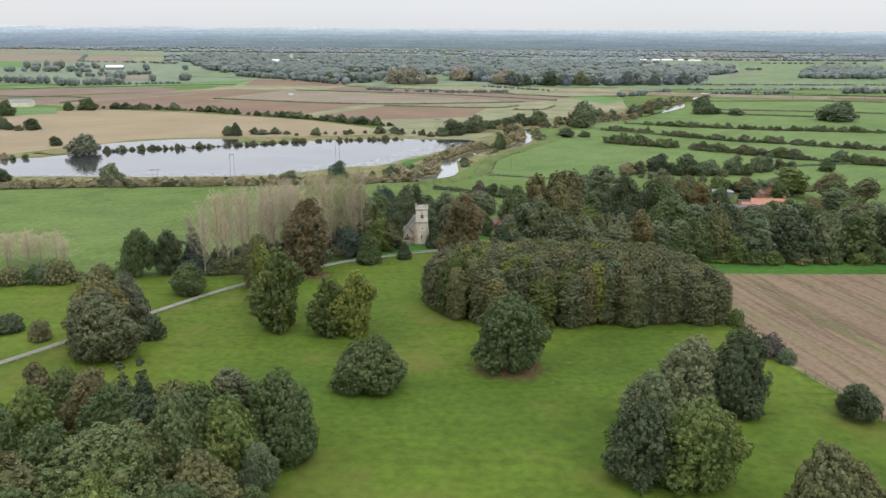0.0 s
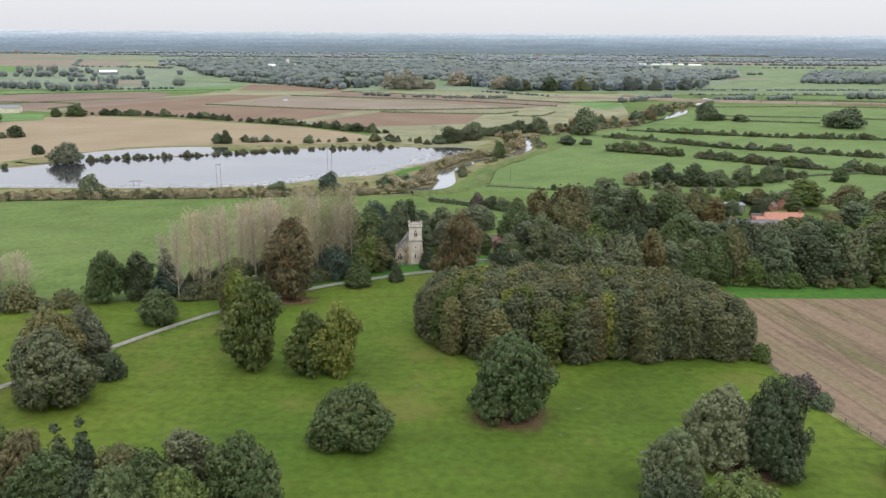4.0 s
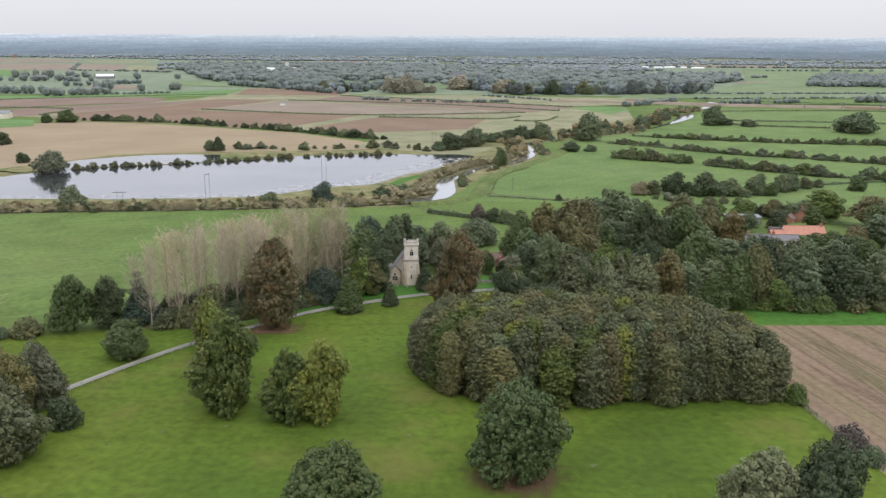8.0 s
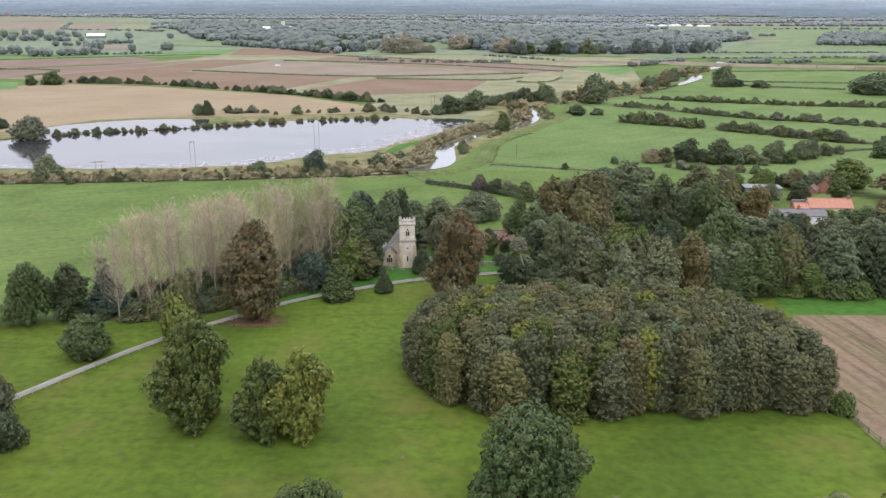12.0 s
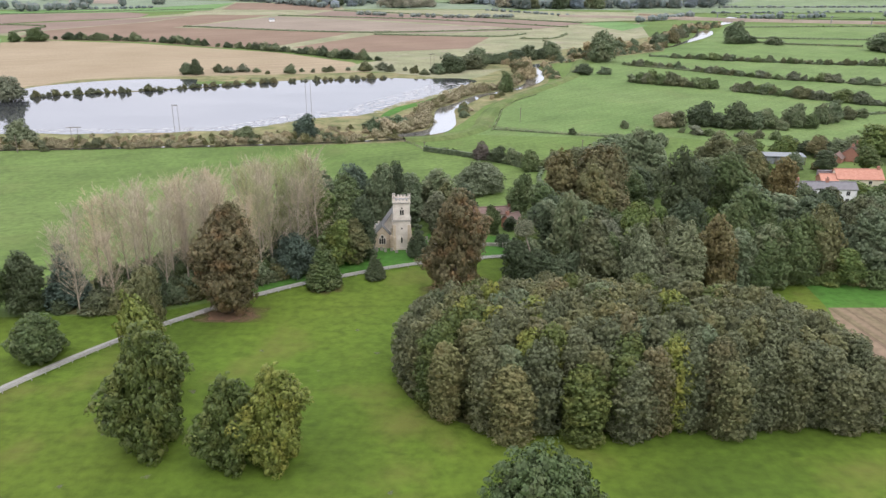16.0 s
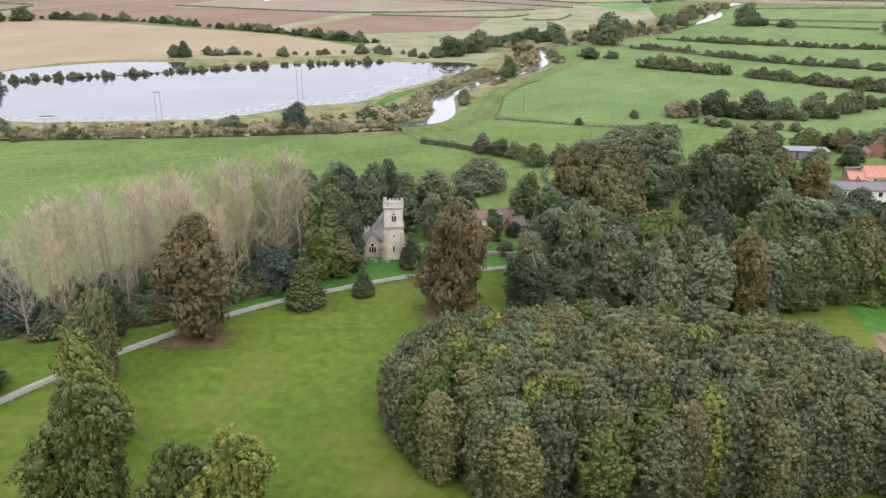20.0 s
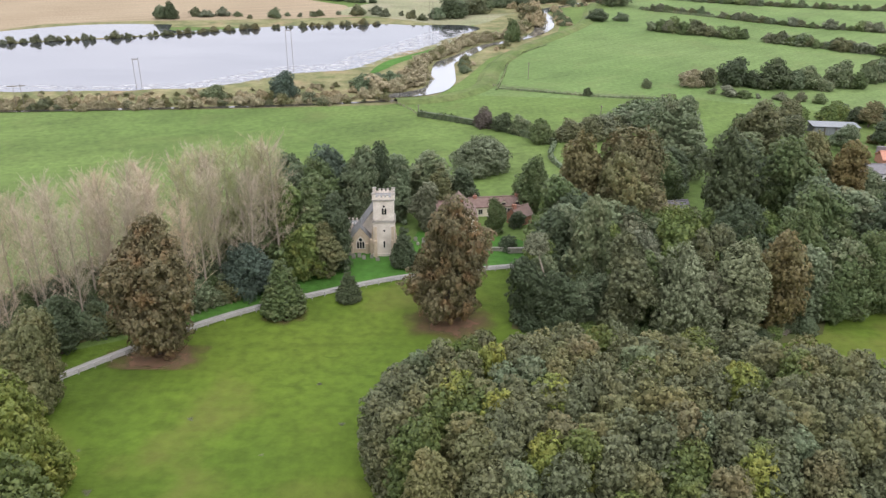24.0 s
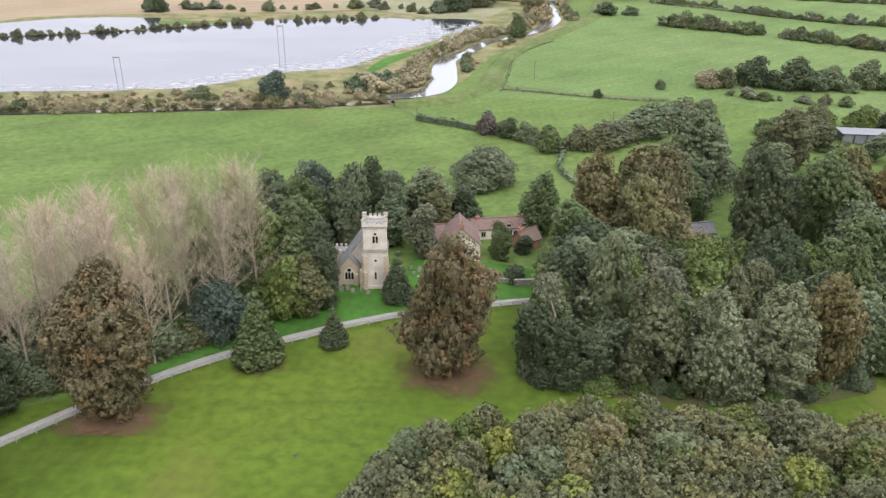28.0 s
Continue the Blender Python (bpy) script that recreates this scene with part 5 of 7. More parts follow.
for x, y, w, h, kd, lf in YARD_TREES + LANE_TREES:
    tree("churchyard_tree", x, y, w, h, kd, lf, {"spruce": "blue green", "willow": "pale green"}.get(lf, WORD.get(lf, "")) + " tree near the old church", "trees about the church", False)
bush("shrub", 22.4, 286.5, 4.2, 3.2, "dark", "rounded dark shrub beside the stone wall", kind="shrub", category="shrub")

POPLAR_FRONT = [
    (-59, 260.5, 26), (-55.5, 263, 27), (-53.4, 269.5, 27), (-50.2, 271, 26), (-39, 255, 24),
    (-42.3, 270, 28), (-40, 274.5, 28), (-36, 274.5, 29), (-32, 272, 28), (-28.6, 275, 30),
    (-25.8, 274.5, 30), (-70.6, 247, 26), (-71, 254, 25), (-62.7, 256.5, 26), (-66, 262, 26),
    (-47, 265, 27), (-45, 259, 26), (-51, 262, 26), (-36, 266, 27), (-33, 279, 27),
    (-58, 267, 25), (-66, 243, 20),
]
POPLAR_BACK = [
    (-40, 280, 26), (-46, 276, 26), (-63, 250, 25), (-44, 252.5, 21), (-30, 268, 26),
    (-139, 249, 11.5), (-135, 252, 12), (-129, 249, 11.5), (-125, 251, 12), (-121, 248, 10),
    (-132, 247, 11), (-142, 252, 11), (-54, 256, 25), (-73, 240, 21), (-76, 249, 23),
    (-68, 256, 25), (-57, 250, 24), (-49, 257, 26), (-79, 245, 20), (-38, 262, 26),
    (-43, 283, 26), (-30, 282, 27),
]
for x, y, h in POPLAR_FRONT + POPLAR_BACK:
    poplar(x, y, h, 1.2 if h > 15 else 2.6)
rng = random.Random(77)
for x, y in spread([(-80, 243), (-66, 244), (-52, 250), (-38, 258), (-28, 268), (-26, 282), (-42, 284), (-60, 270), (-80, 254)], 7.4, 12, POPLAR_FRONT + POPLAR_BACK + [(-29.4, 261.5), (-26, 265), (-33, 259), (-29, 257)]):
    poplar(x, y, rng.uniform(18, 26), 1.05)
rng = random.Random(21)
sheet("wood_floor", [(-80, 241), (-66, 240), (-57, 243), (-40, 256), (-28, 266), (-18, 274), (-14, 285), (-4, 300), (-2, 320), (-40, 312), (-70, 276), (-82, 252)], M_LITTER, 0.045, "dark leaf litter below the poplars", 4, 2)
for x, y in spread([(-72, 243), (-58, 246), (-40, 256), (-28, 266), (-22, 272), (-34, 286), (-60, 274), (-76, 256)], 4.2, 9):
    bush("undergrowth_bush", x, y, rng.uniform(3.5, 5.5), rng.uniform(2.5, 5.5), rng.choice(["hedge", "dark", "dark", "oak"]), "dark undergrowth below the bare poplars", "undergrowth below the poplars", "bush")
hedgerow([(-78, 242), (-66, 242.5), (-54, 247), (-42, 255.5), (-33, 262.5), (-25, 269)], 1.9, 4.4, ["copse", "hedge", "dark", "olive"], "tangled undergrowth at the edge of the poplars", "undergrowth below the poplars", 1.0, 0.0, 41, ("shrub",))
hedgerow([(92, 258.5), (112, 257.5), (140, 258), (175, 260)], 2.8, 4.2, ["lime", "oak", "olive"], "low green growth along the wood edge", "growth along the wood edge", 0.6, 0.0, 42, ("shrub",))
hedgerow([(-170, 222), (-135, 226), (-122, 229), (-110, 232), (-103, 236)], 3.6, 6.5, ["oak", "hedge", "olive"], "green bush at the edge of the park", "bushes at the park edge", 0.8, 0.05, 4, ("shrub",))

# ---- hedges and bushes of the flood plain ----
OLD = ["hedge", "grey", "copse", "willow"]
LAB, GRP = "bush in an old field hedgerow", "old field hedgerows"
hedgerow([(170, 717), (215, 698), (256, 684), (295, 673), (340, 667), (430, 645)], 2.9, 4.4, OLD, LAB, GRP, 0.6, 0.03, 1, ("bush", "bush", "midtree"))
hedgerow([(139, 670), (170, 650), (194, 629), (226, 605), (257, 593), (288, 574), (330, 556)], 2.9, 4.4, OLD, LAB, GRP, 0.6, 0.08, 2, ("bush", "bush", "midtree"))
hedgerow([(128, 593), (150, 580), (172, 568)], 3.2, 6.6, OLD, LAB, GRP, 0.6, 0.03, 3, ("midtree", "bush"))
hedgerow([(182, 560), (206, 542), (235, 521), (264, 503), (300, 484)], 3.0, 6.2, OLD, LAB, GRP, 0.6, 0.05, 4, ("midtree", "bush"))
for x, y, w, h, lf in ((112, 458, 9, 7.5, "scrub"), (119, 459, 8, 8, "copse"), (131, 461, 12, 12, "dark"), (138.5, 459, 9, 7, "dark"), (146, 456, 12.5, 12.5, "dark"), (154, 455, 9, 8, "hedge"), (160, 456, 9.5, 9.5, "hedge"),
                       (166, 453, 7, 5, "hedge"), (175, 459, 10.5, 11.5, "hedge"), (182, 457, 7, 7, "oak"), (192, 468, 8, 10, "hedge"), (199, 472, 9.5, 10.5, "hedge"), (210, 478, 7, 6.5, "copse"), (219, 482, 6, 5, "hedge"), (236, 472, 9, 8, "oak")):
    bush("meadow_tree", x, y, w, h, lf, {"dark": "dark round tree", "scrub": "yellowing willow"}.get(lf, "grey green tree") + " in a clump between meadows", "meadow clump", "midtree", "tree")
hedgerow([(47, 378), (57, 382), (67, 388), (78, 398), (92, 415), (106, 421)], 3.6, 8.0, ["copse", "hedge", "grey", "copse"], "grey green tree along a ditch", "trees along a ditch", 1.6, 0, 8, ("midtree",))
hedgerow([(117, 446), (140, 436), (155, 432)], 6, 4, OLD, LAB, GRP, 0.6, 0.1, 9)
clipped_hedge([(-1, 409), (15, 399.5), (30, 388), (44, 373)], 2.6, 2.4, "dark", "dense dark hedge between meadows", 3)
clipped_hedge([(44, 373), (41, 358), (45, 342)], 1.6, 1.6, "hedge", "thin hedge between paddocks", 4)
for x, y, w, lf in ((22, 394, 7, "purple"), (28.5, 390, 6.5, "dark"), (34, 386, 6.5, "hedge"), (40, 376, 8, "willow")):
    bush("hedgerow_tree", x, y, w, w * 1.0, lf, "round small tree growing in the hedge", "trees in the hedge", "midtree", "tree")
for x, y, w, h, lf in ((102, 625, 13, 7, "dark"), (117, 625, 9, 5, "hedge"), (127, 690, 21, 22, "hedge"), (269, 810, 20, 19, "hedge"), (280, 812, 15, 8, "dark"), (300, 800, 15, 7, "hedge"), (378, 752, 32, 18, "hedge"),
                       (93, 455, 4, 4, "hedge"), (66, 441, 3.5, 3.5, "dark")):
    bush("meadow_tree", x, y, w, h, lf, "lone tree or thorn standing in the meadows", "lone meadow trees", "midtree", "tree")
clipped_hedge([(31, 451), (45, 447), (72, 438.5), (92, 436)], 1.2, 0.9, "hedge", "low rough hedge along a ditch", 6, 5)
clipped_hedge([(30, 449), (34.5, 474), (40, 507), (52, 532), (62, 546)], 0.9, 0.5, "willow", "rough grass along a meadow ditch", 7, 4)

clipped_hedge([(277, 838), (301, 805), (370, 783)], 2.2, 1.8, "hedge", "thin dark hedge between far meadows", 8, 5, 0.6)
clipped_hedge([(192, 475), (221, 487), (291, 506)], 1.6, 1.4, "hedge", "thin hedge between meadows", 9, 6, 0.5)
clipped_hedge([(170, 717), (256, 684), (295, 673), (340, 667), (430, 645)], 2.2, 1.5, "hedge", "old hedge bottom between meadows", 10, 6, 0.6)
clipped_hedge([(139, 670), (194, 629), (226, 605), (257, 593), (288, 574), (330, 556)], 2.2, 1.4, "hedge", "old hedge bottom between meadows", 11, 6, 0.6)
clipped_hedge([(182, 560), (206, 542), (235, 521), (264, 503), (300, 484)], 2.2, 1.5, "hedge", "old hedge bottom between meadows", 12, 6, 0.6)

# scrub along lake and river
hedgerow([(-300, 396), (-200, 415), (-120, 424), (-69, 431), (-40, 437), (-24, 445)], 1.3, 2.9, ["scrub", "scrub", "olive", "scrub"], "tan and olive scrub between lake and river", "", 2.2, 0.05, 31, joined="river_scrub")
hedgerow([(-260, 414), (-200, 422), (-120, 432), (-69, 441), (-40, 451), (-26, 460), (-16, 474)], 1.1, 1.8, ["scrub", "olive", "scrub", "scrub"], "low tangled growth between lake and river", "", 3.0, 0.1, 37, joined="river_scrub")
hedgerow([(78, 604), (81, 640), (80, 662)], 3.0, 4.0, ["scrub", "hedge"], "scrub on the outer river bank", "", 1.0, 0.0, 32, joined="river_scrub")
hedgerow([(88, 690), (120, 716), (170, 757), (200, 780)], 3.0, 5.0, ["scrub", "hedge", "brown"], "scrub beside the far river reach", "", 1.5, 0.0, 33, joined="river_scrub")
hedgerow([(278, 934), (290, 950), (302, 966)], 3, 6, ["hedge", "scrub"], "scrub hiding the far river", "", 3.0, 0.0, 35, joined="river_scrub")
hedgerow([(200, 806), (222, 842), (240, 880), (258, 915), (280, 950)], 3.4, 7, ["scrub", "brown", "hedge", "grey"], "brown scrub beside the far river", "", 5.0, 0.0, 36, ("bush", "midtree"), joined="river_scrub")
hedgerow([(96, 678), (140, 718), (190, 757)], 3.6, 2.6, ["scrub", "hedge"], "low growth on the river bank", "", 0.8, 0.0, 34, joined="river_scrub")
hedgerow([(-300, 388.5), (-200, 408.5), (-145, 414.5), (-69, 422.5), (-38, 427.8), (-14, 433.5)], 1.2, 3.3, ["scrub", "olive", "scrub", "copse", "scrub"], "tan and olive scrub on the river bank", "river bank scrub", 1.8, 0.05, 11, joined="river_scrub")
hedgerow([(-18, 444), (-8, 451), (-3.5, 463), (-3, 484), (-1, 501), (7, 516), (15, 532), (22, 549), (38, 562), (51, 580), (56, 602)], 1.7, 5.0, ["scrub", "scrub", "scrub", "olive"], "tan willow scrub on the river bank", "river bank scrub", 1.1, 0.0, 12, joined="river_scrub")
hedgerow([(-26, 444), (-16, 455), (-9, 470)], 2.6, 5.4, ["scrub", "scrub", "hedge"], "tan willow scrub on the river bank", "river bank scrub", 1.6, 0.0, 13, joined="river_scrub")
hedgerow([(17.5, 480), (18.5, 492), (20.5, 503)], 2.4, 3.0, ["scrub", "hedge", "olive"], "scrub at the water's edge", "river bank scrub", 1.2, 0.1, 14, joined="river_scrub")
hedgerow([(62, 602), (62, 640), (54, 668)], 4.5, 7, ["scrub", "brown"], "brown scrub on the river bend", "river bank scrub", 2, 0.0, 15, joined="river_scrub")
hedgerow([(30, 690), (60, 692), (95, 712), (130, 745), (180, 780), (215, 838), (245, 900)], 7, 7, ["hedge", "brown", "scrub", "dark"], "scrub beside the far river reach", "river bank scrub", 6, 0.05, 16, ("bush", "midtree"), joined="river_scrub")
hedgerow([(4, 632), (34, 668), (62, 690), (96, 712)], 7, 10, ["hedge", "dark", "copse"], "dark tree beside the river bend", "river bend trees", 4, 0.0, 17, ("midtree",))
for x, y, w, h, lf, lb in ((-173, 418, 12, 11.5, "pale", "grey green willow on the river bank"), (-54, 433, 9.5, 11, "spruce", "blue grey willow by the river"), (-80, 428, 9, 6.5, "hedge", "broad green bush on the bank"),
                           (-233, 524, 19, 13, "grey", "pale willow at the lake edge"), (-268, 560, 8, 7, "dark", "dark lone bush in the stubble"), (-162, 619, 8, 8, "hedge", "small tree at the stubble edge"),
                           (-155, 618, 7.5, 10.5, "dark", "dark small tree at the stubble edge"), (45, 555, 8, 12, "willow", "grey green willow between lake and river"),
                           (-350.7, 812, 18, 12, "oak", "dark round hedgerow oak"), (-367.5, 805, 10, 8.5, "oak", "small dark hedgerow oak beyond the stubble"), (-402, 752, 14, 15, "oak", "big dark spreading oak beside a barn")):
    bush("willow_tree" if "willow" in lb else "lone_tree", x, y, w, h, lf, lb, kind="midtree", category="tree")
hedgerow([(-225, 533), (-205, 542), (-169, 554), (-137, 568), (-109, 582), (-80, 592), (-30, 605)], 3.1, 3.1, ["copse", "grey", "brown", "copse"], "bush standing at the lake edge", "bushes at the lake edge", 0.8, 0.06, 18)
hedgerow([(-145, 628), (-124, 632), (-103, 621), (-92, 625), (-68, 635), (-35, 640), (0, 622)], 6.5, 5.6, ["hedge", "grey", "copse"], "bush on the far lake shore", "far shore bushes", 2, 0.1, 19)
hedgerow([(-420, 474), (-300, 492), (-255, 505)], 6, 5, ["scrub", "hedge"], "scrub on the far lake shore", "far shore bushes", 2, 0.1, 20, joined="river_scrub")
hedgerow([(-330, 425), (-285, 428), (-240, 424), (-232, 421)], 4.5, 6.5, ["dark", "hedge"], "dark thicket at the lake end", "lake end thicket", 2.5, 0.0, 22)
hedgerow([(-330, 640), (-350, 660), (-385, 650)], 8, 11, ["dark", "hedge"], "tree in a stubble field thicket", "stubble field thicket", 5, 0.0, 23, ("midtree",))
FARH = [[(-342, 828), (-254, 811), (-191, 779), (-134, 749), (-101, 729), (-68, 702), (-40, 690)], [(-262, 948), (-76, 892), (101, 928)], [(-189, 1088), (-6, 1036), (142, 951)], [(-132, 1172), (-6, 1106), (165, 1000)],
        [(-57, 871), (53, 856), (90, 880)], [(-560, 965), (-413, 950), (-410, 880)], [(80, 838), (110, 840), (130, 880)], [(320, 955), (480, 965), (600, 930)], [(290, 850), (400, 835), (520, 800)],
        [(-294, 1190), (-420, 1140), (-560, 1075)], [(360, 1110), (470, 1080), (640, 1010)]]
hedgerow(FARH[0], 5.0, 6, ["hedge", "dark"], "dark bushes of a far field hedge", "", 0.8, 0.08, 40, joined="far_hedgerow")
for i, ln in enumerate(FARH[1:]):
    clipped_hedge(ln, 2.6, 1.5, "hedge", "thin dark hedge between far fields", 50 + i, 1.6, 1.0)

# far woods
rng = random.Random(3)
FARWOOD = [(-620, 1975), (-445, 1592), (-342, 1392), (-216, 1302), (-136, 1215), (-92, 1272), (-26, 1329), (27, 1333), (85, 1260), (105, 1207), (229, 1222), (357, 1242),
           (408, 1257), (500, 1520), (577, 1566), (640, 1760), (449, 1800), (198, 2050), (-107, 2150), (-430, 2300), (-674, 2341)]
OPEN = [[(-520, 1540), (-291, 1480), (-265, 1320), (-440, 1370)], [(-200, 1560), (-78, 1550), (-70, 1370), (-160, 1365)], [(-28, 1470), (32, 1440), (30, 1320), (-30, 1320)]]
clear_of = lambda spots: [q for q in spots if not any(inside(q, o) for o in OPEN)]
near_wood = clear_of(spread(FARWOOD, 19, 1))
for i, (lf, lb) in enumerate((("far", "dark front of a broad hazy wood"), ("hedge", "green trees in the front of a far wood"), ("far", "dark trees in the front of a far wood"), ("haze", "haze-greyed trees in the front of a far wood"))):
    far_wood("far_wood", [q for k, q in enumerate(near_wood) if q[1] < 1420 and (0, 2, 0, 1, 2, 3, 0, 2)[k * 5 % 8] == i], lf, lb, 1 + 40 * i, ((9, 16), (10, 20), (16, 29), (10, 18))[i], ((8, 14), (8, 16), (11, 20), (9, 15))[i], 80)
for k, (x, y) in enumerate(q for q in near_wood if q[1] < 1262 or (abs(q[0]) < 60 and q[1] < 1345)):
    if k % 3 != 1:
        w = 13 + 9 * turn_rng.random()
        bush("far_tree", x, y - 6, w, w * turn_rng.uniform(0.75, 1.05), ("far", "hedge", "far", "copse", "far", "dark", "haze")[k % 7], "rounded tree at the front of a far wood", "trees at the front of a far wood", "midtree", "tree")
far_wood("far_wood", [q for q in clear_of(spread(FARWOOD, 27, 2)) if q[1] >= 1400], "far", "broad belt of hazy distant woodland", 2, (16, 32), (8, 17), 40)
far_wood("far_wood", spread([(645, 1436), (778, 1416), (921, 1673), (835, 1752), (756, 1659)], 17, 2), "far", "distant wood beyond the meadows", 3, (14, 24), (9, 16), 50)
# hedgerows and tree belts of the middle plain: line, crown widths, heights, step, depth
for i, (ln, size, tall, step, deep) in enumerate((
        ([(-790, 1506), (-618, 1501)], (12, 22), (8, 15), 11, 22), ([(-800, 1602), (-735, 1606)], (14, 22), (12, 20), 14, 10), ([(-725, 1650), (-645, 1615)], (12, 20), (8, 14), 13, 12), ([(-594, 1358), (-508, 1442)], (10, 16), (6, 10), 9, 8),
        ([(-503, 1256), (-490, 1270)], (13, 18), (12, 16), 12, 3), ([(-434, 1237), (-402, 1239)], (13, 18), (11, 15), 11, 6), ([(-402, 1276), (-389, 1277)], (11, 14), (10, 13), 12, 3), ([(-680, 1215), (-539, 1173)], (11, 18), (8, 14), 12, 9),
        ([(-524, 1142), (-460, 1178)], (12, 18), (9, 14), 9, 8), ([(-460, 1178), (-383, 1205)], (6, 9), (3, 5), 6, 2), ([(-560, 1575), (-490, 1590)], (14, 22), (10, 16), 12, 14), ([(-718, 1904), (-596, 1860)], (9, 14), (4, 7), 10, 4),
        ([(-1000, 2345), (-842, 1950), (-724, 1930), (-610, 1905)], (8, 12), (3, 5), 16, 3), ([(366, 1055), (468, 1077)], (9, 14), (5, 9), 9, 5), ([(554, 1091), (620, 1093)], (12, 18), (8, 13), 10, 8), ([(400, 1245), (705, 1266)], (5, 8), (2, 4), 6, 2),
        ([(360, 1145), (603, 1170)], (5, 8), (2, 4), 6, 2), ([(664, 1736), (720, 1741)], (12, 18), (6, 9), 12, 8), ([(231, 1015), (312, 1086)], (9, 13), (5, 9), 7, 10), ([(64, 1179), (168, 1087)], (5, 8), (3, 5), 7, 3),
        ([(-95, 1109), (1, 1069), (93, 1066)], (7, 11), (4, 6), 7, 4), ([(-340, 1395), (-225, 1302), (-140, 1212)], (10, 18), (7, 13), 9, 10), ([(690, 2300), (1250, 2290)], (12, 20), (5, 9), 13, 10), ([(820, 2080), (1100, 2090)], (10, 16), (4, 7), 14, 6))):
    line = curve_line(ln, step)
    spots = [(p[0] + rng.uniform(-0.3, 0.3) * step, p[1] + rng.uniform(-0.5, 0.5) * deep) for p in line if rng.random() > 0.14]
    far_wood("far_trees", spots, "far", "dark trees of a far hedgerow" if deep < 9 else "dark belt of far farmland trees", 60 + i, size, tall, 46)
# tree rows of the hazy plain beyond
spots = []
for k in range(84):
    y = 1980 + 1330 * rng.random() ** 0.9
    x = rng.uniform(-0.66, 0.5) * y
    dx, dy = rng.uniform(11, 19), rng.uniform(-1.6, 1.6)
    spots += [(x + i * dx + rng.uniform(-5, 5), y + i * dy + rng.uniform(-7, 7)) for i in range(rng.randint(12, 60)) if rng.random() > 0.1]
spots = [q for q in spots if not (q[1] < 2850 and q[0] / q[1] < -0.33) and not (q[1] < 2330 and q[0] > 560) and abs(q[0]) < 0.66 * q[1]]
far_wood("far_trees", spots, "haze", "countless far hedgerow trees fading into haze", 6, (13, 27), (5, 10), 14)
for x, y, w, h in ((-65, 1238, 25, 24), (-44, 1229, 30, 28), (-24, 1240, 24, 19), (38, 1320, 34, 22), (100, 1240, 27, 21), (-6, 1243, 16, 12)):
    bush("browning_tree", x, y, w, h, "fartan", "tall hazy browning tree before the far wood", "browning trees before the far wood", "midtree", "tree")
bush("far_tree", 70, 1309, 22, 21, "haze", "haze-greyed tree before the far wood", "", "midtree", "tree")

# ---- buildings and built things ----
def box(bm, x0, x1, y0, y1, z0, z1):
    vs = [bm.verts.new((x, y, z)) for z in (z0, z1) for x, y in ((x0, y0), (x1, y0), (x1, y1), (x0, y1))]
    for f in ((3, 2, 1, 0), (4, 5, 6, 7), (0, 1, 5, 4), (1, 2, 6, 5), (2, 3, 7, 6), (3, 0, 4, 7)):
        bm.faces.new([vs[i] for i in f])
    return bm


def boxes(*dims):
    bm = bmesh.new()
    for d in dims:
        box(bm, *d)
    return bm


def prism(bm, outline, lift):
    """A solid from an outline of points, drawn out by the vector lift."""
    a = [bm.verts.new(p) for p in outline]
    c = [bm.verts.new(Vector(p) + Vector(lift)) for p in outline]
    bm.faces.new(a[::-1])
    bm.faces.new(c)
    n = len(a)
    for i in range(n):
        bm.faces.new((a[i], a[(i + 1) % n], c[(i + 1) % n], c[i]))
    bmesh.ops.recalc_face_normals(bm, faces=bm.faces[:])
    return bm


def gable_body(x0, x1, y0, y1, eave, ridge, along="x"):
    """Walls of a gabled house as one solid, from the foot to under the roof."""
    if along == "x":
        ym = (y0 + y1) / 2
        return prism(bmesh.new(), [(x0, y0, -0.6), (x0, y1, -0.6), (x0, y1, eave), (x0, ym, ridge), (x0, y0, eave)], (x1 - x0, 0, 0))
    xm = (x0 + x1) / 2
    return prism(bmesh.new(), [(x0, y0, -0.6), (x1, y0, -0.6), (x1, y0, eave), (xm, y0, ridge), (x0, y0, eave)], (0, y1 - y0, 0))


def roof_slopes(x0, x1, y0, y1, eave, ridge, along="x", over=0.3, thick=0.18):
    """The two roof slopes, each a slab with eaves and verges overhanging."""
    out = []
    for sgn in (-1, 1):
        if along == "x":
            ym, ye = (y0 + y1) / 2, (y0 if sgn < 0 else y1)
            k = (ridge - eave) / abs(ye - ym)
            lo = (x0 - over, ye + sgn * over, eave - k * over)
            pts = [lo, (x1 + over, lo[1], lo[2]), (x1 + over, ym, ridge), (x0 - over, ym, ridge)]
        else:
            xm, xe = (x0 + x1) / 2, (x0 if sgn < 0 else x1)
            k = (ridge - eave) / abs(xe - xm)
            lo = (xe + sgn * over, y0 - over, eave - k * over)
            pts = [lo, (lo[0], y1 + over, lo[2]), (xm, y1 + over, ridge), (xm, y0 - over, ridge)]
        out.append(prism(bmesh.new(), [Vector(p) + Vector((0, 0, 0.02)) for p in pts], (0, 0, thick)))
    return out


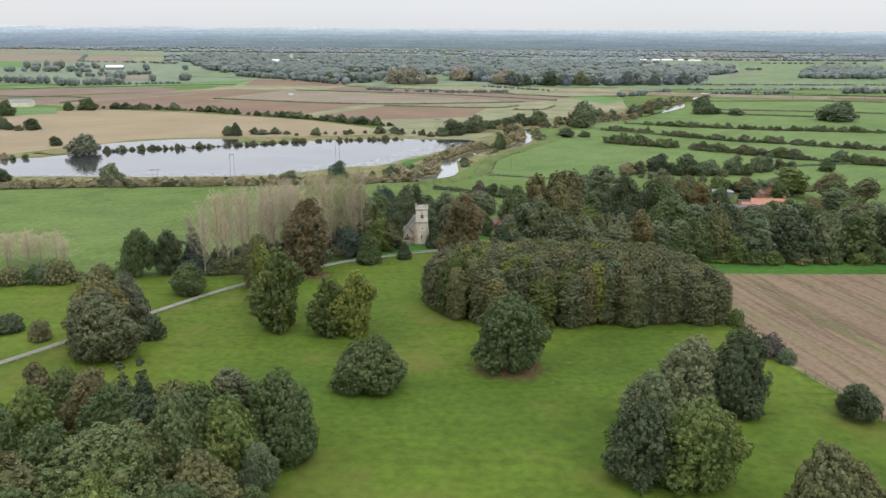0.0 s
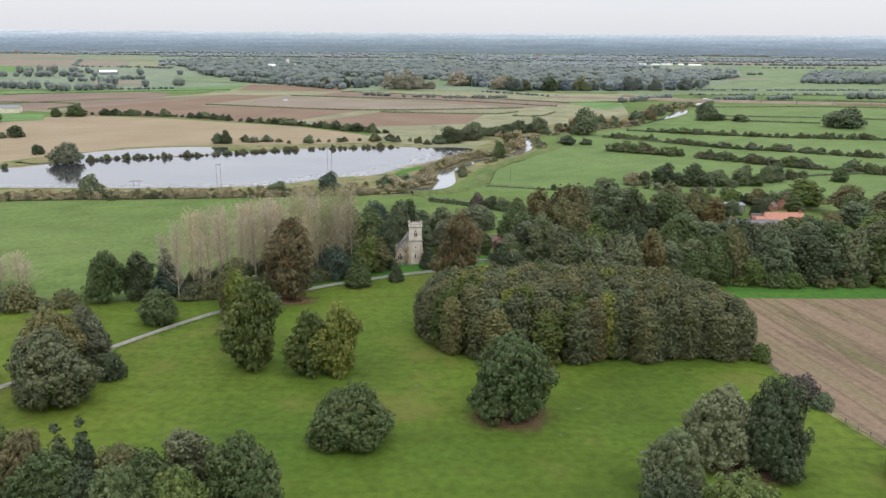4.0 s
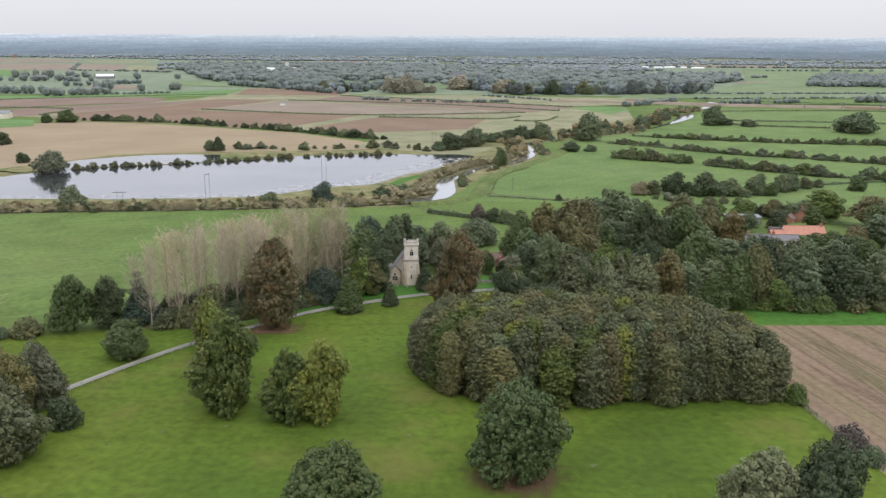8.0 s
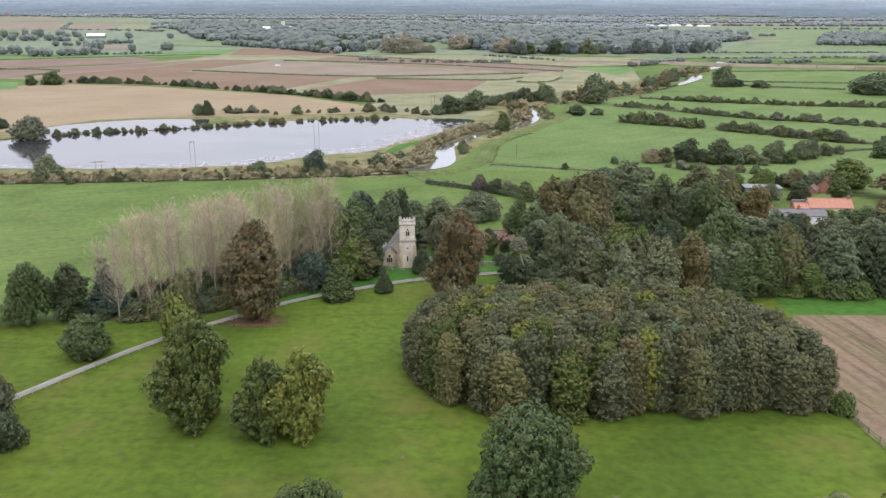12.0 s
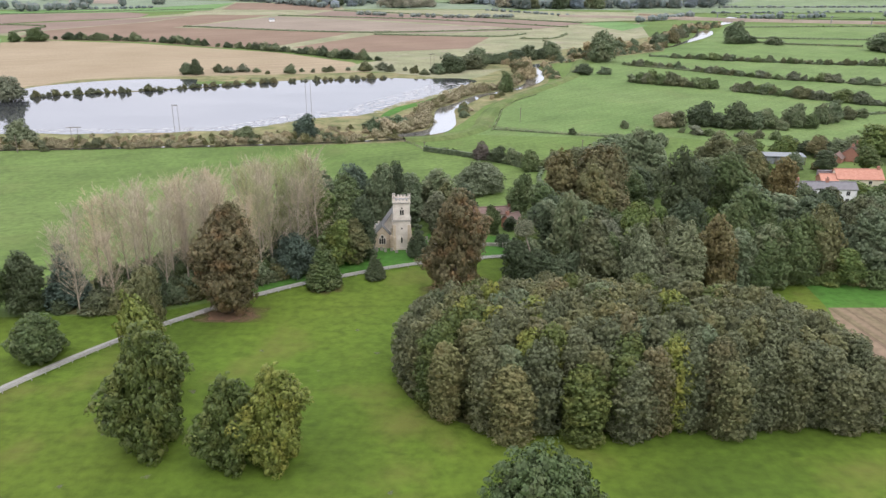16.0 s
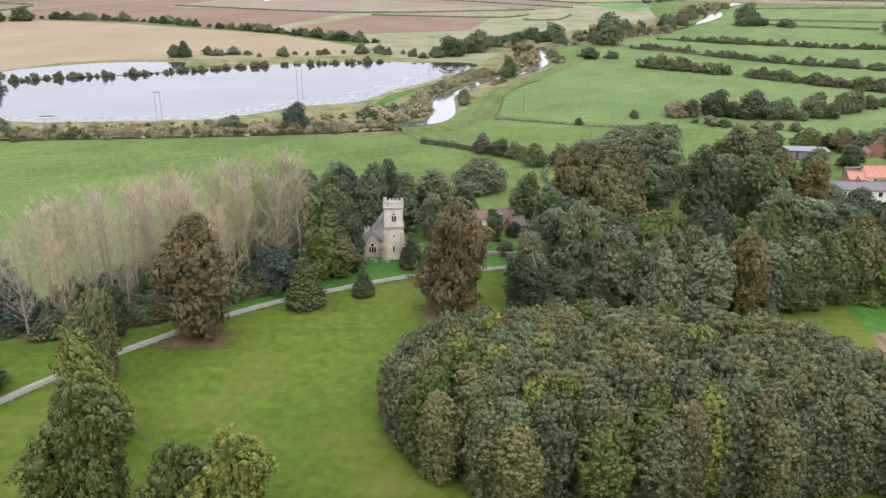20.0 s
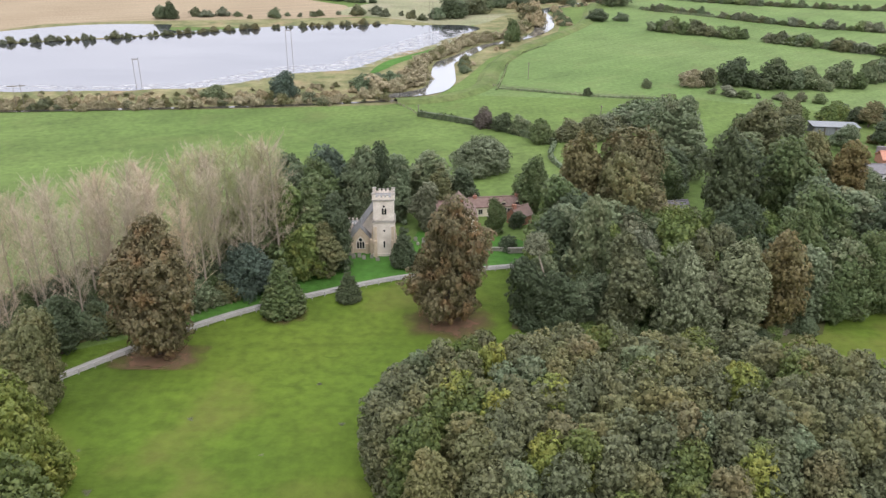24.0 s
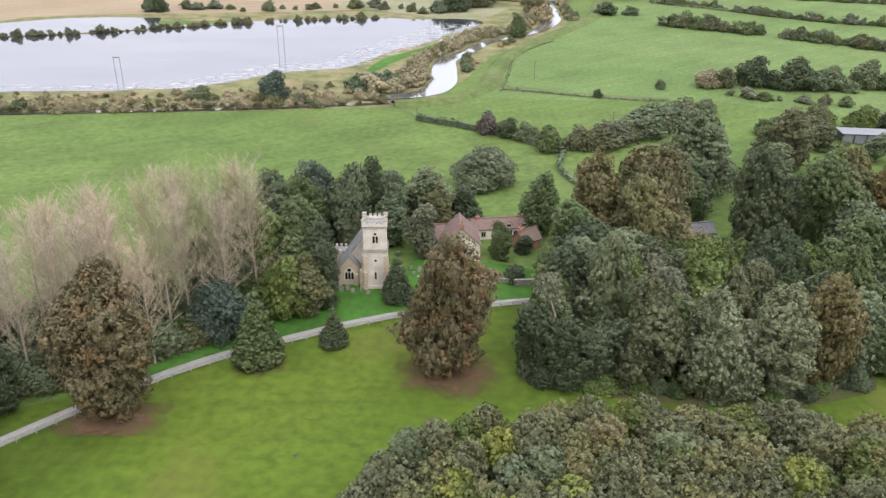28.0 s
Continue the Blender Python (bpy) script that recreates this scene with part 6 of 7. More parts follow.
def window(parent, x, y, z, w, h, face="-y", wall_mat=None, bars=1):
    """A window let into a wall: surround, glass pane, sill and glazing bar."""
    s = M_STONE if wall_mat is None else wall_mat
    d = {"-y": (0, -1), "+x": (1, 0), "-x": (-1, 0)}[face]
    def put(bx0, bx1, o0, o1, z0, z1):
        if d[1]:
            return boxes((x + bx0, x + bx1, y - o1, y - o0, z0, z1))
        lo, hi = sorted((x + d[0] * o0, x + d[0] * o1))
        return boxes((lo, hi, y + bx0, y + bx1, z0, z1))
    fr = part("window", put(-w / 2 - 0.1, w / 2 + 0.1, -0.05, 0.04, z - 0.1, z + h + 0.12), s, parent)
    part("pane", put(-w / 2, w / 2, 0.03, 0.055, z, z + h), M_GLASS, fr, "dark glass pane")
    part("sill", put(-w / 2 - 0.15, w / 2 + 0.15, 0.03, 0.14, z - 0.16, z - 0.04), s, fr)
    for i in range(bars):
        bx = -w / 2 + w * (i + 1) / (bars + 1)
        part("glazing_bar", put(bx - 0.04, bx + 0.04, 0.05, 0.09, z, z + h), M_PAINT, fr)
    return fr


def pointed(x, z, w, h, y0, y1, n=6):
    """A pointed arch solid, facing along y."""
    pts = [(x - w / 2, y0, z), (x + w / 2, y0, z)]
    spring = z + h - w * 0.8
    for i in range(n + 1):
        a = i / n
        pts.append((x + w / 2 * (1 - a ** 1.6), y0, spring + w * 0.8 * a ** 0.8))
    for i in range(n - 1, -1, -1):
        a = i / n
        pts.append((x - w / 2 * (1 - a ** 1.6), y0, spring + w * 0.8 * a ** 0.8))
    return prism(bmesh.new(), pts, (0, y1 - y0, 0))


def traceried(parent, x, z, w, h, y, lights):
    """A pointed church window: hood, dark lights and stone mullions, in a wall facing -y."""
    win = part("window", pointed(x, z - 0.15, w + 0.36, h + 0.35, y - 0.06, y + 0.02), M_STONE, parent, "pointed traceried stone window")
    lw = w / lights
    for i in range(lights):
        part("pane", pointed(x - w / 2 + lw * (i + 0.5), z, lw - 0.14, h * (0.62 if lights > 1 else 1), y - 0.085, y - 0.055), M_GLASS, win, "dark leaded glass")
    if lights > 1:
        c = bmesh.new()
        prism(c, [(x + 0.22 * w * math.cos(a), y - 0.085, z + h * 0.78 + 0.22 * w * math.sin(a)) for a in np.linspace(0, 2 * math.pi, 11)[:-1]], (0, 0.03, 0))
        part("roundel", c, M_GLASS, win, "dark round tracery light")
    for i in range(1, lights):
        mx = x - w / 2 + lw * i
        part("mullion", boxes((mx - 0.06, mx + 0.06, y - 0.12, y - 0.056, z, z + h * 0.7)), M_STONE, win)
    return win


def church():
    c = new("church")
    c.matrix_world = pose(-4.95, 284.5, lie(284.5) - 0.05, 0, 0, 2) @ Matrix.Diagonal((1, 1, 0.97, 1))
    tagged(c, "medieval limestone parish church with battlemented west tower", "church")
    R = 2.3
    part("plinth", boxes((-R - 0.22, R + 0.22, -R - 0.22, 1.92, -0.6, 0.9)), M_STONE, c)
    tower = part("tower", boxes((-R, R, -R, 1.7, 0.9, 8.6)), M_STONE, c, "pale weathered limestone tower")
    part("belfry_stage", boxes((-R + 0.1, R - 0.1, -R + 0.1, 1.6, 8.6, 13.8)), M_STONE, c)
    for z, o, t in ((8.45, 0.2, 0.4), (13.55, 0.14, 0.3)):
        band = boxes((-R - o, R + o, -R - o, 1.7 + o, z, z + t))
        for v in band.verts:
            if v.co.z > z + 0.01:
                v.co.x, v.co.y = v.co.x * 0.93, v.co.y * 0.93
        part("string_course", band, M_OLDSTONE, tower, "dark stone string course")
    P, B = R + 0.05, 1.75
    # Copings take the darker stone to offset the sky's light on their tops
    for d in ((-P, P, -P, -P + 0.35), (-P, P, B - 0.35, B), (-P, -P + 0.35, -P + 0.35, B - 0.35), (P - 0.35, P, -P + 0.35, B - 0.35)):
        part("coping", boxes((*d, 14.352, 14.4)), M_OLDSTONE, part("parapet", boxes((*d, 13.82, 14.35)), M_STONE, c))
    part("tower_roof", boxes((-P + 0.36, P - 0.36, -P + 0.36, B - 0.36, 13.75, 13.95)), M_LEAD, c, "grey lead tower roof")
    for sx in (-1, 1):
        for y in (-P + 0.33, B - 0.33):
            x, hgt = sx * (P - 0.33), 15.05 if sx < 0 else 14.95
            corner = part("corner_merlon", boxes((x - 0.36, x + 0.36, y - 0.36, y + 0.36, 14.35, hgt)), M_STONE, c)
            part("coping", boxes((x - 0.42, x + 0.42, y - 0.42, y + 0.42, hgt, hgt + 0.1)), M_OLDSTONE, corner)
    spots = [(k, y, 0.24, 0.19) for k in (-0.85, 0.0, 0.85) for y in (-P + 0.18, B - 0.18)] + [(x, k, 0.19, 0.24) for x in (-P + 0.18, P - 0.18) for k in (-0.95, 0.3)]
    for x, y, wx, wy in spots:
        mer = part("merlon", boxes((x - wx, x + wx, y - wy, y + wy, 14.35, 14.75)), M_STONE, c)
        part("coping", boxes((x - wx - 0.05, x + wx + 0.05, y - wy - 0.05, y + wy + 0.05, 14.75, 14.84)), M_OLDSTONE, mer)
    # stepped corner buttresses of warmer stone
    for x0, x1, y0, y1, s in ((-R - 0.75, -R, -R + 0.05, -R + 0.85, "x-"), (-R + 0.05, -R + 0.8, -R - 0.8, -R, "y"), (R, R + 0.75, -R + 0.05, -R + 0.85, "x+"), (R - 0.8, R - 0.05, -R - 0.35, -R, "y")):
        b_ = boxes((x0, x1, y0, y1, -0.6, 4.2))
        n = (x0 * 0.6 + x1 * 0.4, x1) if s == "x-" else (x0, x0 * 0.4 + x1 * 0.6) if s == "x+" else (x0 + 0.06, x1 - 0.06)
        my = (y0 * 0.6 + y1 * 0.4, y1) if s == "y" else (y0 + 0.06, y1 - 0.06)
        box(b_, n[0], n[1], my[0], my[1], 4.2, 7.4)
        for v in b_.verts:
            if v.co.z > 7.3:
                v.co.x += (R * (1 if v.co.x > 0 else -1) - v.co.x) * (0.7 if s != "y" else 0)
                v.co.y += (-R - v.co.y) * (0.7 if s == "y" else 0)
        part("buttress", b_, M_GOLDSTONE, c, "golden stone corner buttress")
    traceried(c, 0.1, 10.3, 1.15, 2.4, -R + 0.1, 2)
    qf = bmesh.new()
    prism(qf, [(0.05 + (0.24 + 0.05 * math.cos(4 * a)) * math.cos(a), -R - 0.03, 6.4 + (0.24 + 0.05 * math.cos(4 * a)) * math.sin(a)) for a in np.linspace(0, 2 * math.pi, 17)[:-1]], (0, 0.04, 0))
    part("quatrefoil", qf, M_GLASS, tower, "small dark quatrefoil opening")
    sl = part("slit_window", pointed(0.0, 2.15, 0.62, 1.95, -R - 0.05, -R + 0.02), M_STONE, c)
    part("pane", pointed(0.0, 2.3, 0.36, 1.65, -R - 0.08, -R - 0.045), M_GLASS, sl, "dark narrow slit")
    # nave behind the tower
    part("nave", gable_body(-6.2, 1.0, 1.7, 7.6, 4.2, 9.4, "y"), M_STONE, c)
    for r in roof_slopes(-6.2, 1.0, 1.8, 7.6, 4.2, 9.4, "y", 0.2):
        part("nave_roof", r, M_LEAD, c, "grey lead nave roof")
    # aisle with its gable beside the tower
    part("aisle", gable_body(-7.3, -3.15, -0.45, 5, 3.7, 6.25, "y"), M_GOLDSTONE, c, "golden stone aisle gable")
    for r in roof_slopes(-7.3, -3.15, -0.35, 5, 3.75, 6.3, "y", 0.2):
        part("aisle_roof", r, M_LEAD, c, "grey leaded aisle roof")
    traceried(c, -5.25, 1.3, 1.75, 2.7, -0.45, 3)
    for x in (-7.3, -3.9):
        part("buttress", boxes((x - 0.3, x + 0.45, -1.05, -0.45, -0.6, 2.6)), M_GOLDSTONE, c)
    # battlemented transept beyond
    part("transept", boxes((-9.6, -6.3, 6.4, 9.6, -0.6, 3.7)), M_STONE, c)
    part("transept_roof", boxes((-9.4, -6.5, 6.6, 9.4, 3.7, 3.85)), M_LEAD, c, "grey lead flat roof")
    for i in range(4):
        part("merlon", boxes((-9.6 + i * 0.93, -9.15 + i * 0.93, 6.4, 6.7, 3.7, 4.4)), M_STONE, c)
        part("merlon", boxes((-9.6 + i * 0.93, -9.15 + i * 0.93, 9.3, 9.6, 3.7, 4.4)), M_STONE, c)
    part("pinnacle", boxes((-11.2, -10.8, 7.0, 7.4, -0.6, 3.9)), M_STONE, c)
    return c


church()


def house(name, label, cx, cy, rot, L, D, eave, ridge, walls, roof, along="x", wins=(), chimneys=(), category="house"):
    """A gabled building: walls, two roof slopes, ridge, windows, chimney stacks."""
    hs = new(name)
    hs.matrix_world = pose(cx, cy, lie(cy), 0, 0, rot)
    tagged(hs, label, category)
    part("wall", gable_body(-L / 2, L / 2, -D / 2, D / 2, eave, ridge, along), walls, hs)
    for r in roof_slopes(-L / 2, L / 2, -D / 2, D / 2, eave, ridge, along):
        part("roof", r, roof, hs)
    rd = boxes((-L / 2 - 0.3, L / 2 + 0.3, -0.16, 0.16, ridge + 0.1, ridge + 0.3)) if along == "x" else boxes((-0.16, 0.16, -D / 2 - 0.3, D / 2 + 0.3, ridge + 0.1, ridge + 0.3))
    part("ridge_tiles", rd, roof, hs)
    for x, z, w, h in wins:
        window(hs, x, -D / 2, z, w, h, "-y", M_PAINT)
    for x, y, top in chimneys:
        st = part("chimney", boxes((x - 0.45, x + 0.45, y - 0.4, y + 0.4, eave, top)), M_BRICK, hs, "brick chimney stack")
        part("chimney_pot", prism(bmesh.new(), [(x + 0.16 * math.cos(a), y + 0.16 * math.sin(a), top) for a in np.linspace(0, 2 * math.pi, 9)[:-1]], (0, 0, 0.5)), M_TILE, st)
    return hs


def dormer(parent, x, y, z, w=1.5, h=1.1, d=2.4):
    dm = part("dormer", gable_body(x - w / 2, x + w / 2, y, y + d, z + h, z + h + 0.7, "y"), M_CREAM, parent)
    for v in dm.data.vertices:
        if v.co.z < z - 0.1:
            v.co.z = z
    for r in roof_slopes(x - w / 2, x + w / 2, y, y + d, z + h, z + h + 0.7, "y", 0.18, 0.1):
        part("dormer_roof", r, M_TILE, dm)
    part("dormer_pane", boxes((x - w * 0.33, x + w * 0.33, y - 0.05, y - 0.01, z + 0.15, z + h)), M_GLASS, dm)


# the house beside the church: a cream gable and a long red roof
vic = house("rectory", "old house with cream gable and red tiled roof", 11.8, 299.5, 3, 7.8, 8, 3.9, 7.6, M_CREAM, M_TILE, "y", (), ((0, -3.2, 8.6),))
house("rectory_wing", "red roofed wing of the old house", 6.8, 303, 3, 5, 6.0, 3.0, 5.4, M_CREAM, M_TILE, "x", ((-1, 1.2, 1.0, 1.4),), ((-2.0, 0, 6.4),))
row = house("cottage_row", "row of low stone cottages with red brown tiles", 22, 310.6, 8, 15.2, 4.6, 2.7, 4.2, M_CREAM, M_TILE, "x",
            ((-5.2, 0.9, 0.9, 1.0), (-2.4, 0.9, 0.9, 1.0), (0.8, 0.2, 1.0, 1.9), (2.2, 0.8, 1.0, 1.1), (5.4, 1.0, 0.9, 1.0)), ((-6.3, 0, 4.9), (4.3, 0, 4.9)))
for x in (-2.6, 0.6, 4.0):
    dormer(row, x, -2.1, 2.75, 1.5, 0.7, 1.6)
house("cottage_wing", "low dark roofed end of the cottages", 12.7, 309.4, 8, 3.4, 4.6, 2.1, 3.9, M_CREAM, M_TILE, "x", ((0, 0.8, 0.8, 1.0),))
house("brick_outhouse", "small brick outhouse with red tiled roof", 26.4, 303.5, 35, 4.6, 4, 2.4, 4.2, M_BRICK, M_TILE, "x", (), ((-1.8, 0, 5.2),))

# the farm beyond the wood
fh = house("white_farmhouse", "white rendered farmhouse with dark slate roof", 131, 332.4, -3, 19, 5.2, 5.2, 6.9, M_WHITE, M_SLATE, "x",
           [(x, z, 1.0, 1.2) for z in (0.8, 3.3) for x in (-7, -3.8, -0.5, 3.2, 6.8)], ((-9, 0, 8.2), (0.5, 0, 8.2)))
part("porch", gable_body(1.0, 2.4, -3.7, -2.6, 2.2, 2.9, "y"), M_WHITE, fh)
part("door", boxes((1.25, 2.15, -3.76, -3.71, 0, 2.0)), M_SLATE, part("doorway", boxes((1.15, 2.25, -3.74, -3.68, -0.2, 2.1)), M_WHITE, fh), "dark front door")
house("red_barn", "long farm range with bright orange clay tiles", 154, 356.5, -3, 16, 7.0, 2.7, 5.4, M_CREAM, M_ORANGETILE, "x", ((-5, 1.0, 1.0, 1.0), (-1, 1.0, 1.0, 1.0), (3.5, 1.0, 1.0, 1.0)), ((7, 0, 6.6),), "barn")
wing = house("barn_wing", "lower brick barn wing with orange tiles", 143.2, 355.8, -3, 5.6, 5.5, 2.0, 3.8, M_BRICK, M_ORANGETILE, "x", (), (), "barn")
# Solid slate-coloured block stands in for the bay opening's shade
part("open_bay", boxes((-2.6, 2.6, 2.6, 3.4, 2.0, 4.4)), M_SLATE, wing, "dark slate block for the shade in a cart bay")
shed = new("cattle_shed")
shed.matrix_world = pose(141, 388.5, lie(388.5), 0, 0, -6)
tagged(shed, "open grey sheeted cattle shed", "shed")
part("roof", prism(bmesh.new(), [(-7.8, -3.4, 3.3), (-7.8, 3.4, 3.4), (-7.8, 3.4, 3.55), (-7.8, -3.4, 3.45)], (15.6, 0, 0)), M_SHEET, shed)
part("back_wall", boxes((-7.5, 7.5, 3.0, 3.2, -0.3, 3.35)), M_SHEET, shed)
for x in (-7.4, -3.7, 0, 3.7, 7.4):
    part("post", boxes((x - 0.12, x + 0.12, -3.1, -2.86, -0.3, 3.3)), M_WOOD, shed)
for i in range(4):
    part("cladding_panel", boxes((-7.2 + i * 3.7, -4.2 + i * 3.7, -3.16, -3.11, 0.4, 2.9)), M_SHEET, shed)
house("tiled_shed", "small shed with orange tiled roof", 163.5, 391, 50, 5, 4.4, 1.8, 3.4, M_BRICK, M_TILE, "x", (), (), "shed")
house("brick_house", "brick house with red tiled roof and chimneys", 171.5, 394, 50, 9, 7, 3.0, 6.0, M_BRICK, M_TILE, "x", ((-2.5, 1, 1, 1.2), (2.5, 1, 1, 1.2), ), ((-3.6, 0, 7.2), (3.6, 0, 7.2)))
house("lean_to", "low tiled lean-to beside the barn", 160, 345, 40, 6, 5, 2.0, 3.8, M_BRICK, M_TILE, category="shed")
house("dark_barn", "low dark roofed barn among tall trees", 66, 309, 12, 5, 4, 2.4, 4.0, M_CREAM, M_SLATE, "x", (), (), "barn")
hedgerow([(112, 396), (128, 402), (150, 404), (165, 405), (190, 403)], 4.5, 7.5, ["hedge", "dark", "oak", "lime"], "tree sheltering the farm from the meadows", "shelter trees", 1.5, 0.0, 61, ("midtree",))
hedgerow([(122, 379), (134, 377), (146, 378), (158, 380)], 5, 5.0, ["hedge", "oak", "brown"], "tree beside the cattle shed", "shelter trees", 1.2, 0.1, 62, ("midtree",))
tree_rows = ((120, 322.5, 8, 8.5), (125.5, 322, 6, 6.5), (118, 332, 7, 9), (129, 325.5, 6, 7), (147, 342, 8, 5), (166, 338, 10, 9), (135, 368, 8, 9), (150, 372, 8, 9), (165, 372, 9, 11), (128, 395, 9, 10), (180, 392, 16, 15), (192, 380, 15, 14), (178, 340, 13, 13),
             (146, 322, 8, 4), (138, 324, 5, 3.5), (122, 380, 9, 9), (112, 345, 10, 12), (158, 398, 8, 9), (98, 352, 10, 11), (92, 338, 10, 12), (186, 355, 14, 14), (205, 370, 14, 13), (172, 318, 12, 13))
for i, (x, y, w, h) in enumerate(tree_rows):
    tree("farm_tree", x, y, w, h, "woodtop" if y > 336 else "wood", ["hedge", "dark", "oak", "copse", "lime", "brown"][i % 6], ["dull green", "very dark", "deep green", "olive grey", "fresh green", "browning"][i % 6] + " tree sheltering the farm", "trees about the farm", False)

# far farms and barns
for x, y, L, D, e, r, w, rf, lb in ((-436, 845, 26, 14, 5, 7.5, M_CREAM, M_SHEET, "pale barn beyond the stubble"), (-626, 1590, 32, 14, 5, 8.5, M_SHEET, M_WHITE, "far white roofed farm barn"), (-737, 1560, 11, 8, 5, 9, M_CREAM, M_SLATE, "far pale house among village trees"),
                                    (-685, 1526, 9, 7, 4.5, 7.5, M_WHITE, M_SLATE, "far white cottage in trees"), (-182, 1012, 6, 4, 2.4, 3.4, M_WHITE, M_SHEET, "small white hut in a field"), (-640, 1180, 8, 6, 3.5, 5.5, M_CREAM, M_TILE, "small far cottage by a green strip"),
                                    (-360, 1828, 16, 9, 5, 13, M_CREAM, M_WHITE, "pale gabled house near a far church"), (-649, 2180, 18, 9, 5, 9, M_WHITE, M_SLATE, "far white house behind a field"), (236, 1236, 9, 7, 5, 9, M_WHITE, M_SLATE, "white house at the far wood"),
                                    (40, 1560, 26, 9, 5, 15, M_WHITE, M_SLATE, "long white house in the far wood")):
    house("far_house" if "barn" not in lb else "far_barn", lb, x, y, 12, L, D, e, r, w, rf, category="building")
for i, (x, y, L) in enumerate(((540, 2246, 16), (566, 2262, 28), (604, 2256, 22), (640, 2270, 30), (676, 2262, 16), (706, 2236, 34))):
    house("far_barn", "long white roofed barn in the far plain", x, y, 3, L, 10, 2.4, 4.0, M_WHITE, M_WHITE, category="barn")
rng = random.Random(14)
for i in range(16):
    x, y = (rng.uniform(-1620, -1180), rng.uniform(2950, 3250)) if i < 10 else (rng.uniform(-300, 900), rng.uniform(2600, 3100))
    house("far_house", "small far house in the plain", x, y, rng.uniform(0, 180), rng.uniform(9, 15), 8, 6, 10, rng.choice([M_BRICK, M_CREAM, M_CREAM]), rng.choice([M_TILE, M_SLATE, M_TILE]))
ft = new("far_church")
ft.matrix_world = pose(-342, 1925, 0)
tagged(ft, "far pale church tower above the trees", "church")
part("tower", boxes((-3.2, 3.2, -3.2, 3.2, 0, 21)), M_STONE, ft)
part("nave", gable_body(3.2, 20, -4, 4, 6, 10, "x"), M_STONE, ft)

# the railway: a low stony bank with a bridge over the river
rail = curve_line([(150, 1082), (316, 1048), (366, 1032), (460, 1012), (545, 996), (640, 975)], 12)
vs = [(x, y + o, z) for x, y in [p[:2] for p in rail] for o, z in ((-9, 0.0), (-4, 2.6), (4, 2.6), (9, 0.0))]
fs = [(4 * i + k, 4 * i + 4 + k, 4 * i + 5 + k, 4 * i + 1 + k) for i in range(len(rail) - 1) for k in range(3)]
tagged(new("railway_bank", mesh_of("railway_bank", vs, fs, M_GREYSOIL)), "low grey brown railway bank across the meadows", kind="structure")

# ---- fences, walls, poles and small things ----
dl = curve_line(DRIVE, 2.6)
fence = new("park_fence")
fence.matrix_world = pose(0, 0, 0)
tagged(fence, "pale post and rail fence along the drive", "fence")
post_me = link_bm("post", boxes((-0.07, 0.07, -0.07, 0.07, -0.3, 1.15)), M_PAINT)
side = []
for i, (x, y) in enumerate(dl):
    a, c_ = dl[max(i - 1, 0)], dl[min(i + 1, len(dl) - 1)]
    d = Vector((c_[0] - a[0], c_[1] - a[1])).normalized()
    side.append((x + d.y * 1.75, y - d.x * 1.75))
for (x, y), (x1, y1) in zip(side, side[1:]):
    p_ = new("post", post_me)
    p_.location, p_.parent = (x, y, lie(y)), fence
    rl = bmesh.new()
    for z in (0.4, 0.72, 1.04):
        d = Vector((y1 - y, x - x1)).normalized() * 0.04
        z0, z1 = lie(y) + z, lie(y1) + z
        prism(rl, [(x - d.x, y - d.y, z0), (x + d.x, y + d.y, z0), (x + d.x, y + d.y, z0 + 0.14), (x - d.x, y - d.y, z0 + 0.14)], (x1 - x, y1 - y, z1 - z0))
    part("rail", rl, M_PAINT, fence)


def run_fence(pts, label, step=3.0, rails=(0.45, 0.95), h=1.2):
    f = tagged(new("field_fence"), label, "fence")
    ln = curve_line(pts, step)
    for x, y in ln:
        p_ = new("post", field_post)
        p_.location, p_.parent = (x, y, lie(y)), f
    for (x, y), (x1, y1) in zip(ln, ln[1:]):
        rl = bmesh.new()
        for z in rails:
            d = Vector((y1 - y, x - x1)).normalized() * 0.03
            prism(rl, [(x - d.x, y - d.y, lie(y) + z), (x + d.x, y + d.y, lie(y) + z), (x + d.x, y + d.y, lie(y) + z + 0.09), (x - d.x, y - d.y, lie(y) + z + 0.09)], (x1 - x, y1 - y, lie(y1) - lie(y)))
        part("rail", rl, M_WOOD, f)


field_post = link_bm("post", boxes((-0.08, 0.08, -0.08, 0.08, -0.3, 1.25)), M_WOOD)
run_fence([(79.5, 191), (81, 162), (84, 148), (87, 131), (91, 104)], "weathered fence along the ploughed field")
run_fence([(58, 246), (67, 247.5), (72, 250)], "dark rail fence at the wood corner", 2.0, (0.3, 0.6, 0.95))
run_fence([(-18, 432), (-10, 425), (-4, 416), (-1, 409)], "old timber fence between meadow and river", 2.5)
run_fence([(29, 455), (45, 449), (66, 441), (92, 437)], "thin fence between meadows", 4)

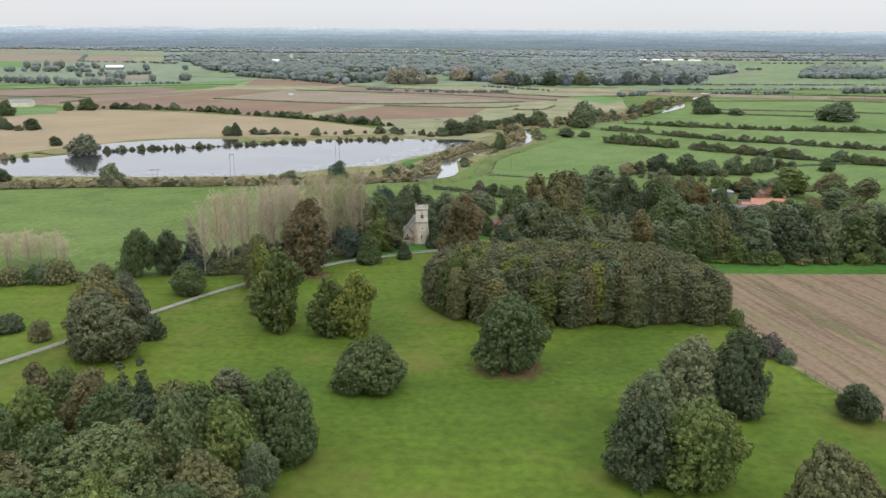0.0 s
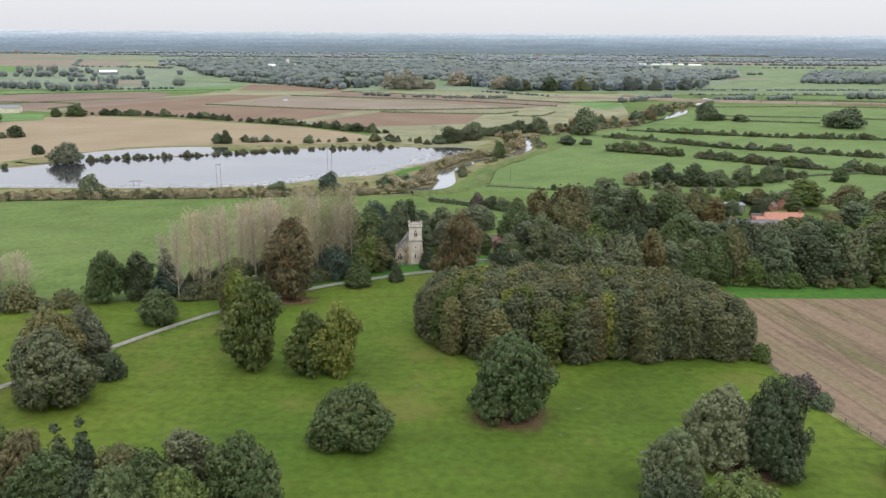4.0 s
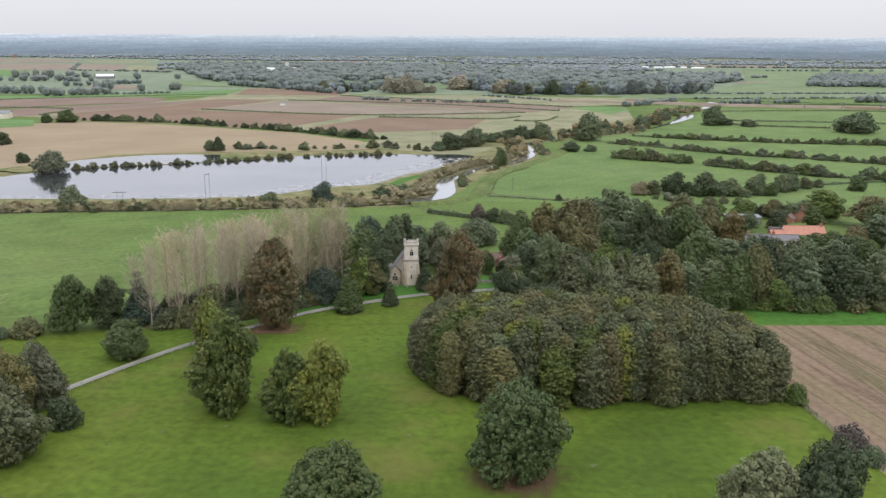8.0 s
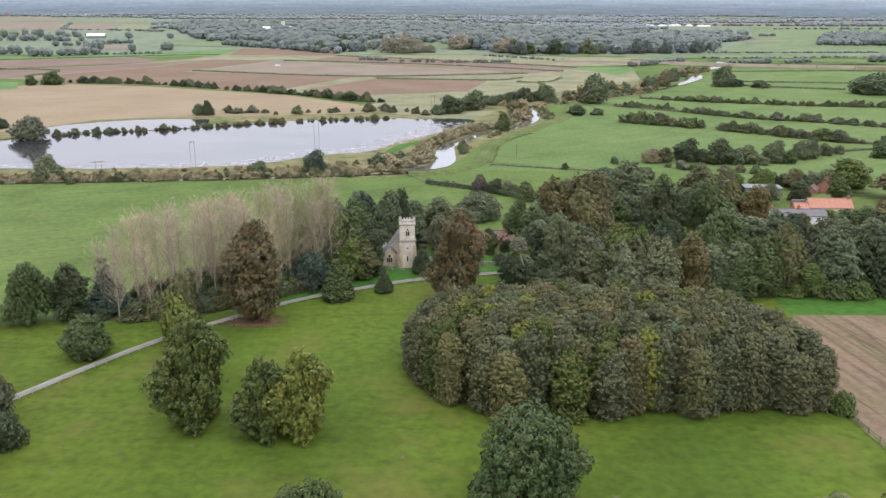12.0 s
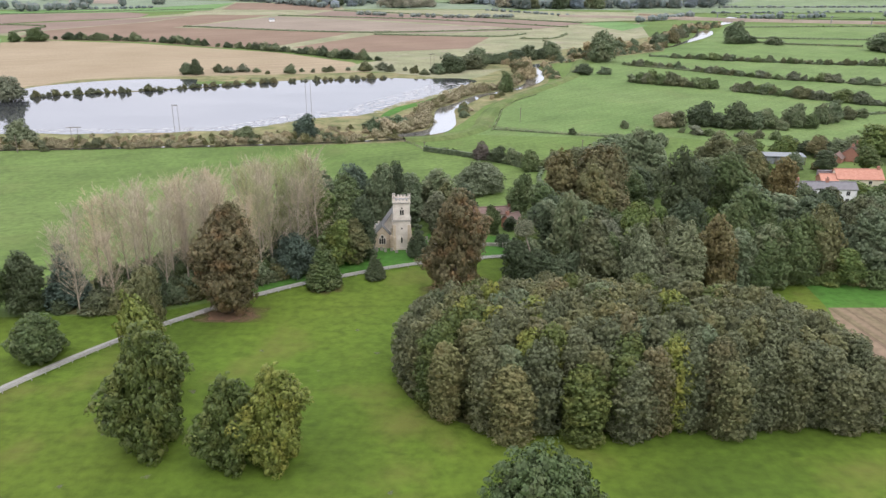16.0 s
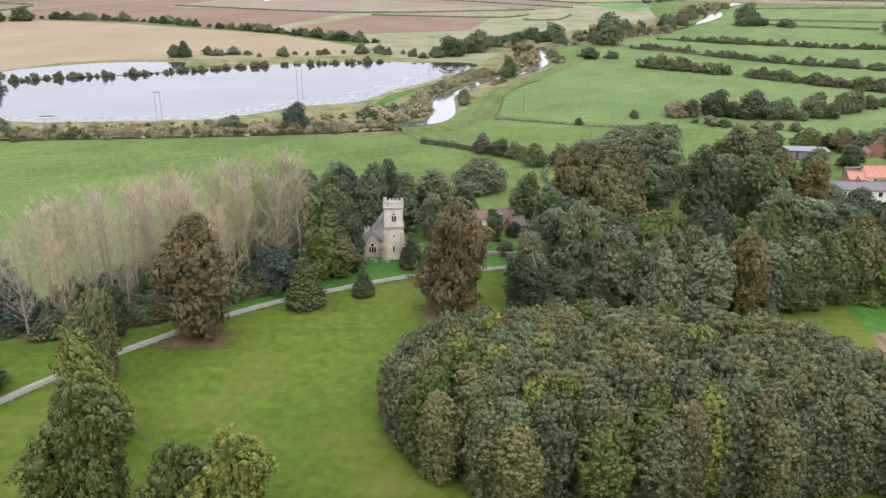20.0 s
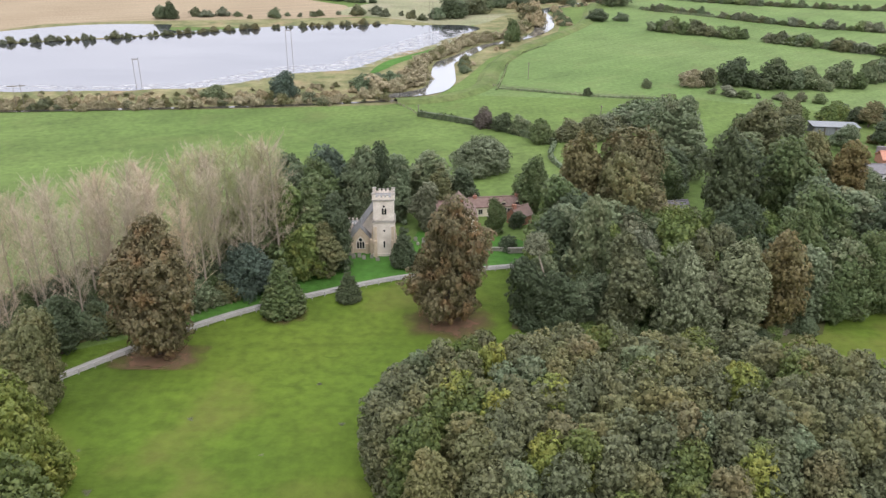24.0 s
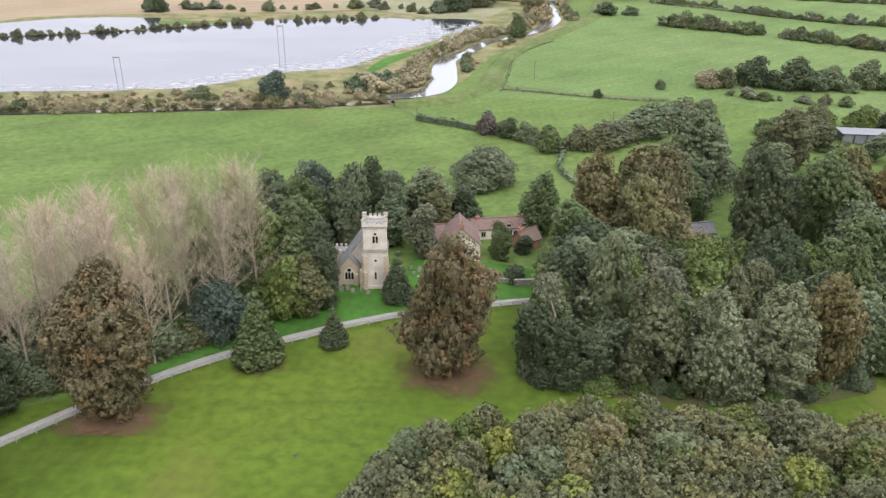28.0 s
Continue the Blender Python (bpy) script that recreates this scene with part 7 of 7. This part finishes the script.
wall = tagged(new("churchyard_wall"), "low weathered stone wall with coping", "wall")
for x0, y0, x1, y1 in ((6, 286.2, 14.2, 285.9), (14.2, 285.9, 21.6, 285.4), (22.2, 284.2, 27.6, 284.6)):
    hgt = 1.2 if x0 > 22 else 0.8
    d = Vector((y0 - y1, x1 - x0)).normalized() * 0.22
    for nm, k, z0, z1 in (("stonework", 1.0, -0.4, hgt), ("coping", 1.25, hgt, hgt + 0.12)):
        base = lie(y0)
        part(nm, prism(bmesh.new(), [(x0 - d.x * k, y0 - d.y * k, base + z0), (x0 + d.x * k, y0 + d.y * k, base + z0), (x1 + d.x * k, y1 + d.y * k, base + z0), (x1 - d.x * k, y1 - d.y * k, base + z0)], (0, 0, z1 - z0)), M_OLDSTONE, wall)
sheet("church_path", [(3, 287.5), (9, 286.9), (9, 287.6), (3, 288.3)], M_DRIVE, 0.1, "narrow pale path through the churchyard")


def headstone(x, y, w, h, rot, lean):
    hs = tagged(new("headstone"), "leaning weathered grey headstone in the churchyard", "gravestone", "churchyard headstones")
    hs.matrix_world = pose(x, y, lie(y), lean, 0, rot)
    pts = [(-w / 2, -0.06, -0.2), (w / 2, -0.06, -0.2), (w / 2, -0.06, h * 0.75)] + [(w / 2 * math.cos(a), -0.06, h * 0.75 + 0.25 * h * math.sin(a)) for a in np.linspace(0.3, math.pi - 0.3, 6)] + [(-w / 2, -0.06, h * 0.75)]
    part("slab", prism(bmesh.new(), pts, (0, 0.12, 0)), M_OLDSTONE, hs)


rng = random.Random(2)
for x, y in ((-11.5, 280.6), (-10.3, 281.4), (-9.2, 280.2), (-7.6, 280.9), (-2.6, 281), (-3.4, 279.8), (-12.4, 282.4), (2.2, 288.6), (3.4, 290), (1.6, 291), (4.6, 289), (-6.2, 279.6)):
    headstone(x, y, rng.uniform(0.6, 0.85), rng.uniform(0.8, 1.3), rng.uniform(-15, 15), rng.uniform(-8, 8))

bench = tagged(new("park_bench"), "plain weathered wooden bench beside the drive", "bench")
bench.matrix_world = pose(-19.6, 260.2, lie(260.2), 0, 0, 30)
part("seat", boxes((-1.0, 1.0, -0.25, 0.22, 0.42, 0.48)), M_WOOD, bench)
part("backrest", boxes((-1.0, 1.0, 0.2, 0.26, 0.5, 0.95)), M_WOOD, bench)
for x in (-0.9, 0.9):
    part("leg", boxes((x - 0.05, x + 0.05, -0.22, -0.14, -0.1, 0.42)), M_WOOD, bench)
    part("leg", boxes((x - 0.05, x + 0.05, 0.18, 0.26, -0.1, 0.95)), M_WOOD, bench)


def pole(parent, x, y, z0, z1, r, name="pole"):
    return part(name, prism(bmesh.new(), [(x + r * math.cos(a), y + r * math.sin(a), z0) for a in np.linspace(0, 2 * math.pi, 9)[:-1]], (0, 0, z1 - z0)), M_WOOD, parent)


for x, y, h, gap, bar in ((-116, 448, 12, 2.2, 0.0), (-60, 482, 18, 2.4, 0.0), (-149, 416, 8.5, 2.6, 3.6), (1, 618, 14, 2.2, 3.0)):
    pp = tagged(new("power_pole"), "twin wooden power poles standing by the lake", "power pole", "power poles across the lake")
    pp.matrix_world = pose(x, y, lie(y), 0, 0, 12)
    pole(pp, -gap / 2, 0, -0.5, h, 0.09)
    pole(pp, gap / 2, 0, -0.5, h, 0.09)
    part("crossarm", boxes((-gap / 2 - bar / 2, gap / 2 + bar / 2, -0.1, 0.1, h - 0.45, h - 0.2)), M_WOOD, pp)
    for k in (-1, 0, 1):
        part("insulator", boxes((k * gap / 2 - 0.1, k * gap / 2 + 0.1, -0.1, 0.1, h - 0.2, h + 0.25)), M_SLATE, pp)
for x, y, h in ((-168, 404, 7.5), (62, 392, 8.5), (45, 470, 7), (-1, 410, 4)):
    tp = tagged(new("telegraph_pole"), "single weathered wooden telegraph pole", "pole", "telegraph poles")
    tp.matrix_world = pose(x, y, lie(y))
    pole(tp, 0, 0, -0.5, h, 0.15)
    part("crossarm", boxes((-0.7, 0.7, -0.06, 0.06, h - 0.6, h - 0.45)), M_WOOD, tp)
for i in range(9):
    x, y = 330 + i * 38, 1045 - i * 14
    mast = tagged(new("railway_mast"), "pale far mast beside the railway line", "mast", "railway masts")
    mast.matrix_world = pose(x, y, 0)
    part("post", boxes((-0.35, 0.35, -0.35, 0.35, -0.3, 8.5)), M_SHEET, mast)
    part("arm", boxes((-2.4, 2.4, -0.25, 0.25, 7.6, 8.1)), M_SHEET, mast)
